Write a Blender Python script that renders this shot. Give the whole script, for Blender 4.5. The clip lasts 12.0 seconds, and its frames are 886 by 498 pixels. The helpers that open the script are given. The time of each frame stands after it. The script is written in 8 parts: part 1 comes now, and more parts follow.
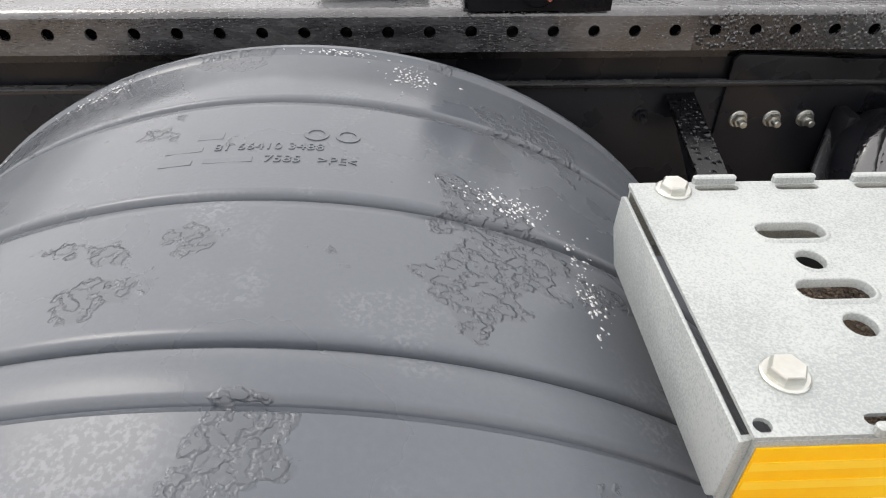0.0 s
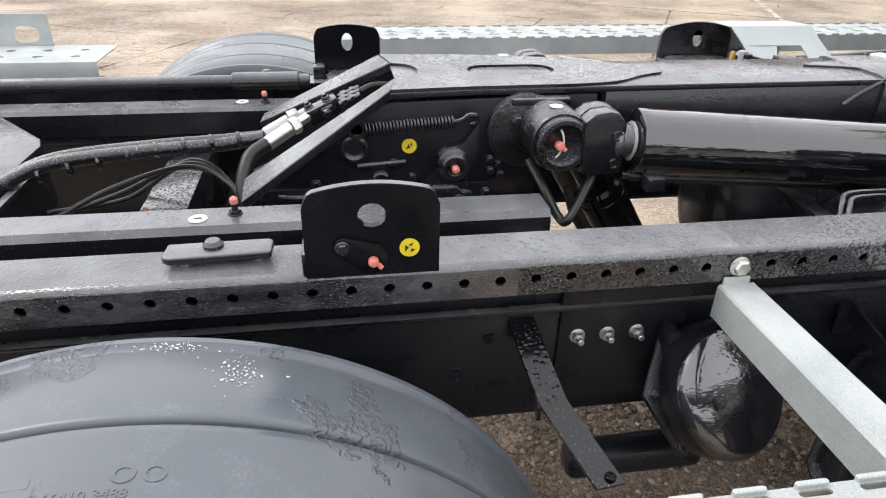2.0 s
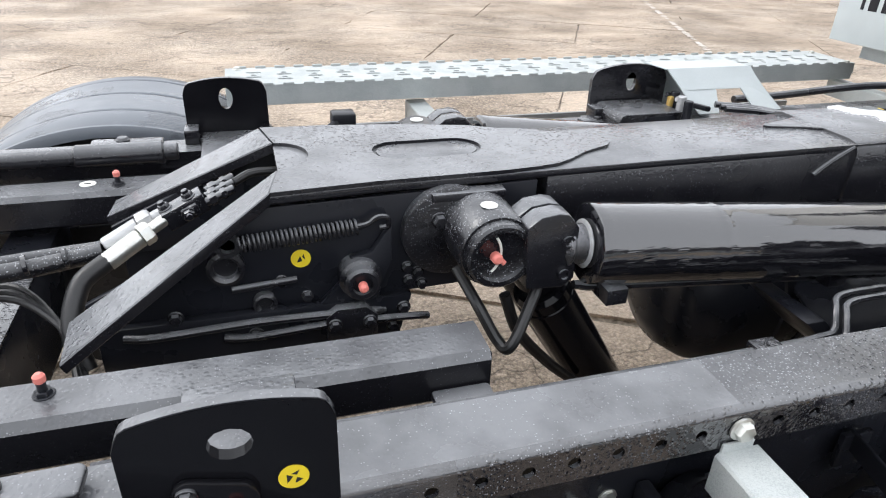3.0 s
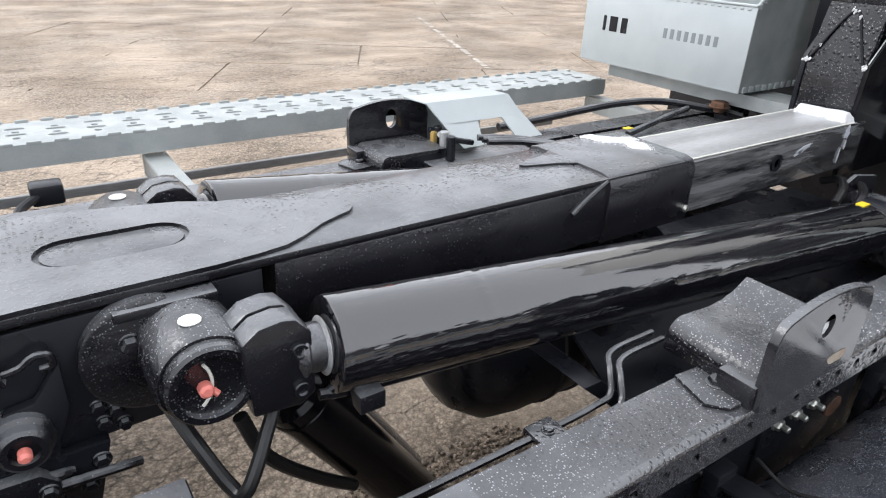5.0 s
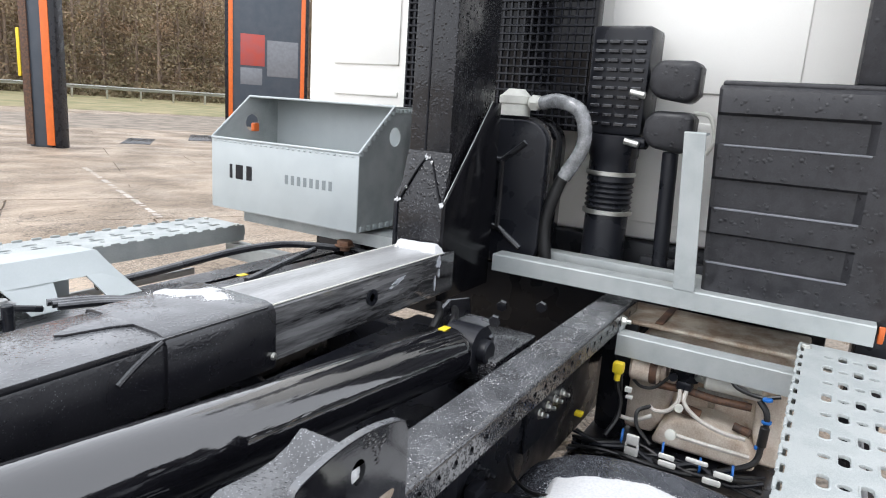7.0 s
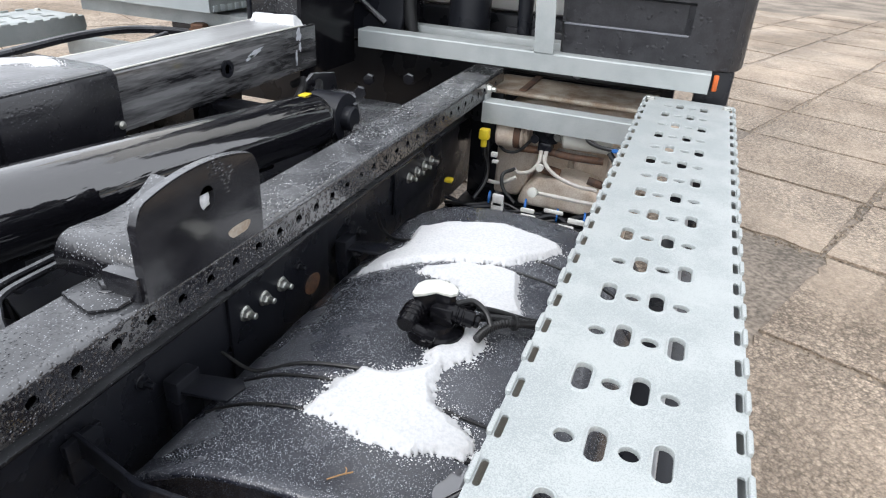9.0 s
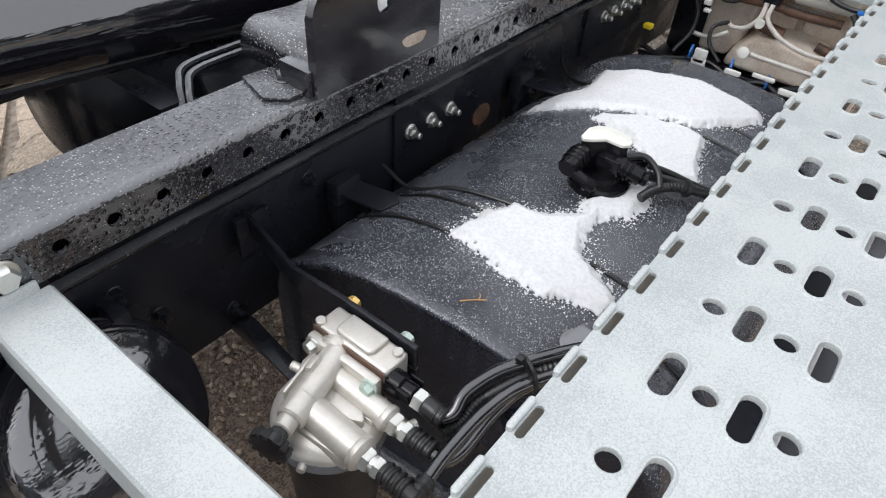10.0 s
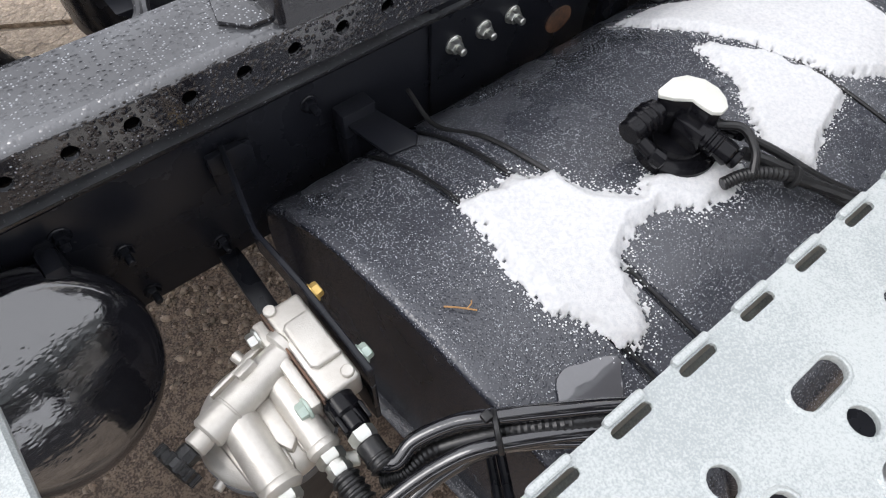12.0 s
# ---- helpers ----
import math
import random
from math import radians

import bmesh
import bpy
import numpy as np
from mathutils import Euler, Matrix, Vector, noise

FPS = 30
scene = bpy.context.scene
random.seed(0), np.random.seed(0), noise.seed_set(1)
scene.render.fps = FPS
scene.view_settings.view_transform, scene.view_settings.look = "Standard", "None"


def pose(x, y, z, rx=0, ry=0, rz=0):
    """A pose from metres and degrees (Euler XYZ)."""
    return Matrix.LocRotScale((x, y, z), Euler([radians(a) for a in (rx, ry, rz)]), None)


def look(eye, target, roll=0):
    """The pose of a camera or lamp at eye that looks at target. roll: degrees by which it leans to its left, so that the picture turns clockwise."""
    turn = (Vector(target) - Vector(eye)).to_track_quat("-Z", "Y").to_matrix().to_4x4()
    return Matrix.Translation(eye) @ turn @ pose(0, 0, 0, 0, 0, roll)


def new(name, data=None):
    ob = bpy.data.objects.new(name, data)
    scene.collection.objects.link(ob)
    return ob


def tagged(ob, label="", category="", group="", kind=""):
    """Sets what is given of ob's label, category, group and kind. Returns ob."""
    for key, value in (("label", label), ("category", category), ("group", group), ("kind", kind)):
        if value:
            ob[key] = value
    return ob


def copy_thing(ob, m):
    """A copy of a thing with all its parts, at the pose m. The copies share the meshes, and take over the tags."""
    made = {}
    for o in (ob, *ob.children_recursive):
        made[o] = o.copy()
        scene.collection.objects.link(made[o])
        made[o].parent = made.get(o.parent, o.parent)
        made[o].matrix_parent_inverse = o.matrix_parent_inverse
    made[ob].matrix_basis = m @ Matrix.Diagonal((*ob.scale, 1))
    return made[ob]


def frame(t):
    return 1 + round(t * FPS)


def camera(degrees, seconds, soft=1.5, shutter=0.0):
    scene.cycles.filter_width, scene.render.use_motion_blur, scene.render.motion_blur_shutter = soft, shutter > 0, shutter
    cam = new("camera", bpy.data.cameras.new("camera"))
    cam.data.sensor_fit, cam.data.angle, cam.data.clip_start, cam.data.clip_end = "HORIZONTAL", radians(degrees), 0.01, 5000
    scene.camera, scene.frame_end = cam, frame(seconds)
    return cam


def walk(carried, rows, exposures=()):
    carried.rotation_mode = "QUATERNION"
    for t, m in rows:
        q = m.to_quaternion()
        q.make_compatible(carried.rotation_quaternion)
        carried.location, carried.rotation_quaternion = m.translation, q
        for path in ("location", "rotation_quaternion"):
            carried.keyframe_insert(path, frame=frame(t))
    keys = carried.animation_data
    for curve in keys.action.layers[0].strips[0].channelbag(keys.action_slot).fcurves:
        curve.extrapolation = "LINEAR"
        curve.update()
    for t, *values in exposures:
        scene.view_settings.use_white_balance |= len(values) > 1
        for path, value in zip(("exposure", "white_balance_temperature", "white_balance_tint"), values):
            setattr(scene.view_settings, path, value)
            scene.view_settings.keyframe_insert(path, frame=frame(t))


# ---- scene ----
cam = camera(68.3, 12.0, soft=1.1)
# seconds, eye, point looked at, roll
ROWS = [
    (0.0, (-0.204, -0.935, 1.217), (-0.126, 0.636, -0.019), 0.6),
    (0.5, (-0.232, -0.981, 1.319), (-0.141, 0.65, 0.166), 1.0),
    (1.0, (-0.196, -0.967, 1.391), (-0.02, 0.724, 0.338), 0.7),
    (1.5, (-0.137, -0.941, 1.441), (0.157, 0.736, 0.392), 1.1),
    (2.0, (-0.065, -0.874, 1.436), (0.229, 0.851, 0.469), 1.4),
    (2.5, (-0.01, -0.697, 1.446), (0.377, 1.031, 0.515), 1.3),
    (2.7, (0.002, -0.611, 1.459), (0.464, 1.099, 0.529), 1.7),
    (4.3, (0.161, -0.305, 1.499), (0.925, 1.222, 0.458), 1.9),
    (4.5, (0.179, -0.307, 1.492), (1.078, 1.156, 0.467), 2.4),
    (5.0, (0.242, -0.341, 1.489), (1.274, 1.132, 0.615), 2.6),
    (5.5, (0.325, -0.368, 1.494), (1.538, 0.969, 0.634), 2.7),
    (6.0, (0.407, -0.411, 1.497), (1.799, 0.799, 0.723), 2.9),
    (6.5, (0.486, -0.454, 1.504), (2.052, 0.645, 0.922), 3.2),
    (6.7, (0.5, -0.47, 1.507), (2.137, 0.575, 1.03), 3.4),
    (8.3, (0.513, -0.569, 1.427), (2.303, 0.125, 0.866), 3.5),
    (8.5, (0.484, -0.601, 1.422), (2.225, 0.042, 0.677), 3.5),
    (9.0, (0.472, -0.599, 1.392), (2.142, -0.008, 0.463), 3.7),
    (9.5, (0.475, -0.593, 1.378), (1.929, 0.048, 0.163), 5.5),
    (10.0, (0.497, -0.603, 1.348), (1.71, 0.274, 0.021), 4.5),
    (10.5, (0.601, -0.595, 1.335), (1.586, 0.208, -0.209), 4.3),
    (11.0, (0.68, -0.553, 1.347), (1.372, 0.167, -0.386), 3.9),
    (11.5, (0.709, -0.489, 1.353), (1.367, 0.225, -0.396), 3.2),
    (12.0, (0.781, -0.53, 1.331), (1.515, 0.331, -0.318), 1.8),
]
EXPOSURES = [(0, -0.27, 6950, 12), (0.5, -0.33, 6750, 11), (1.5, -0.2, 6750, 11), (2.5, -0.02, 6450, 10), (4.5, -0.14, 6350, 11), (8.5, -0.1, 6300, 10), (10.0, -0.26, 6400, 11), (11, -0.36, 6450, 12), (12, -0.2, 6450, 12)]
walk(cam, [(t, look(eye, aim, roll)) for t, eye, aim, roll in ROWS], EXPOSURES)

# ---- daylight: overcast sky ----
world = bpy.data.worlds.new("overcast_sky")
scene.world = world
world.use_nodes = True
wn, wl = world.node_tree.nodes, world.node_tree.links
wn.clear()
sky = wn.new("ShaderNodeTexSky")
sky.sky_type, sky.sun_disc = "NISHITA", False
sky.sun_elevation, sky.sun_rotation = radians(52), radians(298)
sky.air_density, sky.dust_density, sky.ozone_density = 1.0, 6.0, 1.0
grey = wn.new("ShaderNodeHueSaturation")
grey.inputs["Saturation"].default_value = 0.12
cloud = wn.new("ShaderNodeMix")
cloud.data_type = "RGBA"
cloud.inputs[0].default_value = 0.75
cloud.inputs[7].default_value = (11.5, 11.8, 12.4, 1)
bg = wn.new("ShaderNodeBackground")
bg.inputs["Strength"].default_value = 0.20
wout = wn.new("ShaderNodeOutputWorld")
wl.new(sky.outputs[0], grey.inputs["Color"])
wl.new(grey.outputs[0], cloud.inputs[6])
wl.new(cloud.outputs[2], bg.inputs["Color"])
wl.new(bg.outputs[0], wout.inputs["Surface"])
sun = new("sun", bpy.data.lights.new("sun", "SUN"))
sun.data.energy, sun.data.angle, sun.data.color = 0.9, radians(25), (1.0, 0.97, 0.93)
sun.matrix_world = look((0, 0, 10), Vector((0, 0, 10)) - Vector((math.sin(radians(298)) * 0.616, math.cos(radians(298)) * 0.616, 0.788)))


# ---- materials ----
def material(name, base, rough=0.5, metal=0.0, second=None, scale=8.0, amount=0.5, fine=200.0, rough2=None,
             bump=0.1, bump_scale=300.0, drops=0.0, drop_scale=260.0, coat=0.0, detail=6.0, per_object=0.0, spec=0.5, stretch=(1, 1, 1), grain=0.25, drop_h=0.0015, side_drops=1.0, coat_ior=1.5, sleet=0.0, sleet_scale=420.0, sleet_lo=0.30, sleet_hi=0.80, sleet_where=(0.34, 0.62, 0.55), world_space=False, drop_min=0.15, drop_share=1.0, top_sheen=0.0, specks=0.0, speck_scale=600.0, speck_share=0.4, speck_side=0.5, speck_top=1.0, patch=None, patch_dark=0.8, wrinkle=0.0):
    """Base colour blended with a second one by broad and fine noise, varied gloss, fine relief and water drops."""
    m = bpy.data.materials.new(name)
    m.use_nodes = True
    n, l = m.node_tree.nodes, m.node_tree.links
    p = n["Principled BSDF"]
    co = n.new("ShaderNodeTexCoord")
    mp = n.new("ShaderNodeMapping")
    mp.inputs["Scale"].default_value = stretch
    l.new(n.new("ShaderNodeNewGeometry").outputs["Position"] if world_space else co.outputs["Object"], mp.inputs["Vector"])

    def tex(s, d=4.0):
        t = n.new("ShaderNodeTexNoise")
        t.inputs["Scale"].default_value, t.inputs["Detail"].default_value = s, d
        l.new(mp.outputs[0], t.inputs["Vector"])
        return t

    def ramp(src, lo, hi, a, b):
        r = n.new("ShaderNodeMapRange")
        r.inputs["From Min"].default_value, r.inputs["From Max"].default_value = lo, hi
        r.inputs["To Min"].default_value, r.inputs["To Max"].default_value = a, b
        l.new(src, r.inputs["Value"])
        return r.outputs[0]

    broad, small = tex(scale, detail), tex(fine, 3.0)
    second = second or tuple(c * 0.7 for c in base)
    mix = n.new("ShaderNodeMix")
    mix.data_type = "RGBA"
    mix.inputs[6].default_value, mix.inputs[7].default_value = (*base, 1), (*second, 1)
    add = n.new("ShaderNodeMath")
    add.operation = "ADD"
    l.new(ramp(broad.outputs[0], 0.35, 0.65, 0.0, amount), add.inputs[0])
    l.new(ramp(small.outputs[0], 0.3, 0.7, -grain * amount, grain * amount), add.inputs[1])
    cl = n.new("ShaderNodeClamp")
    l.new(add.outputs[0], cl.inputs[0])
    l.new(cl.outputs[0], mix.inputs[0])
    colour = mix.outputs[2]
    if per_object:
        info = n.new("ShaderNodeObjectInfo")
        hsv = n.new("ShaderNodeHueSaturation")
        l.new(ramp(info.outputs["Random"], 0, 1, 1 - per_object, 1 + per_object), hsv.inputs["Value"])
        l.new(colour, hsv.inputs["Color"])
        colour = hsv.outputs[0]
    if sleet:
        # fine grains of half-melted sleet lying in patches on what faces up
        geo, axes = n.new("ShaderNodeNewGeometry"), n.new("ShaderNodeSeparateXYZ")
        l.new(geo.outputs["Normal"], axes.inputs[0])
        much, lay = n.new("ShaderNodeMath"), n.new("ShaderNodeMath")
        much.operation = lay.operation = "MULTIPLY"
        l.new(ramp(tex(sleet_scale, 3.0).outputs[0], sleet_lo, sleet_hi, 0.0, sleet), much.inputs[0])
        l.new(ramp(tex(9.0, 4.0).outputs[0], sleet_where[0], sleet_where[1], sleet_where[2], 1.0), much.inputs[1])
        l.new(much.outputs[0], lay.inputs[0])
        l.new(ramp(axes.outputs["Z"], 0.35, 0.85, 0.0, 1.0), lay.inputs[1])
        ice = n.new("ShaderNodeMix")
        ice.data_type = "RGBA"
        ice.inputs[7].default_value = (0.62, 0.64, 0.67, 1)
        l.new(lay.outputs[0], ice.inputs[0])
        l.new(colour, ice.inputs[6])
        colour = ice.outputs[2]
    def over(amount_, tint):
        nonlocal colour
        lay_ = n.new("ShaderNodeMix")
        lay_.data_type = "RGBA"
        lay_.inputs[7].default_value = (*tint, 1)
        l.new(amount_, lay_.inputs[0])
        l.new(colour, lay_.inputs[6])
        colour = lay_.outputs[2]

    def product(a_, b_):
        k = n.new("ShaderNodeMath")
        k.operation = "MULTIPLY"
        l.new(a_, k.inputs[0])
        l.new(b_, k.inputs[1])
        return k.outputs[0]

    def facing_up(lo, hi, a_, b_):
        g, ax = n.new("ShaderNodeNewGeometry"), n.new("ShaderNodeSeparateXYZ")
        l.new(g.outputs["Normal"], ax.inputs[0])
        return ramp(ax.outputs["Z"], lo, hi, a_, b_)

    if top_sheen:
        # grey sky sheen painted on what faces up, broken in broad patches
        over(product(ramp(tex(9.0, 6.0).outputs[0], 0.38, 0.60, 0.55 * top_sheen, top_sheen), facing_up(0.35, 0.85, 0.0, 1.0)), (0.62, 0.64, 0.67))
    wet_patch = None
    if patch:
        # where the water has drawn together into beads, with a clear outline
        wet_patch = ramp(tex(patch[0], 7.0).outputs[0], patch[1], patch[1] + 0.012, 0.0, 1.0)
        over(ramp(wet_patch, 0, 1, 0.0, 1 - patch_dark), (0.01, 0.01, 0.012))
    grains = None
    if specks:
        # single grains of frozen drizzle, and glints on drops painted pale
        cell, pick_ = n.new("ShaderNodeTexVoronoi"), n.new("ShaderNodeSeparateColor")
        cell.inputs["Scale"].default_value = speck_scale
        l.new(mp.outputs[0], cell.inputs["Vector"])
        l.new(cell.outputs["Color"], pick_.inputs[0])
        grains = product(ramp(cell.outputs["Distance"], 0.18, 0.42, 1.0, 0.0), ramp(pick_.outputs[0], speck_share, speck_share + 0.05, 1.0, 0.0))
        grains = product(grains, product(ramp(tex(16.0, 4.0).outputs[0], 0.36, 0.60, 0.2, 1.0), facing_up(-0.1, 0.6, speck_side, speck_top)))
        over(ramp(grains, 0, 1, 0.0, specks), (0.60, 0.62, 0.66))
    l.new(colour, p.inputs["Base Color"])
    p.inputs["Metallic"].default_value = metal
    p.inputs["Specular IOR Level"].default_value = spec
    l.new(ramp(broad.outputs[0], 0.38, 0.62, rough, rough if rough2 is None else rough2), p.inputs["Roughness"])
    p.inputs["Coat Weight"].default_value, p.inputs["Coat Roughness"].default_value = coat, 0.05
    p.inputs["Coat IOR"].default_value = coat_ior
    relief = n.new("ShaderNodeBump")
    relief.inputs["Strength"].default_value, relief.inputs["Distance"].default_value = bump, 0.001
    l.new(tex(bump_scale, 4.0).outputs[0], relief.inputs["Height"])
    normal = relief
    if drops:
        vor = n.new("ShaderNodeTexVoronoi")
        vor.inputs["Scale"].default_value = drop_scale
        l.new(mp.outputs[0], vor.inputs["Vector"])
        where = wet_patch or ramp(tex(5.0, 3.0).outputs[0], 0.42, 0.58, drop_min, 1.0)
        mul = n.new("ShaderNodeMath")
        mul.operation = "MULTIPLY"
        bead = ramp(tex(wrinkle, 2.5).outputs[0], 0.44, 0.56, 0.0, 1.0) if wrinkle else ramp(vor.outputs["Distance"], 0.12, 0.55, 1.0, 0.0)
        if drop_share < 1:
            # only some of the cells carry a bead
            pick, some = n.new("ShaderNodeSeparateColor"), n.new("ShaderNodeMath")
            l.new(vor.outputs["Color"], pick.inputs[0])
            some.operation = "MULTIPLY"
            l.new(bead, some.inputs[0])
            l.new(ramp(pick.outputs[0], drop_share, drop_share + 0.02, 1.0, 0.0), some.inputs[1])
            bead = some.outputs[0]
        l.new(bead, mul.inputs[0])
        l.new(where, mul.inputs[1])
        if side_drops < 1:
            # water lies on what faces up and runs off upright faces
            geo, axes, lie = n.new("ShaderNodeNewGeometry"), n.new("ShaderNodeSeparateXYZ"), n.new("ShaderNodeMath")
            l.new(geo.outputs["Normal"], axes.inputs[0])
            lie.operation = "MULTIPLY"
            l.new(mul.outputs[0], lie.inputs[0])
            l.new(ramp(axes.outputs["Z"], 0.15, 0.7, side_drops, 1.0), lie.inputs[1])
            mul = lie
        wet = n.new("ShaderNodeBump")
        wet.inputs["Strength"].default_value, wet.inputs["Distance"].default_value = drops, drop_h
        l.new(mul.outputs[0], wet.inputs["Height"])
        l.new(relief.outputs[0], wet.inputs["Normal"])
        normal = wet
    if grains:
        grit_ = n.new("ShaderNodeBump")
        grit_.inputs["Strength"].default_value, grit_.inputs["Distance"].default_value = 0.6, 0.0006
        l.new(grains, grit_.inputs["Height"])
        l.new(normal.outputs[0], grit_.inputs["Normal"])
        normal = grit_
    l.new(normal.outputs[0], p.inputs["Normal"])
    if coat:
        l.new(normal.outputs[0], p.inputs["Coat Normal"])
    return m


BLACK = material("wet_black_paint", (0.010, 0.010, 0.013), 0.16, second=(0.015, 0.015, 0.018), rough2=0.34, drops=0.6, drop_scale=125, drop_min=0.55, drop_share=0.72, drop_h=0.0011, coat=0.30, coat_ior=1.5, scale=7, spec=0.5, side_drops=0.15, bump=0.45, bump_scale=150, top_sheen=0.23, specks=0.40, speck_scale=330.0, speck_share=0.08, speck_side=0.12)
PLATE = material("clean_black_paint", (0.0055, 0.0055, 0.007), 0.08, second=(0.008, 0.008, 0.010), rough2=0.2, spec=0.22, bump=0.03)
# the grey second colour puts streaks of wet sheen into the paint
FLANGE = material("sheen_streaked_black_paint", (0.013, 0.013, 0.016), 0.10, second=(0.085, 0.086, 0.092), rough2=0.32, coat=1.0, coat_ior=1.7, scale=14, amount=0.9, detail=8.0, stretch=(0.45, 1, 1.6), spec=0.6, drops=0.25, drop_scale=260, bump=0.10, specks=0.4, speck_share=0.10, speck_side=1.0)
GUIDE = material("glossy_wet_plate_paint", (0.007, 0.007, 0.009), 0.05, second=(0.026, 0.026, 0.030), rough2=0.25, coat=0.5, coat_ior=1.45, scale=11, amount=0.9, detail=4.0, stretch=(0.5, 1, 1.1), spec=0.4, drops=0.5, drop_scale=190, patch=(9.0, 0.60), patch_dark=1.0, bump=0.06)
AIR = material("rippled_tank_paint", (0.012, 0.012, 0.015), 0.08, second=(0.017, 0.017, 0.021), rough2=0.18, coat=1.0, coat_ior=1.75, spec=1.0, drops=0.45, drop_scale=170, drop_min=0.3, drop_share=0.6, drop_h=0.0008, bump=0.32, bump_scale=110, stretch=(0.5, 1, 1))
RAIL = material("rain_beaded_black_paint", (0.010, 0.010, 0.013), 0.08, second=(0.015, 0.015, 0.018), rough2=0.22, drops=1.0, drop_scale=150, drop_min=0.6, drop_share=0.85, drop_h=0.0014, coat=0.9, coat_ior=1.65, scale=7, spec=0.6, bump=0.10, top_sheen=0.13, specks=0.60, speck_scale=330.0, speck_share=0.20, speck_side=0.75, speck_top=0.6)
SUGAR = material("sleet_sugared_black_paint", (0.008, 0.008, 0.010), 0.15, second=(0.012, 0.012, 0.015), rough2=0.35, drops=0.7, drop_scale=190, drop_min=0.6, drop_share=0.6, drop_h=0.0011, side_drops=0.5, spec=0.45, coat=0.25, bump=0.15, top_sheen=0.15, specks=0.82, speck_scale=300.0, speck_share=0.36, speck_side=0.22, speck_top=0.75)
GLOSS = material("glossy_black_paint", (0.009, 0.009, 0.012), 0.04, second=(0.013, 0.013, 0.016), rough2=0.14, coat=1.0, drops=0.07, drop_scale=330, bump=0.03, scale=7, stretch=(0.3, 1, 1), spec=0.7)
RAM = material("glossy_black_ram_paint", (0.006, 0.006, 0.008), 0.03, second=(0.013, 0.013, 0.016), rough2=0.16, coat=1.0, drops=0.35, drop_scale=150, drop_min=0.0, drop_share=0.4, drop_h=0.001, bump=0.85, bump_scale=38, scale=9, stretch=(0.22, 1, 1), spec=0.8, coat_ior=1.65)
GREASE = material("greasy_black_steel", (0.007, 0.007, 0.009), 0.05, second=(0.22, 0.22, 0.225), amount=1.0, scale=24, rough2=0.32, coat=0.8, stretch=(0.10, 1, 1), bump=0.5, bump_scale=70, spec=0.7, detail=8.0)
DARK = material("black_chassis_paint", (0.011, 0.012, 0.016), 0.20, second=(0.016, 0.017, 0.022), rough2=0.42, bump=0.15, spec=0.35)
TANK = material("black_moulded_plastic", (0.015, 0.017, 0.026), 0.14, second=(0.023, 0.026, 0.038), rough2=0.32, drops=0.6, drop_scale=300, drop_min=0.5, drop_share=0.7, bump=0.2, spec=0.65, drop_h=0.0010, top_sheen=0.07, specks=0.75, speck_scale=400.0, speck_share=0.50, speck_side=0.0)
CAST = material("dirty_beige_casting", (0.82, 0.75, 0.66), 0.5, second=(0.46, 0.35, 0.26), scale=11, amount=0.8, rough2=0.7, bump=0.3)
HOOD = material("white_galvanised_sheet", (0.50, 0.54, 0.545), 0.45, metal=0.1, second=(0.42, 0.46, 0.468), scale=9, amount=0.5, bump=0.1)
LOUVRE = material("damp_black_panel_plastic", (0.015, 0.015, 0.018), 0.34, second=(0.030, 0.030, 0.034), amount=1.0, detail=5.0, scale=30, rough2=0.6, bump=0.25, drops=0.8, drop_scale=75, drop_share=0.45, drop_h=0.002, patch=(38.0, 0.54), patch_dark=0.75)
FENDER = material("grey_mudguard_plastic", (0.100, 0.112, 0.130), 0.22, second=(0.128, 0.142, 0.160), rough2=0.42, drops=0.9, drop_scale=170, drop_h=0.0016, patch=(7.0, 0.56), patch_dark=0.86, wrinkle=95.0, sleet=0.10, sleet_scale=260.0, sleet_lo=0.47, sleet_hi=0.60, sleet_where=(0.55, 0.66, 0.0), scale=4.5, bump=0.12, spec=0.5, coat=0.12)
GALV = material("galvanised_steel", (0.46, 0.485, 0.478), 0.42, metal=0.2, second=(0.335, 0.362, 0.362), rough2=0.6, fine=620, scale=11, amount=0.8, grain=0.9, bump=0.35, bump_scale=450)
ZINC = material("zinc_plated_steel", (0.62, 0.63, 0.60), 0.3, metal=0.85, second=(0.5, 0.48, 0.42), scale=60)
ALU = material("cast_aluminium", (0.62, 0.595, 0.55), 0.38, metal=0.55, second=(0.46, 0.43, 0.385), scale=28, bump=0.35, bump_scale=700)
WORN = material("worn_bare_steel", (0.52, 0.525, 0.53), 0.3, metal=0.35, second=(0.28, 0.28, 0.285), rough2=0.45, scale=12, stretch=(0.15, 1, 1), amount=0.9)
STEEL = material("oily_dark_steel", (0.20, 0.20, 0.21), 0.18, metal=0.8, second=(0.10, 0.10, 0.105), rough2=0.4, scale=30, amount=0.9)
RUBBER = material("black_rubber", (0.010, 0.010, 0.011), 0.30, second=(0.020, 0.020, 0.020), rough2=0.45, drops=0.25)
CAB = material("cab_white_paint", (0.86, 0.85, 0.81), 0.3, second=(0.80, 0.79, 0.75), scale=4, amount=0.4)
PINK = material("pink_plastic_cap", (0.75, 0.22, 0.18), 0.4, second=(0.65, 0.2, 0.17))
YELLOW = material("yellow_sticker", (0.85, 0.65, 0.03), 0.4, second=(0.75, 0.55, 0.03), scale=30)
TAPE = material("yellow_reflective_tape", (1.0, 0.60, 0.01), 0.25, second=(1.0, 0.50, 0.0), scale=9, fine=60, amount=0.8, spec=0.3)
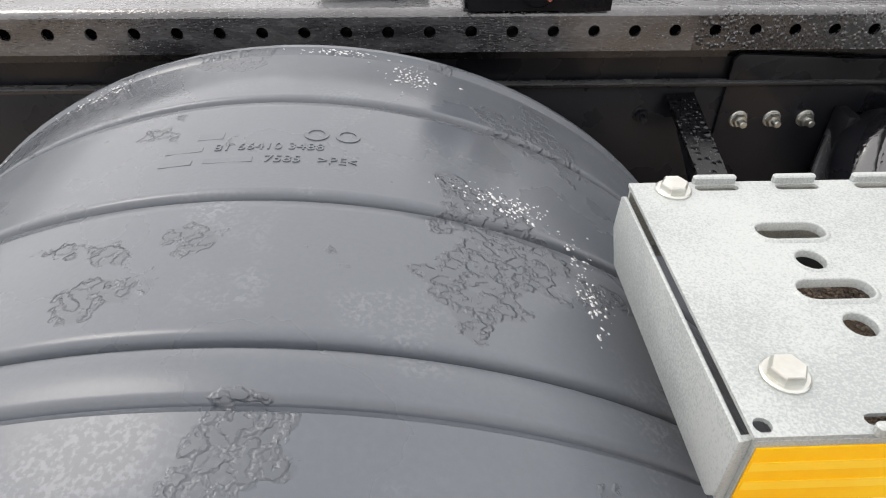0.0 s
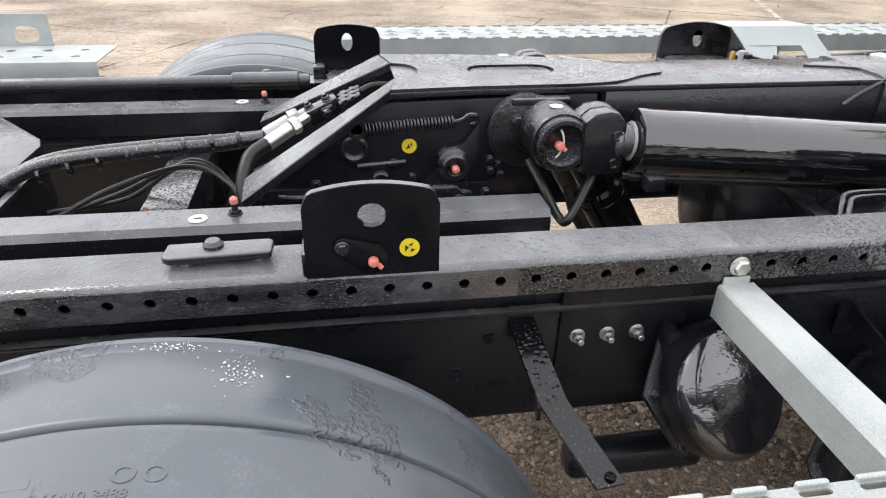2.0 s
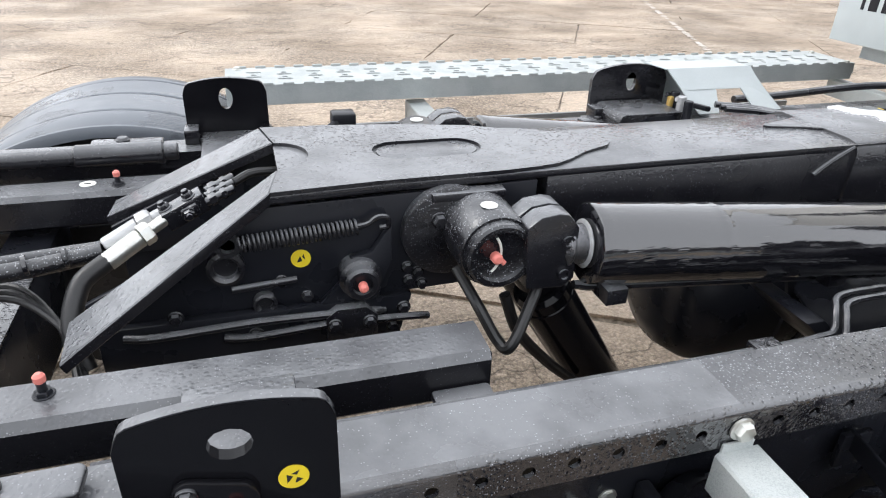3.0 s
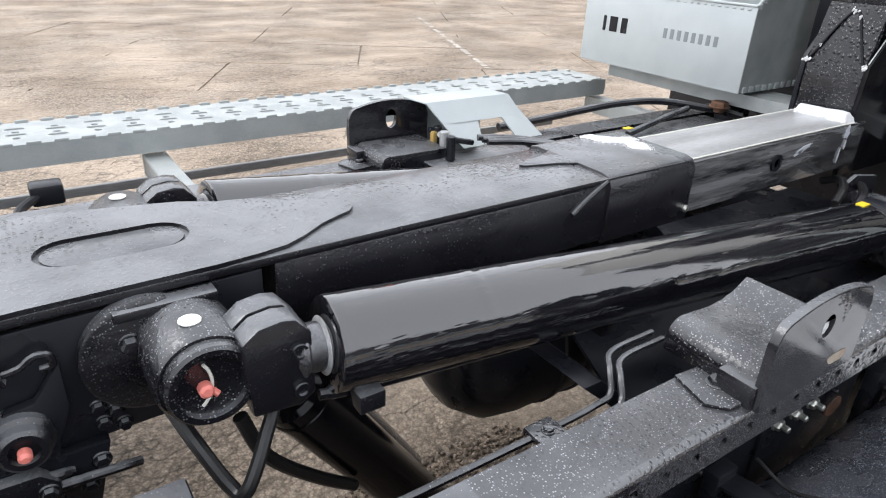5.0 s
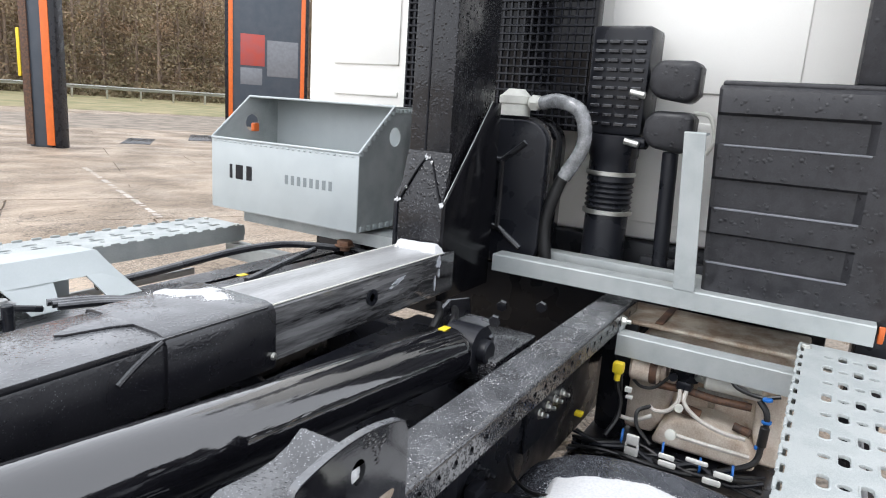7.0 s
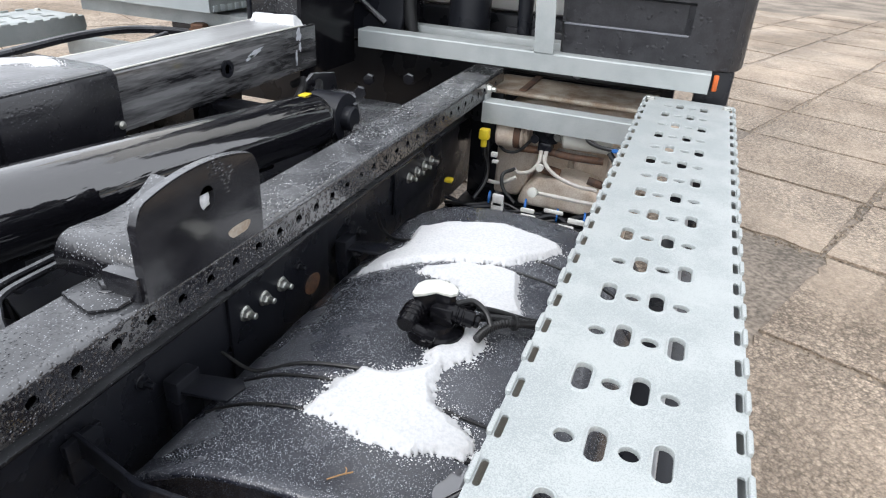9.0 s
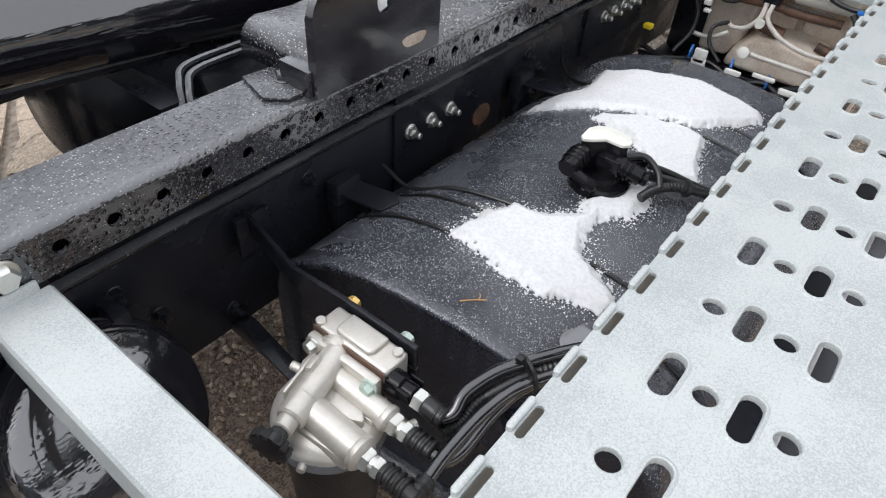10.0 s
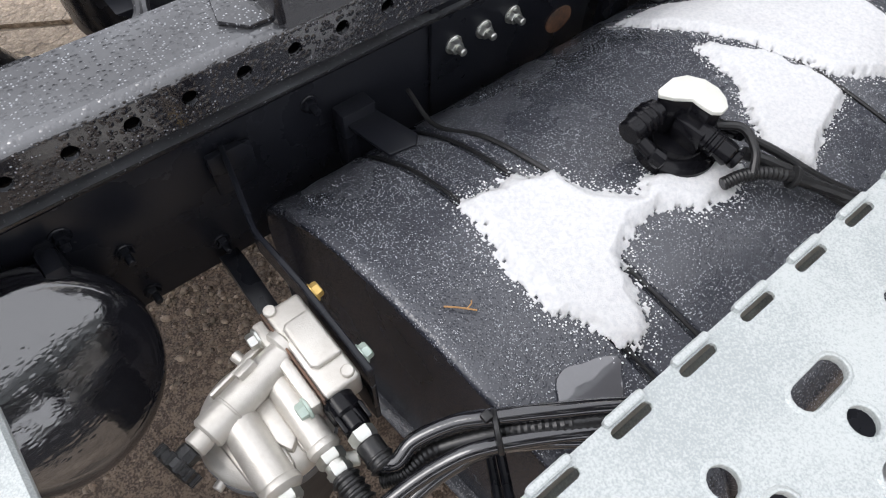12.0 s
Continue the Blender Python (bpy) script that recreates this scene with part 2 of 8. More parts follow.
BAND = material("pale_tape_band", (1.0, 0.67, 0.06), 0.25, second=(1.0, 0.58, 0.02), scale=9, fine=60, amount=0.8, spec=0.3)
WETTAPE = material("wet_grey_tape", (0.16, 0.165, 0.17), 0.15, second=(0.36, 0.37, 0.38), scale=26, amount=0.9, rough2=0.35, coat=0.8)
WHITE = material("white_sticker", (0.75, 0.75, 0.72), 0.5, second=(0.62, 0.62, 0.6), scale=50)
PRINT = material("black_print", (0.02, 0.02, 0.02), 0.5)
SNOW = material("wet_snow", (0.69, 0.69, 0.695), 0.6, second=(0.56, 0.57, 0.59), scale=140, grain=0.9, bump=0.6, bump_scale=600, drops=0.3, drop_scale=520, drop_h=0.0008)
SLUSH = material("half_melted_sleet", (0.56, 0.58, 0.62), 0.2, second=(0.38, 0.40, 0.44), scale=90, grain=0.8)
BRASS = material("yellow_zinc", (0.72, 0.50, 0.16), 0.35, metal=0.5, second=(0.58, 0.38, 0.12), scale=60)
PALE = material("pale_grey_plastic", (0.72, 0.72, 0.66), 0.45, second=(0.6, 0.6, 0.55), scale=40)
LINE = material("worn_line_paint", (0.62, 0.58, 0.53), 0.6, second=(0.5, 0.44, 0.38), scale=8, amount=0.9)
SOIL = material("wet_brown_dirt", (0.075, 0.052, 0.038), 0.3, second=(0.24, 0.18, 0.135), scale=60, amount=1.0, fine=220, grain=0.9, detail=5.0, rough2=0.7, bump=1.0, bump_scale=130, drops=0.6, drop_scale=120, drop_h=0.004)
PEBBLE = material("wet_brown_pebbles", (0.13, 0.095, 0.070), 0.25, second=(0.34, 0.265, 0.20), scale=70, amount=1.0, fine=300, rough2=0.55, bump=0.4, spec=0.5)
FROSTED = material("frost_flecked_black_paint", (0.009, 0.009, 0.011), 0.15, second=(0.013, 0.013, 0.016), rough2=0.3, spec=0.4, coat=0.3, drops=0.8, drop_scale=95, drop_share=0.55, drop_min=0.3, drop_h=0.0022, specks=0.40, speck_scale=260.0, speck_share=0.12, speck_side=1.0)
MUD = material("mud_stained_housing", (0.45, 0.40, 0.33), 0.55, second=(0.22, 0.15, 0.10), scale=14, amount=0.9, rough2=0.75, bump=0.4)
RUST = material("rusty_steel", (0.16, 0.08, 0.045), 0.6, second=(0.05, 0.035, 0.03), scale=25, amount=0.9, bump=0.5)
HOSE = material("white_nylon_hose", (0.6, 0.58, 0.54), 0.4, second=(0.45, 0.38, 0.33), scale=40)
BLUE = material("blue_cable_tie", (0.02, 0.16, 0.55), 0.4)
ORANGE = material("orange_paint", (0.80, 0.17, 0.03), 0.4, second=(0.6, 0.13, 0.03))
NAVY = material("dark_blue_panel", (0.05, 0.065, 0.085), 0.4, second=(0.08, 0.09, 0.11), scale=3)
RED = material("red_panel", (0.45, 0.07, 0.05), 0.5, second=(0.3, 0.09, 0.1), scale=3)
GREY = material("grey_panel", (0.2, 0.21, 0.23), 0.5)
TEAL = material("green_marked_steel", (0.48, 0.58, 0.52), 0.4, metal=0.3, second=(0.40, 0.46, 0.42))
GREEN = material("green_marker", (0.03, 0.35, 0.2), 0.4)


def yard_material(name="wet_concrete_slabs", crack_dark=0.45, pit_dark=0.66):
    """Wet worn concrete: pebbles of two sizes standing out of the paste, streaked stains, fine wandering cracks."""
    m = material(name, (0.60, 0.485, 0.375), 0.46, second=(0.34, 0.27, 0.205), scale=0.8, amount=0.9, fine=26, rough2=0.7,
                 bump=0.5, bump_scale=130, per_object=0.0, detail=10, world_space=True, spec=0.22)
    n, l = m.node_tree.nodes, m.node_tree.links
    p = n["Principled BSDF"]
    colour = p.inputs["Base Color"].links[0].from_socket
    co = n.new("ShaderNodeNewGeometry")

    def times(a, b):
        x = n.new("ShaderNodeMix")
        x.data_type, x.blend_type = "RGBA", "MULTIPLY"
        x.inputs[0].default_value = 1.0
        l.new(a, x.inputs[6])
        l.new(b, x.inputs[7])
        return x.outputs[2]

    def span(src, lo, hi, a, b):
        r = n.new("ShaderNodeMapRange")
        for key, v in (("From Min", lo), ("From Max", hi), ("To Min", a), ("To Max", b)):
            r.inputs[key].default_value = v
        l.new(src, r.inputs["Value"])
        return r.outputs[0]

    patch = n.new("ShaderNodeTexNoise")
    patch.inputs["Scale"].default_value, patch.inputs["Detail"].default_value = 0.9, 5.0
    l.new(co.outputs["Position"], patch.inputs["Vector"])
    bare = span(patch.outputs[0], 0.36, 0.58, 0.3, 1.0)

    def worn(a, b):
        """a times b where the paste is worn off the stones."""
        x = n.new("ShaderNodeMix")
        x.data_type, x.blend_type = "RGBA", "MULTIPLY"
        l.new(bare, x.inputs[0])
        l.new(a, x.inputs[6])
        l.new(b, x.inputs[7])
        return x.outputs[2]

    height = None
    for size, low, gap in ((55.0, 0.72, 0.62), (130.0, 0.66, 0.66)):
        stones = n.new("ShaderNodeTexVoronoi")
        stones.inputs["Scale"].default_value = size
        l.new(co.outputs["Position"], stones.inputs["Vector"])
        sep = n.new("ShaderNodeSeparateColor")
        l.new(stones.outputs["Color"], sep.inputs[0])
        colour = worn(colour, span(sep.outputs[0], 0, 1, low, 1.12))
        colour = worn(colour, span(stones.outputs["Distance"], 0.35, 0.75, 1.06, gap))
        lump = span(stones.outputs["Distance"], 0.1, 0.7, 1.0, 0.0)
        if height is None:
            height = lump
        else:
            add = n.new("ShaderNodeMath")
            add.operation = "MULTIPLY_ADD"
            add.inputs[1].default_value = 0.5
            l.new(lump, add.inputs[0])
            l.new(height, add.inputs[2])
            height = add.outputs[0]
    relief = n.new("ShaderNodeBump")
    relief.inputs["Strength"].default_value, relief.inputs["Distance"].default_value = 0.75, 0.006
    l.new(height, relief.inputs["Height"])
    l.new(p.inputs["Normal"].links[0].from_socket, relief.inputs["Normal"])
    l.new(relief.outputs[0], p.inputs["Normal"])
    # long pale and dark streaks where water ran off
    flat = n.new("ShaderNodeMapping")
    flat.inputs["Scale"].default_value = (0.35, 1.6, 1.0)
    l.new(co.outputs["Position"], flat.inputs["Vector"])
    streak = n.new("ShaderNodeTexNoise")
    streak.inputs["Scale"].default_value, streak.inputs["Detail"].default_value = 1.6, 9.0
    l.new(flat.outputs[0], streak.inputs["Vector"])
    colour = times(colour, span(streak.outputs[0], 0.36, 0.66, 1.05, 0.88))
    pit = n.new("ShaderNodeTexNoise")
    pit.inputs["Scale"].default_value, pit.inputs["Detail"].default_value = 11.0, 5.0
    l.new(flat.outputs[0], pit.inputs["Vector"])
    colour = times(colour, span(pit.outputs[0], 0.58, 0.68, 1.03, pit_dark))
    wob = n.new("ShaderNodeTexNoise")
    wob.inputs["Scale"].default_value, wob.inputs["Detail"].default_value = 3.5, 9.0
    l.new(co.outputs["Position"], wob.inputs["Vector"])
    bend = n.new("ShaderNodeVectorMath")
    bend.operation = "MULTIPLY_ADD"
    bend.inputs[1].default_value = (0.6, 0.6, 0.6)
    l.new(wob.outputs["Color"], bend.inputs[0])
    l.new(flat.outputs[0], bend.inputs[2])
    crack = n.new("ShaderNodeTexVoronoi")
    crack.feature = "DISTANCE_TO_EDGE"
    crack.inputs["Scale"].default_value = 1.25
    l.new(bend.outputs[0], crack.inputs["Vector"])
    colour = times(colour, span(crack.outputs["Distance"], 0.001, 0.013, crack_dark, 1.0))
    l.new(colour, p.inputs["Base Color"])
    return m


def vary_islands(m, low, high):
    """Every loose piece of one mesh takes a shade of its own."""
    n, l = m.node_tree.nodes, m.node_tree.links
    p = n["Principled BSDF"]
    src = p.inputs["Base Color"].links[0].from_socket
    geo, span_, hsv = n.new("ShaderNodeNewGeometry"), n.new("ShaderNodeMapRange"), n.new("ShaderNodeHueSaturation")
    span_.inputs["To Min"].default_value, span_.inputs["To Max"].default_value = low, high
    l.new(geo.outputs["Random Per Island"], span_.inputs["Value"])
    l.new(span_.outputs[0], hsv.inputs["Value"])
    l.new(src, hsv.inputs["Color"])
    l.new(hsv.outputs[0], p.inputs["Base Color"])


vary_islands(PEBBLE, 0.45, 1.5)
CONCRETE = yard_material()
PAVER = yard_material("wet_concrete_pavers", 0.95, 0.88)
JOINT = material("joint_dirt", (0.10, 0.078, 0.055), 0.6, second=(0.33, 0.27, 0.21), scale=1.4, amount=1.0, fine=40, grain=0.5, bump=0.8, bump_scale=90)
GRIT = material("pale_joint_grit", (0.42, 0.345, 0.265), 0.7, second=(0.24, 0.185, 0.135), scale=30, amount=1.0, fine=200)
vary_islands(GRIT, 0.5, 1.4)
GRASS = material("rough_grass", (0.17, 0.17, 0.075), 0.8, second=(0.34, 0.28, 0.16), scale=0.6, fine=6, amount=0.9)
WOOD = material("bare_brown_woods", (0.16, 0.125, 0.095), 0.9, second=(0.25, 0.20, 0.15), scale=0.25, amount=1.0)
BARK = material("pine_bark", (0.22, 0.16, 0.12), 0.85, second=(0.12, 0.09, 0.07), scale=6)
NEEDLE = material("autumn_leaves", (0.19, 0.17, 0.095), 0.8, second=(0.34, 0.22, 0.14), scale=0.35, amount=1.0)
HEDGE = material("brown_undergrowth", (0.13, 0.11, 0.06), 0.85, second=(0.24, 0.18, 0.11), scale=0.8, amount=1.0)


# ---- building helpers ----
MID = 0.617  # the lorry's centre line


def thing(name, label, category, at=(0, 0, 0), group="", kind=""):
    ob = new(name)
    ob.empty_display_size = 0.05
    ob.location = at
    return tagged(ob, label, category, group, kind)


def part(name, bm, mat, parent=None, label="", far=False, smooth=35):
    """Links bm as one mesh under a thing or a part; far mirrors it to the other side of the lorry."""
    if far:
        for v in bm.verts:
            v.co.y = 2 * MID - v.co.y
        bmesh.ops.reverse_faces(bm, faces=bm.faces)
    me = bpy.data.meshes.new(name)
    bm.to_mesh(me)
    bm.free()
    me.materials.append(mat)
    if smooth:
        me.polygons.foreach_set("use_smooth", [True] * len(me.polygons))
        me.set_sharp_from_angle(angle=radians(smooth))
    ob = new(name, me)
    if parent is not None:
        ob.parent = parent
        if parent.type == "EMPTY":
            ob.matrix_parent_inverse = Matrix.Translation(-parent.location)
    if label:
        ob["label"] = label
    return ob


def join(*bms):
    out = bms[0]
    for b in bms[1:]:
        me = bpy.data.meshes.new("tmp")
        b.to_mesh(me)
        b.free()
        out.from_mesh(me)
        bpy.data.meshes.remove(me)
    return out


def soften(bm, r, seg=2, angle=40):
    if r > 0:
        edges = [e for e in bm.edges if len(e.link_faces) == 2 and e.calc_face_angle(0) > radians(angle)]
        bmesh.ops.bevel(bm, geom=edges, offset=r, segments=seg, affect="EDGES", profile=0.5, clamp_overlap=True)
    return bm


def block(x0, x1, y0, y1, z0, z1, r=0.004, seg=2):
    bm = bmesh.new()
    bmesh.ops.create_cube(bm, size=1, matrix=Matrix.LocRotScale(((x0 + x1) / 2, (y0 + y1) / 2, (z0 + z1) / 2), None, (abs(x1 - x0), abs(y1 - y0), abs(z1 - z0))))
    return soften(bm, r, seg)


AXES = {"x": (1, 2, 0), "y": (0, 2, 1), "z": (0, 1, 2)}


def prism(poly, axis, a, b, r=0.0, seg=2):
    """A polygon in the two other axes (xz for y, yz for x, xy for z), drawn out from a to b."""
    bm = bmesh.new()
    u, v, w = AXES[axis]

    def place(p, t):
        c = [0, 0, 0]
        c[u], c[v], c[w] = p[0], p[1], t
        return bm.verts.new(c)
    lo, hi = [place(p, a) for p in poly], [place(p, b) for p in poly]
    bm.faces.new(lo), bm.faces.new(hi[::-1])
    for i in range(len(poly)):
        j = (i + 1) % len(poly)
        bm.faces.new((lo[j], lo[i], hi[i], hi[j]))
    bmesh.ops.recalc_face_normals(bm, faces=bm.faces)
    return soften(bm, r, seg)


def turned(profile, origin=(0, 0, 0), axis=(0, 0, 1), seg=32):
    """A profile of (radius, height) pairs turned round an axis."""
    bm = bmesh.new()
    q = Vector((0, 0, 1)).rotation_difference(Vector(axis).normalized()).to_matrix()
    rings = []
    for r, h in profile:
        if r <= 1e-6:
            rings.append([bm.verts.new(Vector(origin) + q @ Vector((0, 0, h)))])
        else:
            rings.append([bm.verts.new(Vector(origin) + q @ Vector((r * math.cos(t), r * math.sin(t), h))) for t in (2 * math.pi * i / seg for i in range(seg))])
    for a, b in zip(rings, rings[1:]):
        for i in range(seg):
            j = (i + 1) % seg
            if len(a) == 1 and len(b) == 1:
                continue
            if len(a) == 1:
                bm.faces.new((a[0], b[i], b[j]))
            elif len(b) == 1:
                bm.faces.new((a[i], a[j], b[0]))
            else:
                bm.faces.new((a[i], a[j], b[j], b[i]))
    for ring in (rings[0], rings[-1]):
        if len(ring) > 1:
            bm.faces.new(ring)
    bmesh.ops.recalc_face_normals(bm, faces=bm.faces)
    return bm


def rod(p, q, r, seg=24, r2=None, chamfer=0.15):
    """A round bar from p to q with slightly rounded rims."""
    p, q = Vector(p), Vector(q)
    n, r2 = (q - p).length, r if r2 is None else r2
    c, d = min(r * chamfer, n / 3), min(r2 * chamfer, n / 3)
    return turned([(r - c, 0), (r, c), (r2, n - d), (r2 - d, n)], p, q - p, seg)


def glide(points, steps=8):
    """A smooth line through points."""
    p = [Vector(a) for a in points]
    p = [2 * p[0] - p[1], *p, 2 * p[-1] - p[-2]]
    out = []
    for a, b, c, d in zip(p, p[1:], p[2:], p[3:]):
        for i in range(steps):
            t = i / steps
            out.append(0.5 * (2 * b + (c - a) * t + (2 * a - 5 * b + 4 * c - d) * t * t + (3 * b - a - 3 * c + d) * t ** 3))
    return out + [p[-2]]


def pipe(points, r, seg=10, steps=8, rib=0.0, smooth=True):
    """A hose or pipe along points; rib gives it a corrugated skin."""
    line = glide(points, steps) if smooth else [Vector(a) for a in points]
    bm = bmesh.new()
    rings, side = [], Vector((0.3, 0.5, 0.81))
    for i, c in enumerate(line):
        t = (line[min(i + 1, len(line) - 1)] - line[max(i - 1, 0)]).normalized()
        side = (side - t * side.dot(t)).normalized()
        up, rr = t.cross(side), r + (rib if i % 2 else 0)
        rings.append([bm.verts.new(c + rr * (side * math.cos(a) + up * math.sin(a))) for a in (2 * math.pi * k / seg for k in range(seg))])
    for a, b in zip(rings, rings[1:]):
        for k in range(seg):
            bm.faces.new((a[k], a[(k + 1) % seg], b[(k + 1) % seg], b[k]))
    bm.faces.new(rings[0][::-1]), bm.faces.new(rings[-1])
    bmesh.ops.recalc_face_normals(bm, faces=bm.faces)
    return bm


def ring_points(cx, cy, r, n=14):
    return [(cx + r * math.cos(2 * math.pi * i / n), cy + r * math.sin(2 * math.pi * i / n)) for i in range(n)]


def capsule(cx, cy, length, width, n=6):
    r, h = width / 2, (length - width) / 2
    return [(cx + h + r * math.cos(a), cy + r * math.sin(a)) for a in (math.pi * (i / n - 0.5) for i in range(n + 1))] + \
           [(cx - h + r * math.cos(a), cy + r * math.sin(a)) for a in (math.pi * (i / n + 0.5) for i in range(n + 1))]


def pierced(outer, holes, axis, a, b):
    """A plate with real holes: outlines in the two other axes, thickness from a to b."""
    bm = bmesh.new()
    u, v, w = AXES[axis]
    for loop in (outer, *holes):
        vs = []
        for p in loop:
            c = [0, 0, 0]
            c[u], c[v], c[w] = p[0], p[1], a
            vs.append(bm.verts.new(c))
        for i in range(len(vs)):
            bm.edges.new((vs[i], vs[(i + 1) % len(vs)]))
    bmesh.ops.triangle_fill(bm, use_beauty=True, edges=bm.edges[:])
    got = bmesh.ops.extrude_face_region(bm, geom=bm.faces[:])
    for g in got["geom"]:
        if isinstance(g, bmesh.types.BMVert):
            g.co[w] = b
    bmesh.ops.recalc_face_normals(bm, faces=bm.faces)
    return bm


def bolt(at, axis, r=0.012, h=0.010, washer=True, stud=0.0):
    """A hexagon head with washer, and a threaded end where the stud shows."""
    ax = Vector(axis).normalized()
    at = Vector(at)
    bms = []
    if washer:
        bms.append(turned([(r * 1.25, -0.001), (r * 1.25, 0.0015), (r * 1.15, 0.0025), (0, 0.0025)], at, ax, 20))
    head = turned([(r, 0.001), (r, h * 0.75), (r * 0.86, h), (r * 0.4, h * 1.05), (0, h * 1.05)], at, ax, 6)
    bms.append(head)
    if stud:
        bms.append(turned([(r * 0.52, 0), (r * 0.52, h + stud), (r * 0.4, h + stud + 0.002), (0, h + stud + 0.002)], at, ax, 12))
    return join(*bms)


def disc(at, axis, r, t=0.0012, seg=28):
    return turned([(r, 0), (r, t), (0, t)], at, axis, seg)


# ---- ground ----
GRID = radians(-29)
gx, gy = Vector((math.cos(GRID), math.sin(GRID), 0)), Vector((-math.sin(GRID), math.cos(GRID), 0))
bm = bmesh.new()
bmesh.ops.create_grid(bm, x_segments=8, y_segments=8, size=900)
for v in bm.verts:
    v.co.z = -0.03
ground = tagged(part("ground", bm, CONCRETE, smooth=0), "wide wet brown concrete yard reaching the woods", "ground", kind="structure")


def slab_mesh(seed, hx=1.495, hy=0.745, mat=CONCRETE):
    """One cast slab with chipped uneven edges, hx and hy half its sides."""
    rnd = random.Random(seed)
    outline = []
    for (ax, ay), (bx, by) in (((-hx, -hy), (hx, -hy)), ((hx, -hy), (hx, hy)), ((hx, hy), (-hx, hy)), ((-hx, hy), (-hx, -hy))):
        for i in range(13):
            t = i / 13
            chip = 0.03 if rnd.random() < 0.2 else 0.006
            outline.append((ax + (bx - ax) * t - (0 if i == 0 else rnd.uniform(0, chip) * (1 if ax > 0 and ax == bx else -1 if ax == bx else 0)),
                            ay + (by - ay) * t - (0 if i == 0 else rnd.uniform(0, chip) * (1 if ay > 0 and ay == by else -1 if ay == by else 0))))
    bm = prism(outline, "z", -0.03, 0.0)
    me = bpy.data.meshes.new("slab")
    bm.to_mesh(me)
    bm.free()
    me.materials.append(mat)
    return me


yard = tagged(part("pavement", block(-16, 30, -12, 30, -0.029, -0.018, 0), JOINT, smooth=0), "dirt-filled joints between wet concrete slabs", "pavement", kind="structure")
slabs = [slab_mesh(s) for s in range(5)]
rnd = random.Random(7)
for i in range(-5, 9):
    for j in range(-5, 15):
        c = gx * (1.6 + 3.0 * i + (1.5 if j % 2 else 0)) + gy * (1.88 + 0.75 + 1.5 * j)
        if not (-14 < c.x < 22 and -2.4 < c.y < 22):
            continue
        s = new("slab", slabs[rnd.randrange(5)])
        s.parent = yard
        s.matrix_basis = Matrix.Translation(c + Vector((0, 0, rnd.uniform(-0.003, 0.0)))) @ Euler((rnd.uniform(-0.001, 0.001), rnd.uniform(-0.001, 0.001), GRID)).to_matrix().to_4x4()
        if c.y > 2.0 and rnd.random() < 0.25:
            # joint silted up level with the slabs
            s.matrix_basis = s.matrix_basis @ Matrix.Diagonal((1.012, 1.025, 1, 1))
        elif c.y < 2.0:
            s.matrix_basis = s.matrix_basis @ Matrix.Diagonal((0.989, 0.974, 1, 1))


# smaller old pavers beside the lorry on a bed of dirt, with wide open joints full of crumbs and grit
part("paver_bed", block(-14, 22, -11, -0.6, -0.018, 0.003, 0), JOINT, yard, smooth=0)
PAVE = radians(-21.5)
px, py = Vector((math.cos(PAVE), math.sin(PAVE), 0)), Vector((-math.sin(PAVE), math.cos(PAVE), 0))
pavers = [slab_mesh(s + 20, 0.442, 0.482, PAVER) for s in range(6)]
rnd = random.Random(51)
grit = bmesh.new()
for i in range(-16, 22):
    for j in range(-13, 8):
        c = Vector((3.737, -1.373, 0)) + px * (0.92 * (i + 0.5)) + py * (1.0 * (j + 0.5))
        if not (-3.5 < c.x < 14.5 and -8 < c.y < -0.75):
            continue
        s = new("paver", pavers[rnd.randrange(6)])
        s.parent = yard
        s.matrix_basis = Matrix.Translation(c + Vector((0, 0, rnd.uniform(0.010, 0.016)))) @ Euler((rnd.uniform(-0.006, 0.006), rnd.uniform(-0.006, 0.006), PAVE + rnd.uniform(-0.012, 0.012) + (math.pi if rnd.random() < 0.5 else 0))).to_matrix().to_4x4()
        if not (0 < c.x < 9 and c.y > -5):
            continue
        for k in range(210):
            u, v = rnd.uniform(-0.46, 0.46), -0.5 + rnd.gauss(0, 0.018)
            if k % 2 == 0:
                u, v = -0.46 + rnd.gauss(0, 0.018), rnd.uniform(-0.5, 0.5)
            p = c + px * u + py * v
            r, a0 = rnd.uniform(0.003, 0.010), rnd.uniform(0, 6.28)
            ring = [grit.verts.new((p.x + r * rnd.uniform(0.7, 1.3) * math.cos(a0 + a), p.y + r * rnd.uniform(0.7, 1.3) * math.sin(a0 + a), 0.004)) for a in (0, 1.26, 2.51, 3.77, 5.03)]
            tip = grit.verts.new((p.x, p.y, 0.008 + r * 0.7))
            for a, b in zip(ring, ring[1:] + ring[:1]):
                grit.faces.new((a, b, tip))
tagged(part("joint_grit", grit, GRIT, None, smooth=0), "brown grit and crumbs along the slab joints", "grit", kind="stuff")

# added plain dark wall, never in view, closing the yard behind the viewer
wall = part("wall_south", block(-24.0, 26.0, -11.3, -11.0, -0.02, 2.2, 0.01), material("dark_cladding", (0.05, 0.05, 0.055), 0.6, second=(0.07, 0.07, 0.075), scale=2), smooth=0)
tagged(wall, "plain dark grey wall added out of view", "wall", kind="structure")

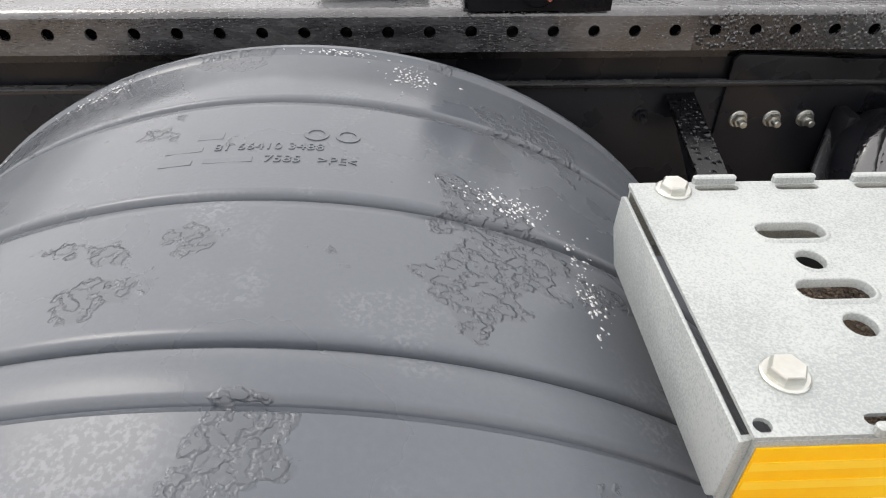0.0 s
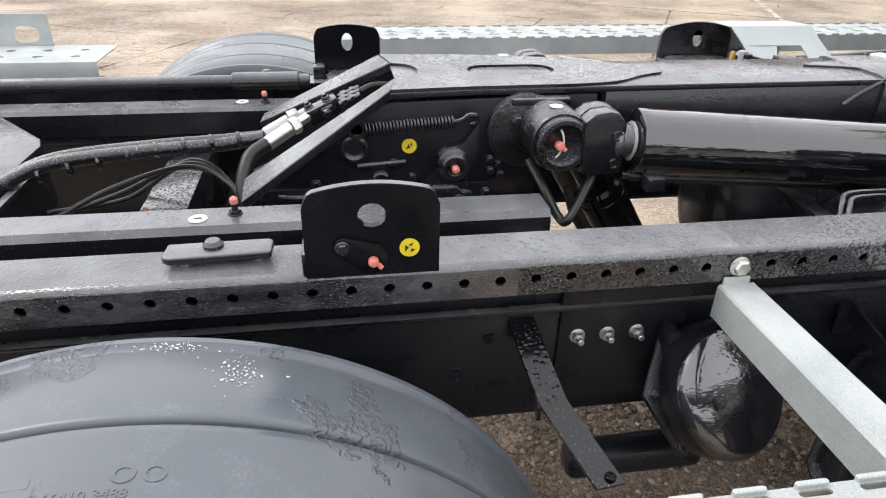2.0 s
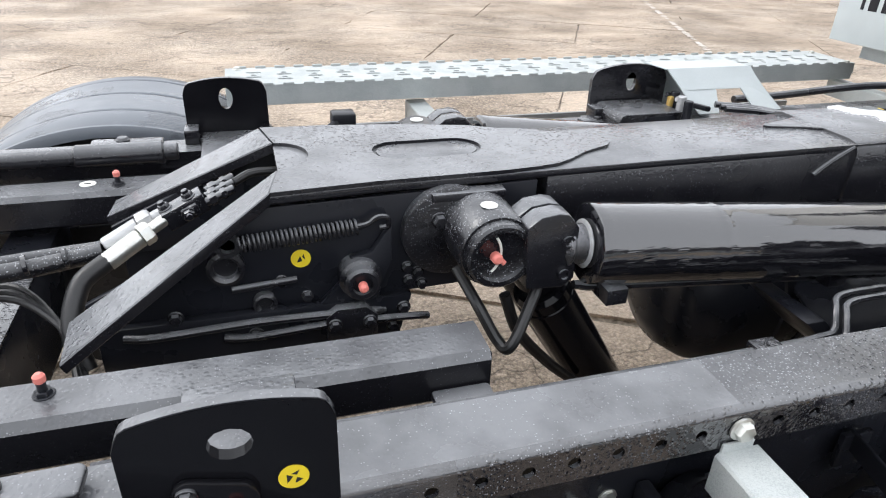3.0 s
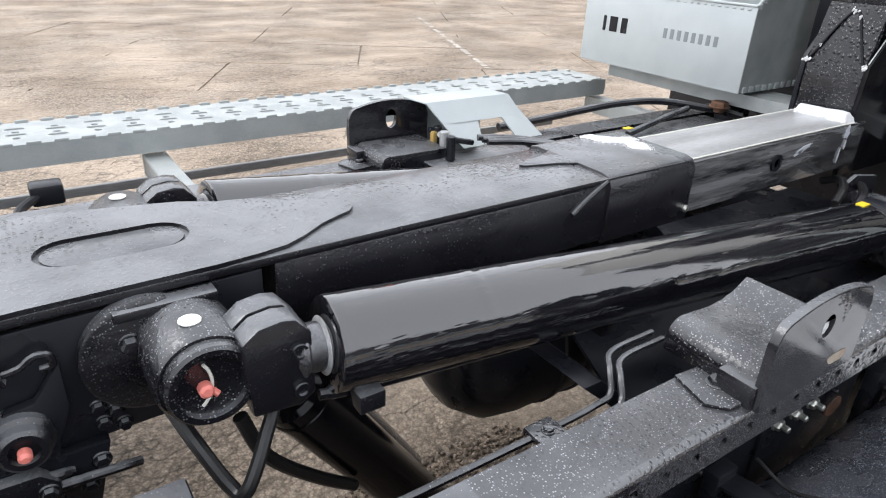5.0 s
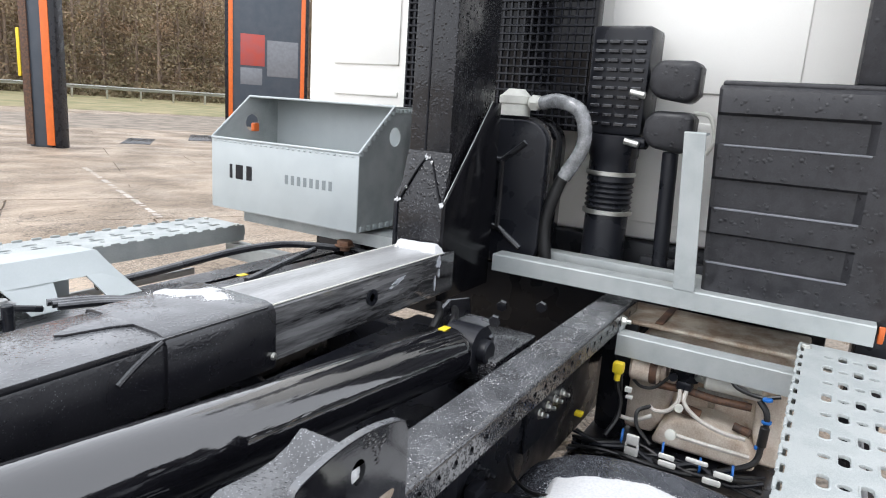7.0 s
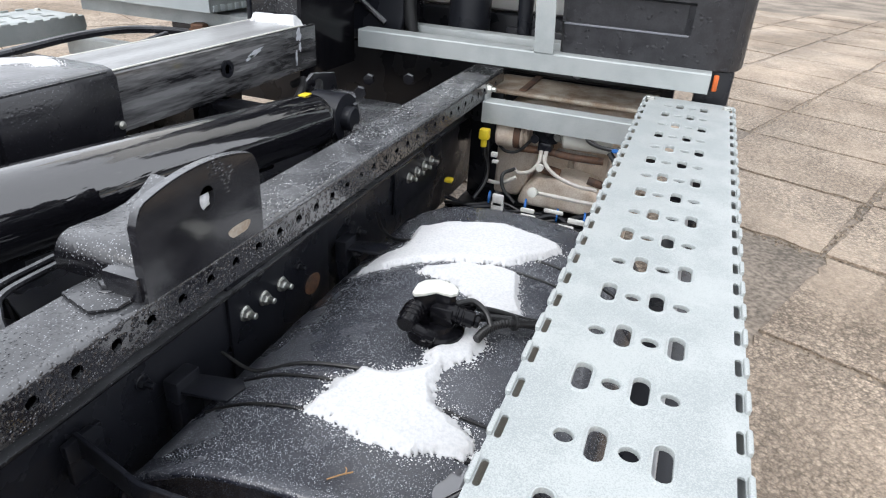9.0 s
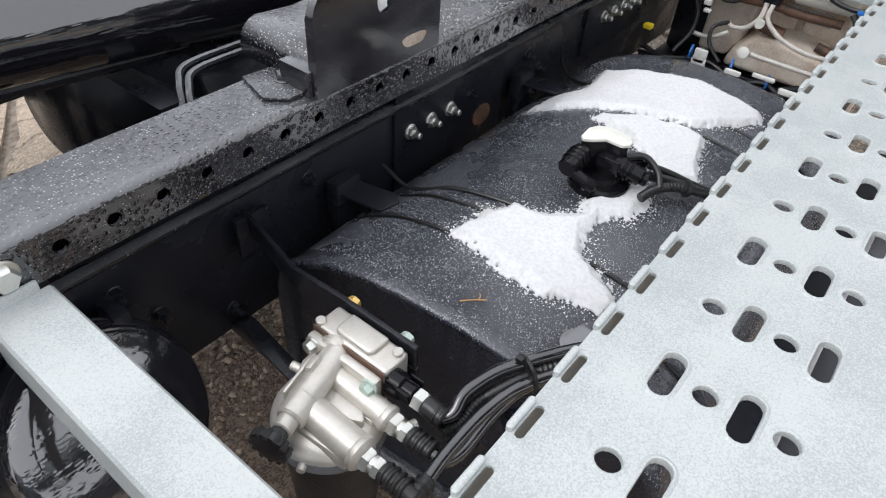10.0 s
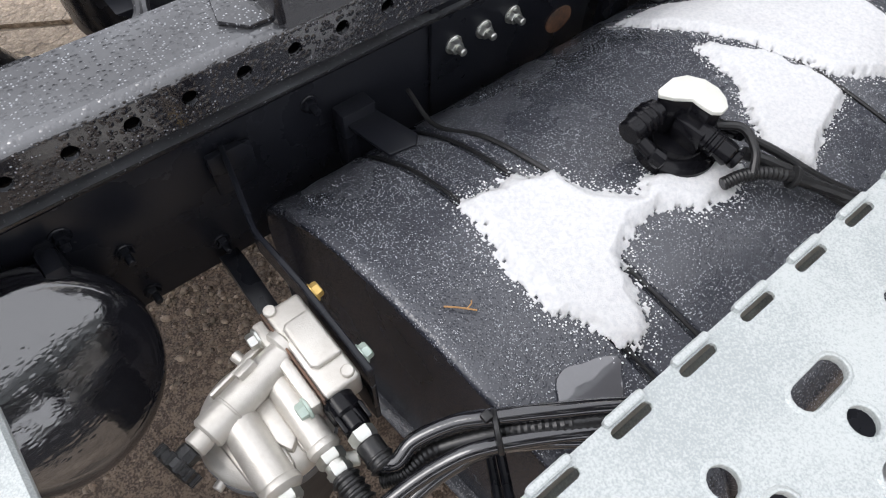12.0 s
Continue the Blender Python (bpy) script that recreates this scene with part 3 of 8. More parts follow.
# ---- far edge of the yard: grass, guard rail, woods, portals ----
bm = bmesh.new()
for k, (r0, r1, h) in enumerate(((40, 78, 0.25),)):
    n = 60
    a0, a1 = radians(-35), radians(100)
    rings = [[bm.verts.new((r * math.cos(a), r * math.sin(a), z)) for a in (a0 + (a1 - a0) * i / n for i in range(n + 1))] for r, z in ((r0, -0.02), (r0 + 1.5, 0.08), (r1, 0.5), (400, 0.6))]
    for p, q in zip(rings, rings[1:]):
        for i in range(n):
            bm.faces.new((p[i], p[i + 1], q[i + 1], q[i]))
bmesh.ops.recalc_face_normals(bm, faces=bm.faces)
tagged(part("grass_verge", bm, GRASS), "rough green and straw-coloured grass verge", "grass", kind="stuff")
rail = thing("guard_rail", "grey steel guard rail on short posts beyond the grass", "guard rail", (30, 46, 0))
a0, a1, R = radians(38), radians(85), 56.0
bm = bmesh.new()
prof = ((0.0, 0.62), (-0.06, 0.68), (0.0, 0.74), (-0.06, 0.82), (0.0, 0.9))
cols = [[bm.verts.new(((R + d) * math.cos(a), (R + d) * math.sin(a), z + 0.3)) for d, z in prof] for a in (a0 + (a1 - a0) * i / 40 for i in range(41))]
for p, q in zip(cols, cols[1:]):
    for i in range(4):
        bm.faces.new((p[i], q[i], q[i + 1], p[i + 1]))
bmesh.ops.solidify(bm, geom=bm.faces[:], thickness=0.02)
part("rail_beam", bm, ZINC, rail)
for i in range(0, 41, 2):
    a = a0 + (a1 - a0) * i / 40
    x, y = (R + 0.1) * math.cos(a), (R + 0.1) * math.sin(a)
    part("post", block(x - 0.06, x + 0.06, y - 0.06, y + 0.06, 0.1, 1.15, 0.01), ZINC, rail)


def tree_mesh(seed, height):
    """A pine or bare broadleaf: tapered trunk, limbs and a ragged crown of many small leaf clumps."""
    rnd = random.Random(seed)
    trunk = pipe([(0, 0, -0.3), (rnd.uniform(-0.2, 0.2), rnd.uniform(-0.2, 0.2), height * 0.5), (rnd.uniform(-0.5, 0.5), rnd.uniform(-0.5, 0.5), height)], 0.14, 7, 4)
    for v in trunk.verts:
        v.co.xy *= 1.15 - 0.8 * max(0, v.co.z) / height
    crown = bmesh.new()
    limbs = []
    for k in range(26):
        z = height * rnd.uniform(0.05, 0.98)
        a, reach = rnd.uniform(0, 6.28), rnd.uniform(0.9, 3.2) * (1.1 - 0.6 * z / height)
        tip = Vector((math.cos(a) * reach, math.sin(a) * reach, z + rnd.uniform(-0.2, 0.7)))
        limbs.append(pipe([(0, 0, z - 0.3), tip * 0.5 + Vector((0, 0, z * 0.5)), tip], 0.03, 5, 2))
        for c in range(52):
            o = tip + Vector((rnd.gauss(0, 0.5), rnd.gauss(0, 0.5), rnd.gauss(0, 0.38)))
            s = rnd.uniform(0.05, 0.13)
            n = Vector((rnd.gauss(0, 1), rnd.gauss(0, 1), rnd.gauss(0, 1))).normalized()
            u = n.orthogonal().normalized()
            w = n.cross(u)
            crown.faces.new([crown.verts.new(o + s * (u * x + w * y) + n * s * b) for x, y, b in ((-1, -0.3, 0), (0, -0.7, 0.3), (1, 0.1, 0), (0.2, 0.8, -0.2))])
    return join(trunk, *limbs), crown


tree_kinds = []
for s in range(6):
    wood, leaf = tree_mesh(s + 3, (9.0, 11.0, 12.5)[s % 3])
    t = thing("tree", "tall roadside tree with thin trunk and brown-green ragged crown", "tree", (0, 0, 0), "trees behind the guard rail")
    part("trunk", wood, BARK, t, smooth=60)
    part("crown", leaf, NEEDLE, t, smooth=0)
    tree_kinds.append(t)
rnd = random.Random(21)
spots = []
for i in range(225):
    a = radians(rnd.uniform(28, 92))
    r = rnd.uniform(62, 88)
    spots.append((r * math.cos(a), r * math.sin(a)))
for i in range(68):
    a = radians(rnd.uniform(-30, -2))
    r = rnd.uniform(47, 60)
    spots.append((r * math.cos(a), r * math.sin(a)))
for i, (x, y) in enumerate(spots):
    m = Matrix.Translation((x, y, 0.3)) @ Euler((0, 0, rnd.uniform(0, 6.28))).to_matrix().to_4x4()
    if i < 6:
        tree_kinds[i].matrix_basis = m
    else:
        c = copy_thing(tree_kinds[i % 6], m)


# undergrowth at the foot of the trees
rnd = random.Random(71)
hedge = bmesh.new()
for a0_, a1_, r0_, count in ((28, 92, 61.0, 9000), (-31, -1, 46.0, 7000)):
    for k in range(count):
        a, r = radians(rnd.uniform(a0_, a1_)), r0_ + abs(rnd.gauss(0, 1.6))
        top_ = 1.5 + 1.2 * noise.noise((a * 40, 0.0, 2.0)) + 0.5 * noise.noise((a * 160, 0.0, 5.0))
        o = Vector((r * math.cos(a), r * math.sin(a), 0.1 + max(0.4, top_) * rnd.random() ** 0.8))
        sz = rnd.uniform(0.08, 0.2)
        nrm = Vector((rnd.gauss(0, 1), rnd.gauss(0, 1), rnd.gauss(0, 0.6))).normalized()
        u = nrm.orthogonal().normalized()
        w = nrm.cross(u)
        hedge.faces.new([hedge.verts.new(o + sz * (u * x + w * y)) for x, y in ((-1, -0.4), (0.1, -0.8), (1, 0.2), (0, 0.9))])
tagged(part("undergrowth", hedge, HEDGE, None, smooth=0), "brown thicket at the foot of the trees", "undergrowth", kind="stuff")

# bare woods behind, trunk beside trunk, so dense that no sky shows between
rnd = random.Random(73)
far_woods = bmesh.new()
for a0_, a1_, r0_, count in ((20, 100, 90.0, 1500), (-36, 2, 66.0, 700)):
    for k in range(count):
        a, r = radians(rnd.uniform(a0_, a1_)), r0_ + rnd.uniform(0, 16)
        x, y, w, h = r * math.cos(a), r * math.sin(a), rnd.uniform(0.08, 0.24), rnd.uniform(11, 17)
        side_ = Vector((-math.sin(a), math.cos(a), 0)) * w
        deep_ = Vector((math.cos(a), math.sin(a), 0)) * w
        lean = Vector((rnd.gauss(0, 0.4), rnd.gauss(0, 0.4), h))
        foot = [far_woods.verts.new(Vector((x, y, 0.2)) + o) for o in (-side_, -deep_, side_)]
        head = [far_woods.verts.new(Vector((x, y, 0.2)) + lean + o * 0.4) for o in (-side_, -deep_, side_)]
        for i in range(3):
            far_woods.faces.new((foot[i], foot[(i + 1) % 3], head[(i + 1) % 3], head[i]))
    for k in range(count * 8):
        a, r = radians(rnd.uniform(a0_, a1_)), r0_ + rnd.uniform(6, 22)
        o = Vector((r * math.cos(a), r * math.sin(a), 0.3 + 13.5 * rnd.random()))
        sz = rnd.uniform(0.35, 0.9)
        u = Vector((-math.sin(a), math.cos(a), rnd.uniform(-0.5, 0.5)))
        w = Vector((rnd.uniform(-0.3, 0.3), rnd.uniform(-0.3, 0.3), 1.0))
        far_woods.faces.new([far_woods.verts.new(o + sz * (u * x + w * y)) for x, y in ((-1, -0.5), (0.2, -1.1), (1, 0.3), (-0.1, 1.2))])
tagged(part("far_woods", far_woods, WOOD, None, smooth=0), "dense bare brown woods behind the roadside trees", "woods", kind="stuff")


def portal(at, turn, width, height, label, panels):
    """A wide upright panel of a drive-through portal, edged with orange strips."""
    p = thing("portal_panel", label, "portal panel", at, "portals across the yard")
    m = Matrix.Translation(at) @ Euler((0, 0, turn)).to_matrix().to_4x4()

    def put(name, bm, mat, lab=""):
        bm.transform(m)
        return part(name, bm, mat, p, lab)
    put("panel", block(-width / 2, width / 2, -0.12, 0.12, 0.0, height, 0.02), NAVY)
    for s in (-1, 1):
        if s < 0 and width < 1:
            put("edge_strip", block(-width / 2 - 0.05, -width / 2 + 0.12, -0.16, -0.122, 0.05, height, 0.01), RUST, "dull rusty edge strip")
            put("edge_strip", block(-width / 2 - 0.14, -width / 2 - 0.07, -0.16, -0.122, 1.5, 2.5, 0.01), YELLOW, "yellow edge strip")
            continue
        put("edge_strip", block(s * width / 2 - 0.09, s * width / 2 + 0.09, -0.16, -0.122, 0.05, height, 0.01), ORANGE, "bright orange edge strip")
        put("edge_post", block(s * (width / 2 + 0.16) - 0.07, s * (width / 2 + 0.16) + 0.07, -0.15, 0.15, 0, height, 0.01), DARK)
    for x0, x1, z0, z1, mat in panels:
        put("picture_field", block(x0, x1, -0.135, -0.121, z0, z1, 0.003), mat)
    return p


portal((8.6, 14.6, 0), radians(-62), 0.5, 5.0, "dark blue portal panel with orange edge strips", [])
portal((21.8, 21.3, 0), radians(-44), 3.0, 7.0, "broad dark blue portal panel with coloured fields and orange strips",
       [(-1.1, -0.1, 2.6, 3.9, RED), (0.0, 1.3, 2.2, 3.7, GREY), (-1.1, -0.2, 1.8, 2.5, GREY)])

# drain covers and a worn painted line on the yard
for x, y, w, d in ((7.4, 17.0, 1.2, 1.7), (11.6, 15.6, 0.7, 2.0), (14.3, 16.4, 0.7, 2.6)):
    cover = thing("drain_cover", "dark steel drain cover let into the yard", "drain cover", (x, y, 0), "drain covers")
    m = Matrix.Translation((x, y, 0)) @ Euler((0, 0, radians(-40))).to_matrix().to_4x4()
    bm = block(-w / 2, w / 2, -d / 2, d / 2, 0.0, 0.006, 0.002)
    bm.transform(m)
    part("frame", bm, DARK, cover)
    for i in range(int(w / 0.1)):
        bm = block(-w / 2 + 0.03 + 0.1 * i, -w / 2 + 0.08 + 0.1 * i, -d / 2 + 0.04, d / 2 - 0.04, 0.006, 0.014, 0.002)
        bm.transform(m)
        part("bar", bm, DARK, cover)
rnd = random.Random(41)
bm = bmesh.new()
a, b = Vector((7.3, 11.0, 0.004)), Vector((5.3, 6.1, 0.004))
side = (b - a).cross(Vector((0, 0, 1))).normalized()
for i in range(70):
    if rnd.random() < 0.45:
        continue
    p = a.lerp(b, i / 70)
    q = a.lerp(b, (i + rnd.uniform(0.6, 1.0)) / 70)
    w0, w1 = rnd.uniform(0.02, 0.05), rnd.uniform(0.02, 0.05)
    bm.faces.new([bm.verts.new(v) for v in (p - side * w0, p + side * w1, q + side * w0, q - side * w1)])
bmesh.ops.recalc_face_normals(bm, faces=bm.faces)
tagged(part("painted_line", bm, LINE, None, smooth=0), "worn broken white line painted on the concrete", "road marking", kind="structure")


# ---- lorry: frame rails ----
chassis = thing("lorry_chassis", "wet black painted steel lorry chassis frame", "lorry chassis", (0.5, MID, 0.5))
HOLES = [(0.06 * n, 0.88) for n in range(-26, 44)]
for far in (False, True):
    fold = [(0.012, 0.912), (0.105, 0.912), (0.105, 0.800), (0.099, 0.800), (0.099, 0.906), (0.012, 0.906)]
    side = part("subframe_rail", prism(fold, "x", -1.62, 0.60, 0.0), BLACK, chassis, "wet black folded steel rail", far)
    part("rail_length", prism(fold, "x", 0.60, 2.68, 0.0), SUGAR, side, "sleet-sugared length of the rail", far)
    for xa, xb, mat in ((-1.62, 0.21, FLANGE), (0.21, 2.68, RAIL)):
        face = pierced([(xa, 0.850), (xb, 0.850), (xb, 0.902), (xa, 0.902)], [ring_points(x, z, 0.0088, 14) for x, z in HOLES if xa < x < xb], "y", 0.0, 0.006)
        part("flange", face, mat, side, "", far)
    # added strip behind the bolt holes so that they show dark
    part("inner_flange", block(-1.62, 2.68, 0.020, 0.024, 0.851, 0.901, 0), PLATE, side, "", far)
    bend = [(0.012, 0.912), (0.008, 0.9112), (0.0035, 0.9085), (0.001, 0.9055), (0.0, 0.902), (0.006, 0.902), (0.008, 0.905), (0.012, 0.906)]
    part("bend", prism(bend, "x", -1.62, 0.21), FLANGE, side, "", far)
    part("bend", prism(bend, "x", 0.21, 2.68), RAIL, side, "", far)
    part("spacer_web", block(-1.62, 2.68, 0.100, 0.106, 0.74, 0.86, 0), DARK, chassis, "", far)
    part("chassis_rail", prism([(0.092, 0.50), (0.092, 0.757), (0.095, 0.762), (0.16, 0.762), (0.16, 0.752), (0.102, 0.752), (0.102, 0.51), (0.16, 0.51), (0.16, 0.50)], "x", -1.62, 2.72, 0.0015), DARK, chassis, "", far)
    # added strip whose grey top draws the rail's lit upper edge
    part("rail_lip", block(-1.62, 2.72, 0.0755, 0.097, 0.755, 0.7645, 0.004), BLACK, chassis, "", far)
    # joint plates with their bolts
    for x0, x1, z0, xs, zb in ((0.325, 0.655, 0.53, (0.362, 0.422, 0.482), 0.695), (1.27, 1.62, 0.55, (1.312, 1.372, 1.432), 0.696), (1.98, 2.33, 0.62, (2.07, 2.125, 2.18, 2.235), 0.705)):
        part("joint_plate", prism([(x0, z0), (x1, z0), (x1, 0.795), (x0 + 0.01, 0.81), (x0, 0.80)], "y", 0.084, 0.0915, 0.002), DARK, chassis, "", far)
        for x in xs:
            part("bolt", bolt((x, 0.0835, zb - 0.002), (0, -1, 0), 0.0125, 0.012, True, 0.012), ZINC, chassis, "zinc-plated bolt and nut", far)
    for x, z in ((0.19, 0.70), (0.13, 0.62), (0.60, 0.66), (0.72, 0.70), (0.769, 0.623), (0.771, 0.524), (0.886, 0.545), (0.953, 0.699), (1.064, 0.711), (1.50, 0.70), (1.72, 0.71), (1.78, 0.66), (-0.25, 0.70), (-0.4, 0.7)):
        part("bolt", bolt((x, 0.0915, z), (0, -1, 0), 0.011, 0.010, True, 0.012), DARK, chassis, "", far)
for x0, x1, z0, z1 in ((-0.505, -0.405, 0.60, 0.80), (1.60, 1.70, 0.55, 0.72), (2.35, 2.45, 0.55, 0.72)):
    part("cross_member", block(x0, x1, 0.16, 2 * MID - 0.16, z0, z1, 0.01), DARK, chassis)
part("cross_cover", block(-0.505, -0.405, 0.42, 0.80, 0.80, 0.806, 0.002), RAIL, chassis)
part("rust_patch", prism([(-0.50, 0.421), (-0.455, 0.421), (-0.46, 0.47), (-0.475, 0.485), (-0.49, 0.51), (-0.50, 0.515)], "z", 0.8062, 0.8068, 0.0), RUST, chassis, "rusty corner of the cross member")
# brown oval laid on the plate in place of a cut opening
part("oval_plug", prism([(1.547 + 0.030 * math.cos(a), 0.634 + 0.024 * math.sin(a)) for a in (2 * math.pi * i / 28 for i in range(28))], "y", 0.0815, 0.0842, 0.0008), RUST, chassis, "flat brown oval drawn for an opening in the joint plate")
# broad folded cover over the rear cross tube
part("rear_cover", prism([(-1.6, 0.31), (-0.75, 0.31), (-0.742, 0.68), (-0.76, 0.73), (-0.93, 0.93), (-1.6, 0.93)], "z", 0.74, 0.900, 0.010), BLACK, chassis, "wet black folded steel cover")
part("cover_strip", block(-0.741, -0.722, 0.33, 0.62, 0.866, 0.876, 0.003), BLACK, chassis)
# fender strut and round air tank on the near rail
strip = bmesh.new()
line = [Vector(p) for p in ((0.228, 0.084, 0.74), (0.240, 0.0, 0.70), (0.254, -0.06, 0.662), (0.285, -0.13, 0.630), (0.312, -0.20, 0.605))]
vs = [(strip.verts.new(p + Vector((-0.004, 0, 0))), strip.verts.new(p + Vector((0.045, 0.004, 0.002)))) for p in line]
for a, b in zip(vs, vs[1:]):
    strip.faces.new((a[0], a[1], b[1], b[0]))
bmesh.ops.recalc_face_normals(strip, faces=strip.faces)
bmesh.ops.solidify(strip, geom=strip.faces[:], thickness=0.008)
bmesh.ops.recalc_face_normals(strip, faces=strip.faces)
part("strut", strip, FROSTED, chassis, "wet black sloping strut", smooth=25)
part("strut_web", prism([(0.072, 0.735), (0.0, 0.692), (-0.06, 0.654), (-0.06, 0.625), (0.0, 0.655), (0.072, 0.69)], "x", 0.247, 0.254, 0.001), DARK, chassis)
part("strut_bolt", bolt((0.335, -0.185, 0.612), (0.1, 0.3, 1), 0.008, 0.006, True), DARK, chassis)
part("lower_tube", block(0.36, 0.66, 0.02, 0.09, 0.36, 0.43, 0.02, 3), DARK, chassis)
# air can standing obliquely off the rail: domed front, barrel, tapered back and a bolted flange
air = thing("air_tank", "glossy black domed air can bolted obliquely to the chassis rail", "air tank", (0.60, 0.04, 0.50))
AXIS = Vector((0.319, -0.760, 0.566)).normalized()
NOSE = Vector((0.639, -0.050, 0.644))
part("dome", turned([(0.0, 0.0135), (0.03, 0.0128), (0.06, 0.0105), (0.085, 0.0065), (0.100, 0.0028), (0.109, -0.001)], NOSE, AXIS, 72), AIR, air, "wet domed front that mirrors the sky")
part("rim", turned([(0.1085, -0.001), (0.1165, -0.0045), (0.125, -0.011), (0.1305, -0.020), (0.1325, -0.030)], NOSE, AXIS, 72), AIR, air)
part("barrel", turned([(0.1325, -0.0302), (0.133, -0.036), (0.133, -0.068), (0.128, -0.080), (0.110, -0.096), (0.088, -0.104), (0.082, -0.125), (0.0, -0.125)], NOSE, AXIS, 64), DARK, air)
side_ = AXIS.cross(Vector((0, 0, 1))).normalized()
up_ = side_.cross(AXIS)
rim_pts = [(0.142 * math.cos(radians(60 * k + 12)), 0.142 * math.sin(radians(60 * k + 12))) for k in range(6)]
bm = prism(rim_pts, "z", -0.006, 0.006, 0.003)
bm.transform(Matrix.Translation(NOSE - AXIS * 0.108) @ Matrix((side_, up_, AXIS)).transposed().to_4x4())
part("flange_plate", bm, BLACK, air, "six-sided bolted flange")
for k in range(6):
    q = radians(60 * k + 12)
    p = NOSE - AXIS * 0.102 + (side_ * math.cos(q) + up_ * math.sin(q)) * 0.121
    part("flange_bolt", bolt(p, AXIS, 0.011, 0.012, True, 0.010), BLACK, air)
for x in (0.535, 0.70):
    part("clamp_arm", block(x - 0.012, x + 0.012, 0.03, 0.080, 0.53, 0.72, 0.006), DARK, air)

# galvanised arms that carry the catwalks
for far in (False, True):
    lab = "flat galvanised steel arm bolted to the black rail"
    arm = thing("support_arm", lab, "support arm", (0.6, 2 * MID + 0.25 if far else -0.25, 0.80), "catwalk arms")
    body = prism([(0.567, 0.782), (0.567, 0.842), (0.570, 0.846), (0.634, 0.846), (0.637, 0.842), (0.637, 0.836), (0.573, 0.836), (0.573, 0.782)], "y", -0.50, -0.004, 0.0)
    part("arm", body, GALV, arm, "", far)
    part("lug", block(0.575, 0.625, -0.006, -0.001, 0.835, 0.860, 0.002), GALV, arm, "", far)
    part("bolt", bolt((0.60, -0.002, 0.88), (0, -1, 0), 0.0145, 0.013), ZINC, arm, "zinc-plated hexagon bolt", far)
    arm = thing("support_arm", "galvanised steel angle arm near the cab", "support arm", (2.46, 2 * MID + 0.25 if far else -0.25, 0.78), "catwalk arms")
    part("arm", prism([(2.44, 0.785), (2.44, 0.849), (2.443, 0.852), (2.50, 0.852), (2.50, 0.846), (2.446, 0.846), (2.446, 0.785)], "y", -0.50, -0.004), GALV, arm, "", far)
    part("lug", block(2.46, 2.52, -0.007, -0.001, 0.84, 0.868, 0.002), GALV, arm, "", far)
    part("bolt", bolt((2.494, -0.002, 0.88), (0, -1, 0), 0.0145, 0.013, True, 0.012), ZINC, arm, "zinc-plated hexagon bolt", far)


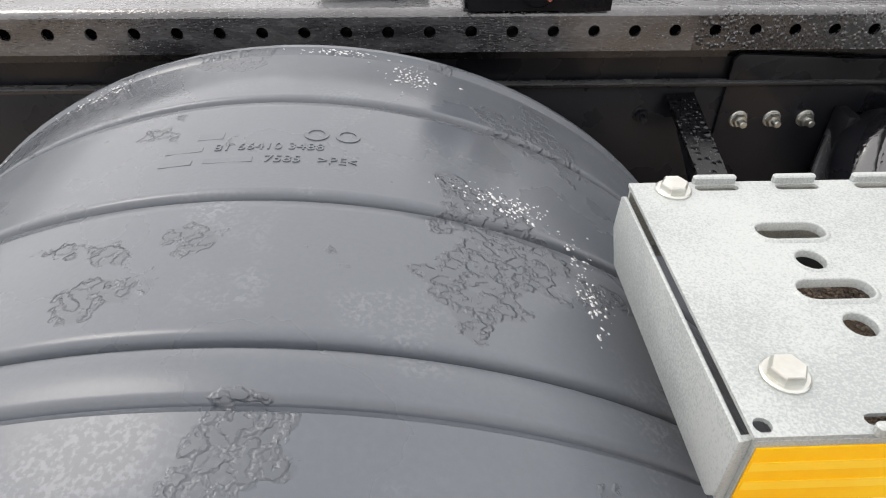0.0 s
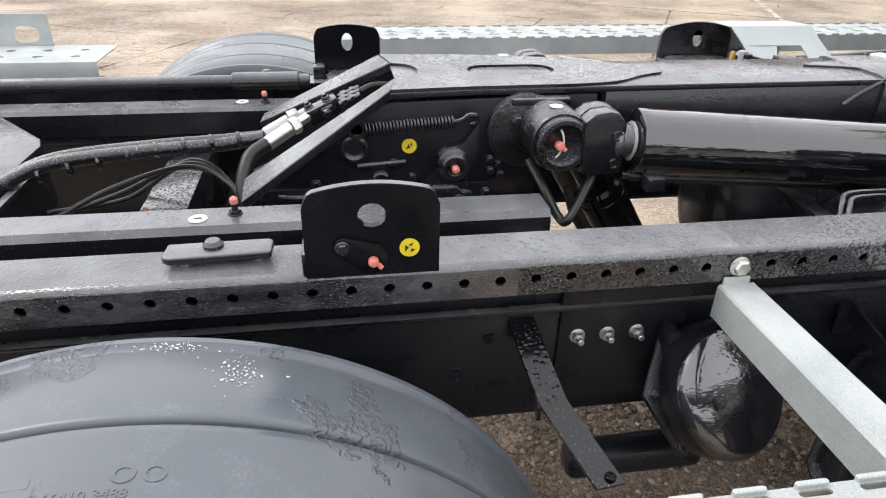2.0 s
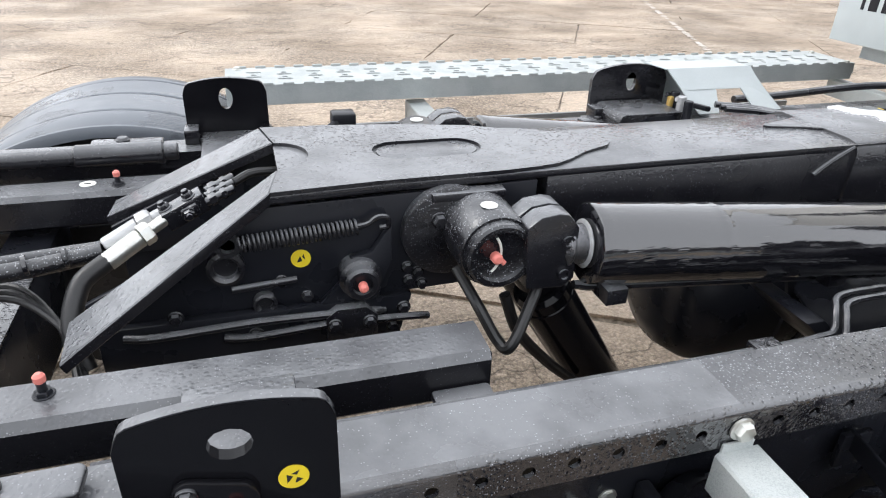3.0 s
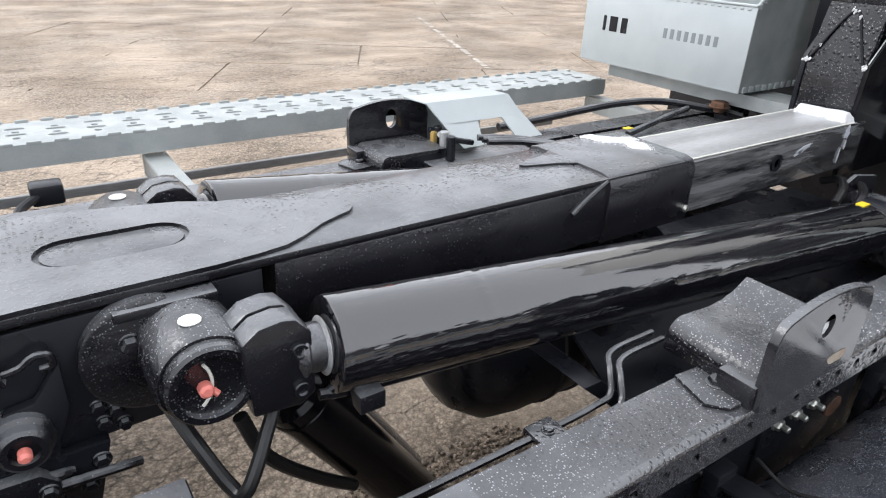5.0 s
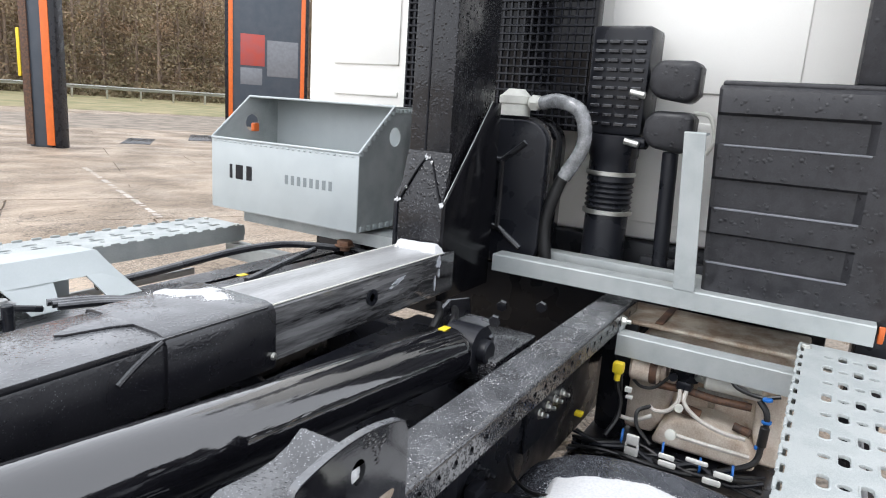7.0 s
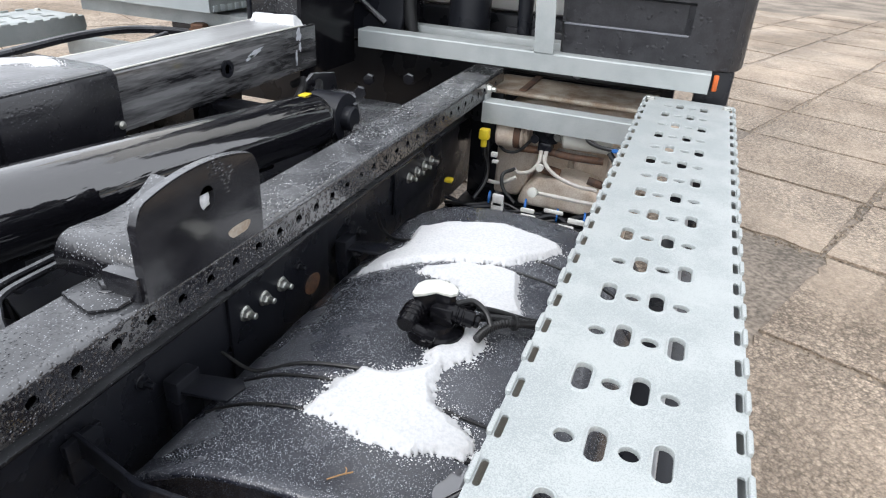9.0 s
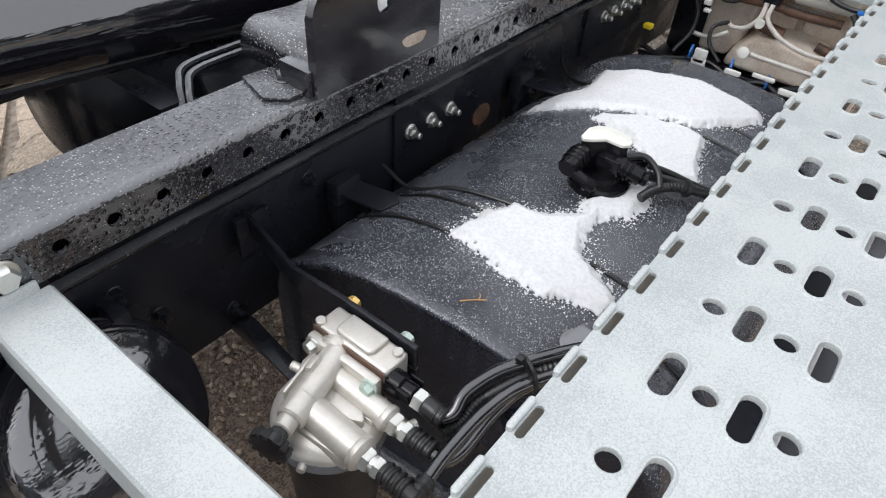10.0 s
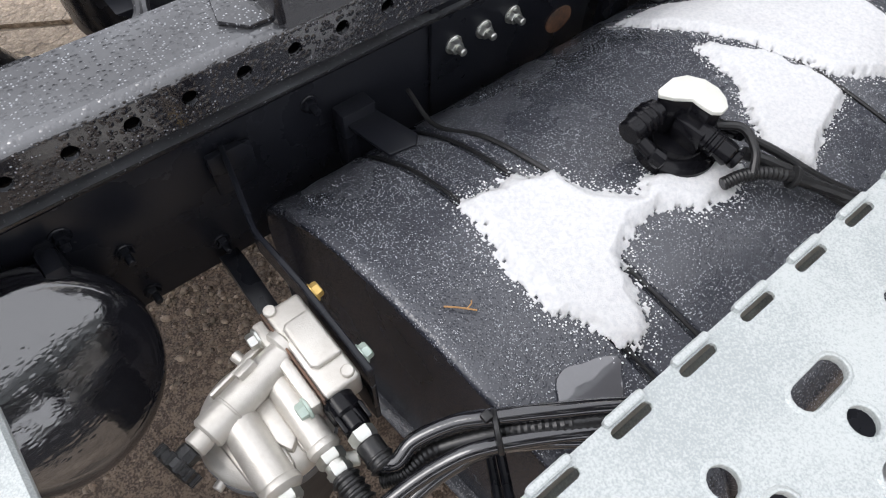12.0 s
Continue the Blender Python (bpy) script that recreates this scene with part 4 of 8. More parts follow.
# ---- container guides on the rails ----
def guide(x0, x1, far, bulky):
    g = thing("container_guide", "black steel container guide plate with an oval hole" + (" and saddle block" if bulky else ""), "container guide",
              ((x0 + x1) / 2, 2 * MID if far else 0, 0.91), "container guides")
    n, w = 22, x1 - x0
    top = [((x0 + x1) / 2 + w / 2 * math.cos(math.pi * i / n), (1.040 if bulky else 1.046) + (0.022 if bulky else 0.016) * math.sin(math.pi * i / n) ** 2 - 0.022 * max(0.0, (abs(math.cos(math.pi * i / n)) - 0.86) / 0.14) ** 2) for i in range(n + 1)]
    cx, cz = (x0 + x1) / 2 + (0.0 if not bulky else 0.005), 1.012
    hole = [(cx + 0.017 * math.cos(a), cz + 0.027 * math.sin(a)) for a in (2 * math.pi * i / 18 for i in range(18))] if far else capsule(cx, cz + 0.002, 0.043, 0.038) if not bulky else [(cx + 0.016 * math.cos(a), cz + 0.019 * math.sin(a)) for a in (2 * math.pi * i / 16 for i in range(16))]
    plate = pierced([(x0, 0.912), (x1, 0.912)] + top, [hole], "y", -0.008, 0.006)
    part("plate", plate, GUIDE if bulky else PLATE, g, "", far, smooth=25)
    # strip in the sheened black, so the plate's top edge reads pale
    part("top_edge", prism(top + [(x, z + 0.0025) for x, z in reversed(top)], "y", -0.0075, 0.0055, 0.001, 1), BLACK, g, "upper edge with painted wet sheen", far)
    part("foot", block(x0 - 0.006, x0 + 0.03, 0.0, 0.06, 0.912, 0.95, 0.004), BLACK, g, "", far)
    if not bulky:
        part("shoe", block(x0 + 0.035, x1 - 0.030, 0.0065, 0.196, 0.9135, 0.928, 0.004), BLACK, g, "wet black steel shoe behind the plate", far)
        hull = [(-0.068 + 0.016 * math.cos(a), 0.966 + 0.016 * math.sin(a)) for a in (radians(75 + 20 * k) for k in range(9))] + [(-0.029 + 0.027 * math.cos(a), 0.945 + 0.027 * math.sin(a)) for a in (radians(-125 + 20 * k) for k in range(10))]
        part("lever", prism(hull, "y", -0.017, -0.008, 0.003), PLATE, g, "", far)
        part("bolt", bolt((-0.07, -0.018, 0.966), (0, -1, 0), 0.009, 0.007), BLACK, g, "", far)
        part("grease_cap", join(rod((-0.025, -0.016, 0.944), (-0.025, -0.031, 0.944), 0.008, 16, chamfer=0.5), rod((-0.018, -0.02, 0.938), (-0.012, -0.024, 0.932), 0.004, 8)), PINK, g, "pink plastic grease cap", far)
        if not far:
            st = part("sticker", disc((0.031, -0.0081, 0.957), (0, -1, 0), 0.0155), YELLOW, g, "round yellow warning sticker")
            part("print", join(prism([(0.024, 0.950), (0.030, 0.958), (0.024, 0.962)], "y", -0.0099, -0.0094), prism([(0.032, 0.949), (0.040, 0.953), (0.034, 0.956)], "y", -0.0099, -0.0094),
                               prism([(0.029, 0.962), (0.037, 0.966), (0.034, 0.960)], "y", -0.0099, -0.0094)), PRINT, st)
    else:
        u = [(x0 + 0.012 + t, z) for t, z in ((0.0, 0.914), (0.0, 0.935), (0.003, 0.946), (0.010, 0.956), (0.020, 0.963), (0.032, 0.966), (0.06, 0.964), (0.10, 0.961), (0.135, 0.964), (0.165, 0.973), (0.192, 0.990), (0.199, 0.990), (0.202, 0.98), (0.202, 0.914))]
        if far:
            u = [(x, min(z, 0.960)) for x, z in u]
            # dark plate laid on the face for the shade inside the hollow end
            part("saddle_mouth", prism([(x0 + 0.075, 0.916), (x0 + 0.080, 0.940), (x0 + 0.10, 0.950), (x0 + 0.18, 0.952), (x0 + 0.197, 0.944), (x0 + 0.200, 0.916)], "y", 0.1652, 0.168, 0.0), DARK, g, "dark plate drawn for the shade in the saddle's open end", far)
        part("saddle", prism(u, "y", 0.014, 0.165, 0.004), SUGAR, g, "wet black hollowed saddle block", far)
        part("mount_plate", join(prism([(x0 - 0.052, 0.040), (x0 - 0.034, 0.105), (x0 + 0.045, 0.098), (x0 + 0.062, 0.030), (x0 + 0.035, 0.010), (x0 - 0.030, 0.014)], "z", 0.9125, 0.9185, 0.002), block(x0 + 0.03, x0 + 0.06, 0.012, 0.10, 0.917, 0.924, 0.003)), SUGAR, g, "", far)
        part("bolt", bolt((x0 + 0.003, 0.06, 0.918), (0, 0, 1), 0.013, 0.010), BLACK, g, "", far)
        if not far:
            part("bare_patch", prism([(cx + 0.062 + 0.026 * math.cos(a) * (1 + 0.12 * math.sin(3 * a)), 0.938 + 0.011 * math.sin(a) * (1 + 0.2 * math.cos(2 * a))) for a in (2 * math.pi * i / 20 for i in range(20))], "y", -0.0088, -0.0082), MUD, g, "rubbed beige patch in the black paint")
            clot = turned([(0.0, 0.004), (0.006, 0.0035), (0.011, 0.001), (0.0145, -0.003), (0.015, -0.008), (0.0, -0.009)], (cx, -0.002, cz - 0.005), (0, -1, 0), 18)
            rnd_ = random.Random(5)
            for v in clot.verts:
                v.co += Vector((rnd_.uniform(-0.0015, 0.0015), rnd_.uniform(-0.001, 0.001), rnd_.uniform(-0.002, 0.002)))
            part("snow_clot", clot, SNOW, g, "clot of wet snow stuck in the hole")
    return g


for far in (False, True):
    guide(-0.126, 0.077, far, False)
    guide(1.013, 1.265, far, True)
    pad = thing("rest_pad", "flat wet black steel rest pad on the rail", "rest pad", (-0.26, 2 * MID - 0.08 if far else 0.08, 0.912), "rest pads")
    part("plate", prism([(-0.335, 0.038), (-0.345, 0.046), (-0.343, 0.088), (-0.185, 0.092), (-0.178, 0.085), (-0.18, 0.045)], "z", 0.921, 0.935, 0.006, 4), BLACK, pad, "", far)
    part("foot", block(-0.31, -0.21, 0.06, 0.088, 0.9115, 0.924, 0.003), DARK, pad, "", far)
    part("nut", turned([(0.016, 0), (0.016, 0.006), (0.011, 0.012), (0.0, 0.013)], (-0.27, 0.070, 0.9345), (0, 0, 1), 18), SUGAR, pad, "", far)

# ---- hook lift ----
lift = thing("hook_lift", "wet black hydraulic hook lift with telescopic arm and two rams", "hook lift", (0.5, MID, 0.83))
for far in (False, True):
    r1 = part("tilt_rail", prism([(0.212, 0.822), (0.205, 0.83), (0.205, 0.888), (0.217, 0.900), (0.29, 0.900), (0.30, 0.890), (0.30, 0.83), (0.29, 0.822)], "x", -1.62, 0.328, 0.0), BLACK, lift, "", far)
    part("rail_cap", block(0.326, 0.331, 0.212, 0.293, 0.826, 0.894, 0.001), DARK, r1, "", far)
    part("stop_block", block(0.235, 0.325, 0.165, 0.203, 0.834, 0.852, 0.006), BLACK, lift, "", far)
    part("grease_nipple", join(bolt((-0.263, 0.262, 0.900), (0, 0, 1), 0.011, 0.008), rod((-0.263, 0.262, 0.906), (-0.263, 0.262, 0.922), 0.006, 12)), DARK, lift, "", far)
    part("grease_cap", rod((-0.263, 0.262, 0.918), (-0.263, 0.262, 0.934), 0.0075, 14, chamfer=0.5), PINK, lift, "pink plastic grease cap", far)
    st = part("sticker", disc((-0.327, 0.245, 0.9005), (0, 0, 1), 0.017), WHITE, lift, "round white sticker", far)
    part("print", block(-0.334, -0.320, 0.242, 0.248, 0.9018, 0.9022, 0), PRINT, st, "", far)
    # forked root of the arm: a sloping flat bar and its side web
    fork = bmesh.new()
    lo, hi = [Vector(p) for p in ((-0.262, 0.33, 0.892), (-0.266, 0.43, 0.899))], [Vector(p) for p in ((0.042, 0.4515, 1.0715), (0.062, 0.548, 1.0725))]
    vs = [fork.verts.new(p) for p in (lo[0], hi[0], hi[1], lo[1])]
    f = fork.faces.new(vs)
    ext = bmesh.ops.extrude_face_region(fork, geom=[f])
    for g_ in ext["geom"]:
        if isinstance(g_, bmesh.types.BMVert):
            g_.co += Vector((0.006, 0.002, -0.018))
    bmesh.ops.recalc_face_normals(fork, faces=fork.faces)
    part("fork_bar", soften(fork, 0.002, 1), BLACK, lift, "", far)
    part("side_web", prism([(-0.25, 0.90), (0.04, 1.04), (0.50, 1.05), (0.50, 0.93), (0.40, 0.86), (-0.24, 0.84)], "y", 0.470, 0.482, 0.002), DARK, lift, "", far)
    part("lower_web", prism([(-0.24, 0.75), (0.24, 0.75), (0.27, 0.86), (-0.24, 0.86)], "y", 0.45, 0.469, 0.002), DARK, lift, "", far)
    # latch pin, eyes and bolts on the web
    part("pin_boss", turned([(0.036, 0.0), (0.036, 0.03), (0.030, 0.034), (0.030, 0.048), (0.025, 0.052), (0.018, 0.052), (0.016, 0.046), (0, 0.046)], (0.178, 0.470, 0.908), (0, -1, 0), 32), BLACK, lift, "", far)
    part("grease_cap", rod((0.178, 0.424, 0.908), (0.178, 0.404, 0.908), 0.008, 14, chamfer=0.5), PINK, lift, "pink plastic grease cap", far)
    part("pin_bracket", prism([(0.10, 0.85), (0.15, 0.90), (0.165, 0.945), (0.20, 0.95), (0.235, 1.00), (0.235, 0.93), (0.215, 0.88), (0.21, 0.85)], "y", 0.452, 0.4695, 0.004), DARK, lift, "", far)
    for cx, cz, rr in ((-0.035, 0.945, 0.030), (0.02, 0.87, 0.020)):
        part("eye_ring", turned([(rr, 0), (rr, 0.014), (rr * 0.8, 0.016), (rr * 0.62, 0.012), (rr * 0.6, 0.003), (0, 0.003)], (cx, 0.470, cz), (0, -1, 0), 28), BLACK, lift, "", far)
    for k, (cx, cz) in enumerate(((0.265, 0.905), (0.285, 0.893), (0.268, 0.878), (0.292, 0.868), (0.05, 0.905), (0.09, 0.87))):
        part("bolt", bolt((cx, 0.4695, cz), (0, -1, 0), 0.009, 0.010), BLACK, lift, "", far)
    for k, (xa, xb, z) in enumerate(((-0.20, 0.22, 0.845), (-0.05, 0.30, 0.822))):
        part("web_pipe", pipe([(xa, 0.446, z), (xa + 0.05, 0.438, z), ((xa + xb) / 2, 0.437, z + 0.006), (xb - 0.04, 0.438, z), (xb, 0.45, z - 0.012)], 0.007, 10), BLACK, lift, "", far)
    part("web_bracket", prism([(0.115, 0.795), (0.115, 0.845), (0.135, 0.86), (0.185, 0.86), (0.205, 0.84), (0.205, 0.795)], "y", 0.428, 0.4495, 0.004), BLACK, lift, "", far)
    for cx, cz in ((0.13, 0.83), (0.19, 0.83), (0.235, 0.80), (0.255, 0.835), (-0.12, 0.87), (0.0, 0.82)):
        part("bolt", bolt((cx, 0.4275 if 0.11 < cx < 0.21 else 0.4495, cz), (0, -1, 0), 0.010, 0.010), BLACK, lift, "", far)
    part("latch_bar", rod((-0.03, 0.458, 0.905), (0.075, 0.458, 0.912), 0.006, 12), BLACK, lift, "", far)
    # return spring with its hook
    coil = [(-0.012 + 0.19 * i / 300, 0.450 + 0.0125 * math.cos(2 * math.pi * 26 * i / 300), 0.990 + 0.012 * i / 300 + 0.0125 * math.sin(2 * math.pi * 26 * i / 300)) for i in range(301)]
    part("spring", pipe(coil, 0.0024, 6, 1, smooth=False), BLACK, lift, "wet black coil spring", far)
    part("spring_hook", pipe([(0.176, 0.45, 1.002), (0.195, 0.45, 1.006), (0.21, 0.45, 1.016), (0.226, 0.45, 1.014), (0.228, 0.452, 0.998), (0.215, 0.455, 0.994)], 0.0045, 8), BLACK, lift, "", far)
    part("spring_eye", turned([(0.021, 0), (0.021, 0.01), (0.012, 0.01), (0.012, 0)], (-0.028, 0.462, 0.988), (0, -1, 0), 24), BLACK, lift, "", far)
    if not far:
        st = part("sticker", disc((0.084, 0.4695, 0.944), (0, -1, 0), 0.0165), YELLOW, lift, "round yellow warning sticker")
        part("print", join(prism([(0.077, 0.938), (0.083, 0.950), (0.086, 0.940)], "y", 0.4672, 0.4678), prism([(0.086, 0.948), (0.091, 0.942), (0.089, 0.953)], "y", 0.4672, 0.4678)), PRINT, st)
    # trunnion, clamp block and ram
    part("trunnion_plate", turned([(0.082, 0.0), (0.082, 0.018), (0.076, 0.022), (0, 0.022)], (0.335, 0.470, 0.975), (0, -1, 0), 40), SUGAR, lift, "", far)
    part("trunnion", turned([(0.064, 0.0), (0.064, 0.10), (0.060, 0.106), (0.056, 0.106), (0.056, 0.122), (0.052, 0.126), (0.044, 0.126), (0.042, 0.118), (0.038, 0.116), (0, 0.116)], (0.383, 0.452, 0.985), (0, -1, 0), 44), SUGAR, lift, "wet black trunnion boss", far)
    arc = [(0.350 + 0.034 * math.cos(a), 0.3345, 0.990 + 0.040 * math.sin(a)) for a in (radians(d) for d in range(-55, 50, 12))]
    part("grease_smear", pipe(arc, 0.0022, 6, 2), PALE, lift, "smear of pale grease", far)
    part("grease_cap", join(rod((0.374, 0.338, 0.984), (0.374, 0.318, 0.986), 0.009, 14, chamfer=0.4), rod((0.382, 0.33, 0.98), (0.388, 0.326, 0.974), 0.0045, 8)), PINK, lift, "pink plastic grease cap", far)
    part("sticker", disc((0.378, 0.385, 1.0495), (0, 0, 1), 0.014), WHITE, lift, "round white sticker", far)
    part("head_plate", block(0.30, 0.43, 0.44, 0.469, 1.035, 1.05, 0.004), BLACK, lift, "", far)
    for k in (0.315, 0.352, 0.415):
        part("bolt", bolt((k, 0.448, 1.02 - (0.02 if k < 0.33 else 0)), (0, -1, 0), 0.012, 0.014), BLACK, lift, "", far)
    for ya, yb in ((0.318, 0.357), (0.361, 0.400)):
        part("clamp_half", prism([(0.425, 0.925), (0.418, 1.035), (0.440, 1.052), (0.47, 1.056), (0.488, 1.052), (0.508, 1.028), (0.510, 0.935), (0.49, 0.92)], "y", ya, yb, 0.004), BLACK, lift, "", far)
    for z in (1.005, 0.945):
        part("bolt", turned([(0.011, 0), (0.011, 0.004), (0.007, 0.004), (0.006, -0.002), (0, -0.002)], (0.49, 0.3175, z), (0, -1, 0), 16), BLACK, lift, "", far)
    # the far ram hangs a little lower than the near one
    a, b = Vector((0.535, 0.343, 0.970 if far else 0.985)), Vector((1.875, 0.262, 0.80 if far else 0.894))
    d = (b - a).normalized()
    part("piston_rod", join(rod(a - d * 0.045, a + d * 0.01, 0.034, 28), rod(a - d * 0.04, a - d * 0.03, 0.038, 28)), STEEL, lift, "steel piston rod end with grease", far)
    part("grease_ring", turned([(0.034, 0), (0.038, 0.001), (0.041, 0.003), (0.038, 0.006), (0.034, 0.007)], a - d * 0.008, d, 32), WORN, lift, "ring of pale grease", far)
    n = (b - a).length
    part("ram", turned([(0.046, 0), (0.064, 0.0), (0.067, 0.002), (0.068, 0.005), (0.068, 0.02), (0.068, 0.21), (0.068, 0.22), (0.0683, 0.223), (0.0683, 0.235), (0.068, 0.238), (0.068, 0.248), (0.068, n - 0.03), (0.068, n - 0.02), (0.063, n - 0.004), (0.05, n), (0.03, n), (0.03, n + 0.03), (0, n + 0.03)], a, d, 56), RAM, lift, "glossy wet black hydraulic ram", far)
    part("ram_eye", turned([(0.062, -0.045), (0.062, 0.045), (0.03, 0.045), (0.03, -0.045)], b + d * 0.07, (0, 1, 0), 32), DARK, lift, "", far)
    part("ram_pin", rod(b + d * 0.07 + Vector((0, -0.07, 0)), b + d * 0.07 + Vector((0, 0.09, 0)), 0.032), DARK, lift, "", far)
    part("end_bracket", block(1.93, 2.20, 0.16, 0.38, 0.80, 0.875, 0.012), RAIL, lift, "", far)
    part("ram_tag", block(1.82, 1.85, 0.255, 0.275, 0.965, 0.968, 0.001), YELLOW, lift, "yellow tag on the ram's end", far)
    # steel pipes and hose below the ram
    part("feed_pipe", pipe([(0.42, 0.44, 0.90), (0.46, 0.36, 0.915), (0.44, 0.33, 0.88), (0.40, 0.30, 0.83), (0.385, 0.32, 0.83), (0.36, 0.36, 0.88), (0.34, 0.42, 0.92)], 0.010, 10), RUBBER, lift, "", far)
    part("ram_feed", pipe([(0.52, 0.335, 0.912), (0.62, 0.33, 0.900), (1.2, 0.305, 0.862), (1.7, 0.28, 0.825)], 0.008, 8), BLACK, lift, "", far)
    for x in (0.58, 1.05, 1.55):
        part("pipe_clip", block(x - 0.02, x + 0.02, 0.29, 0.34, 0.895 - 0.066 * (x - 0.5), 0.925 - 0.066 * (x - 0.5), 0.003), BLACK, lift, "", far)
    for k, dy in enumerate((0.0, 0.022)):
        part("rail_pipe", pipe([(-0.2, 0.135 + dy, 0.862), (0.70, 0.133 + dy, 0.864), (0.88, 0.135 + dy, 0.867), (0.915, 0.14 + dy, 0.872), (0.93, 0.16 + dy, 0.895), (0.96, 0.185 + dy, 0.905), (1.06, 0.19 + dy, 0.905)], 0.0055, 8), BLACK, lift, "", far)
    part("pipe_clip", join(block(0.75, 0.80, 0.118, 0.172, 0.860, 0.874, 0.004), bolt((0.775, 0.147, 0.874), (0, 0, 1), 0.008, 0.006, True)), RAIL, lift, "wet black pipe clip", far)
# lower tilting ram seen through the frame
part("tilt_ram", join(rod((0.52, 0.46, 0.84), (0.88, 0.54, 0.28), 0.055, 36), rod((0.535, 0.4635, 0.816), (0.545, 0.4655, 0.80), 0.057, 36), rod((0.45, 0.44, 0.94), (0.52, 0.46, 0.84), 0.036, 24)), PLATE, lift)
part("tilt_ram", join(rod((0.52, 2 * MID - 0.46, 0.84), (0.88, 2 * MID - 0.54, 0.28), 0.055, 36), rod((0.45, 2 * MID - 0.44, 0.94), (0.52, 2 * MID - 0.46, 0.84), 0.036, 24)), BLACK, lift)
part("ram_hose", pipe([(0.43, 0.41, 0.86), (0.46, 0.40, 0.78), (0.54, 0.42, 0.68), (0.62, 0.44, 0.60)], 0.011, 10), RUBBER, lift)
# round housing on the propeller shaft and a diagonal stay, under the rams
drum = thing("shaft_housing", "dull black round housing on the propeller shaft", "shaft housing", (1.3, 0.64, 0.48))
part("drum", turned([(0, 0), (0.09, 0.004), (0.15, 0.03), (0.185, 0.08), (0.195, 0.15), (0.195, 0.62), (0.15, 0.68), (0, 0.69)], (0.90, 0.64, 0.675), (1, 0, 0), 48), DARK, drum)
for k in (0.22, 0.30, 0.45):
    part("rib", turned([(0.194, k), (0.201, k + 0.004), (0.201, k + 0.016), (0.194, k + 0.02)], (0.90, 0.64, 0.675), (1, 0, 0), 40), DARK, drum)
part("diagonal_stay", prism([(0.90, 0.86), (0.94, 0.86), (1.08, 0.735), (1.04, 0.735)], "y", 0.20, 0.37, 0.003), DARK, chassis)
# added sheet that keeps the space under the beam dark
part("centre_cover", block(1.62, 2.50, 0.475, 0.76, 0.720, 0.728, 0.003), DARK, chassis, "dull black sheet added between the rails to hide the ground")
# the gusset's forward length is added as dark fill over the ground
part("gusset_plate", prism([(1.03, 0.12), (1.03, 0.26), (1.10, 0.42), (1.18, 0.47), (2.30, 0.47), (2.30, 0.12)], "z", 0.765, 0.775, 0.003), DARK, chassis)
# arm: forked top plate, sleeve, telescopic beam
W = lambda y: 2 * MID - y
# the sleeve and the beam lie a little off the lorry's centre line
S = lambda y: 1.170 - y
C = lambda y: 1.189 - y
B = lambda y: 1.151 - y
top = [(0.042, 0.452), (0.21, 0.465), (0.50, 0.470), (0.74, 0.474), (1.455, 0.474), (1.455, S(0.474)), (0.74, S(0.474)), (0.52, 0.702), (0.45, 0.724), (0.31, 0.756), (0.21, W(0.465)), (0.042, W(0.452)), (0.062, W(0.548)), (0.062, 0.548)]
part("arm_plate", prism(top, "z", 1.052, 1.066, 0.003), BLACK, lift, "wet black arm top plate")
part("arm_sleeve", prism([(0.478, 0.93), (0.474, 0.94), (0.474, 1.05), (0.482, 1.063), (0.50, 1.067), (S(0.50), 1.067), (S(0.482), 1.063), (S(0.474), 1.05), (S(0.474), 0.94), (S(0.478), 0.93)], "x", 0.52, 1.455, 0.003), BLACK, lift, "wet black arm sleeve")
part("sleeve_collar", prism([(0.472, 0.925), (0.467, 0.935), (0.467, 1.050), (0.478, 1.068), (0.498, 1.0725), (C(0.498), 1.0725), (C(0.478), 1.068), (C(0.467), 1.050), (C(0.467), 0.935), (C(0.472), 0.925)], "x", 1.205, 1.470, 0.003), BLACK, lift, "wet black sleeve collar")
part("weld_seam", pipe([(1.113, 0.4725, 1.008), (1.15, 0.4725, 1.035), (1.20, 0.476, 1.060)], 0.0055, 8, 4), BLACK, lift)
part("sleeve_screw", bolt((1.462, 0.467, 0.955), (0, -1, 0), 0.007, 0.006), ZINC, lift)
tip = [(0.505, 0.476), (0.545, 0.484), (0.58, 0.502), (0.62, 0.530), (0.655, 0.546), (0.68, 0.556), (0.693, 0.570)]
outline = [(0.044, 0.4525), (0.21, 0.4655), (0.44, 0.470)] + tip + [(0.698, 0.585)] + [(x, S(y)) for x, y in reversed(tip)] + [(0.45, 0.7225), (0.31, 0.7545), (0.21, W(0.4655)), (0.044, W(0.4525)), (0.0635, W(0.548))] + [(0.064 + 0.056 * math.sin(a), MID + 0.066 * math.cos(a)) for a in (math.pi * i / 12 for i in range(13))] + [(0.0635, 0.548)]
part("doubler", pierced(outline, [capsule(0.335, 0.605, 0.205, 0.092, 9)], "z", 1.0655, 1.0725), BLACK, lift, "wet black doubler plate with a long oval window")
part("recess_pad", prism(capsule(0.335, 0.605, 0.19, 0.078, 9), "z", 1.0665, 1.0695, 0.002), BLACK, lift)
part("collar_tongue", prism([(1.088, 0.608), (1.098, 0.600), (1.13, 0.592), (1.17, 0.582), (1.212, 0.562), (1.212, 0.658), (1.17, 0.638), (1.13, 0.628), (1.098, 0.620), (1.088, 0.612)], "z", 1.0665, 1.0722, 0.002), BLACK, lift)
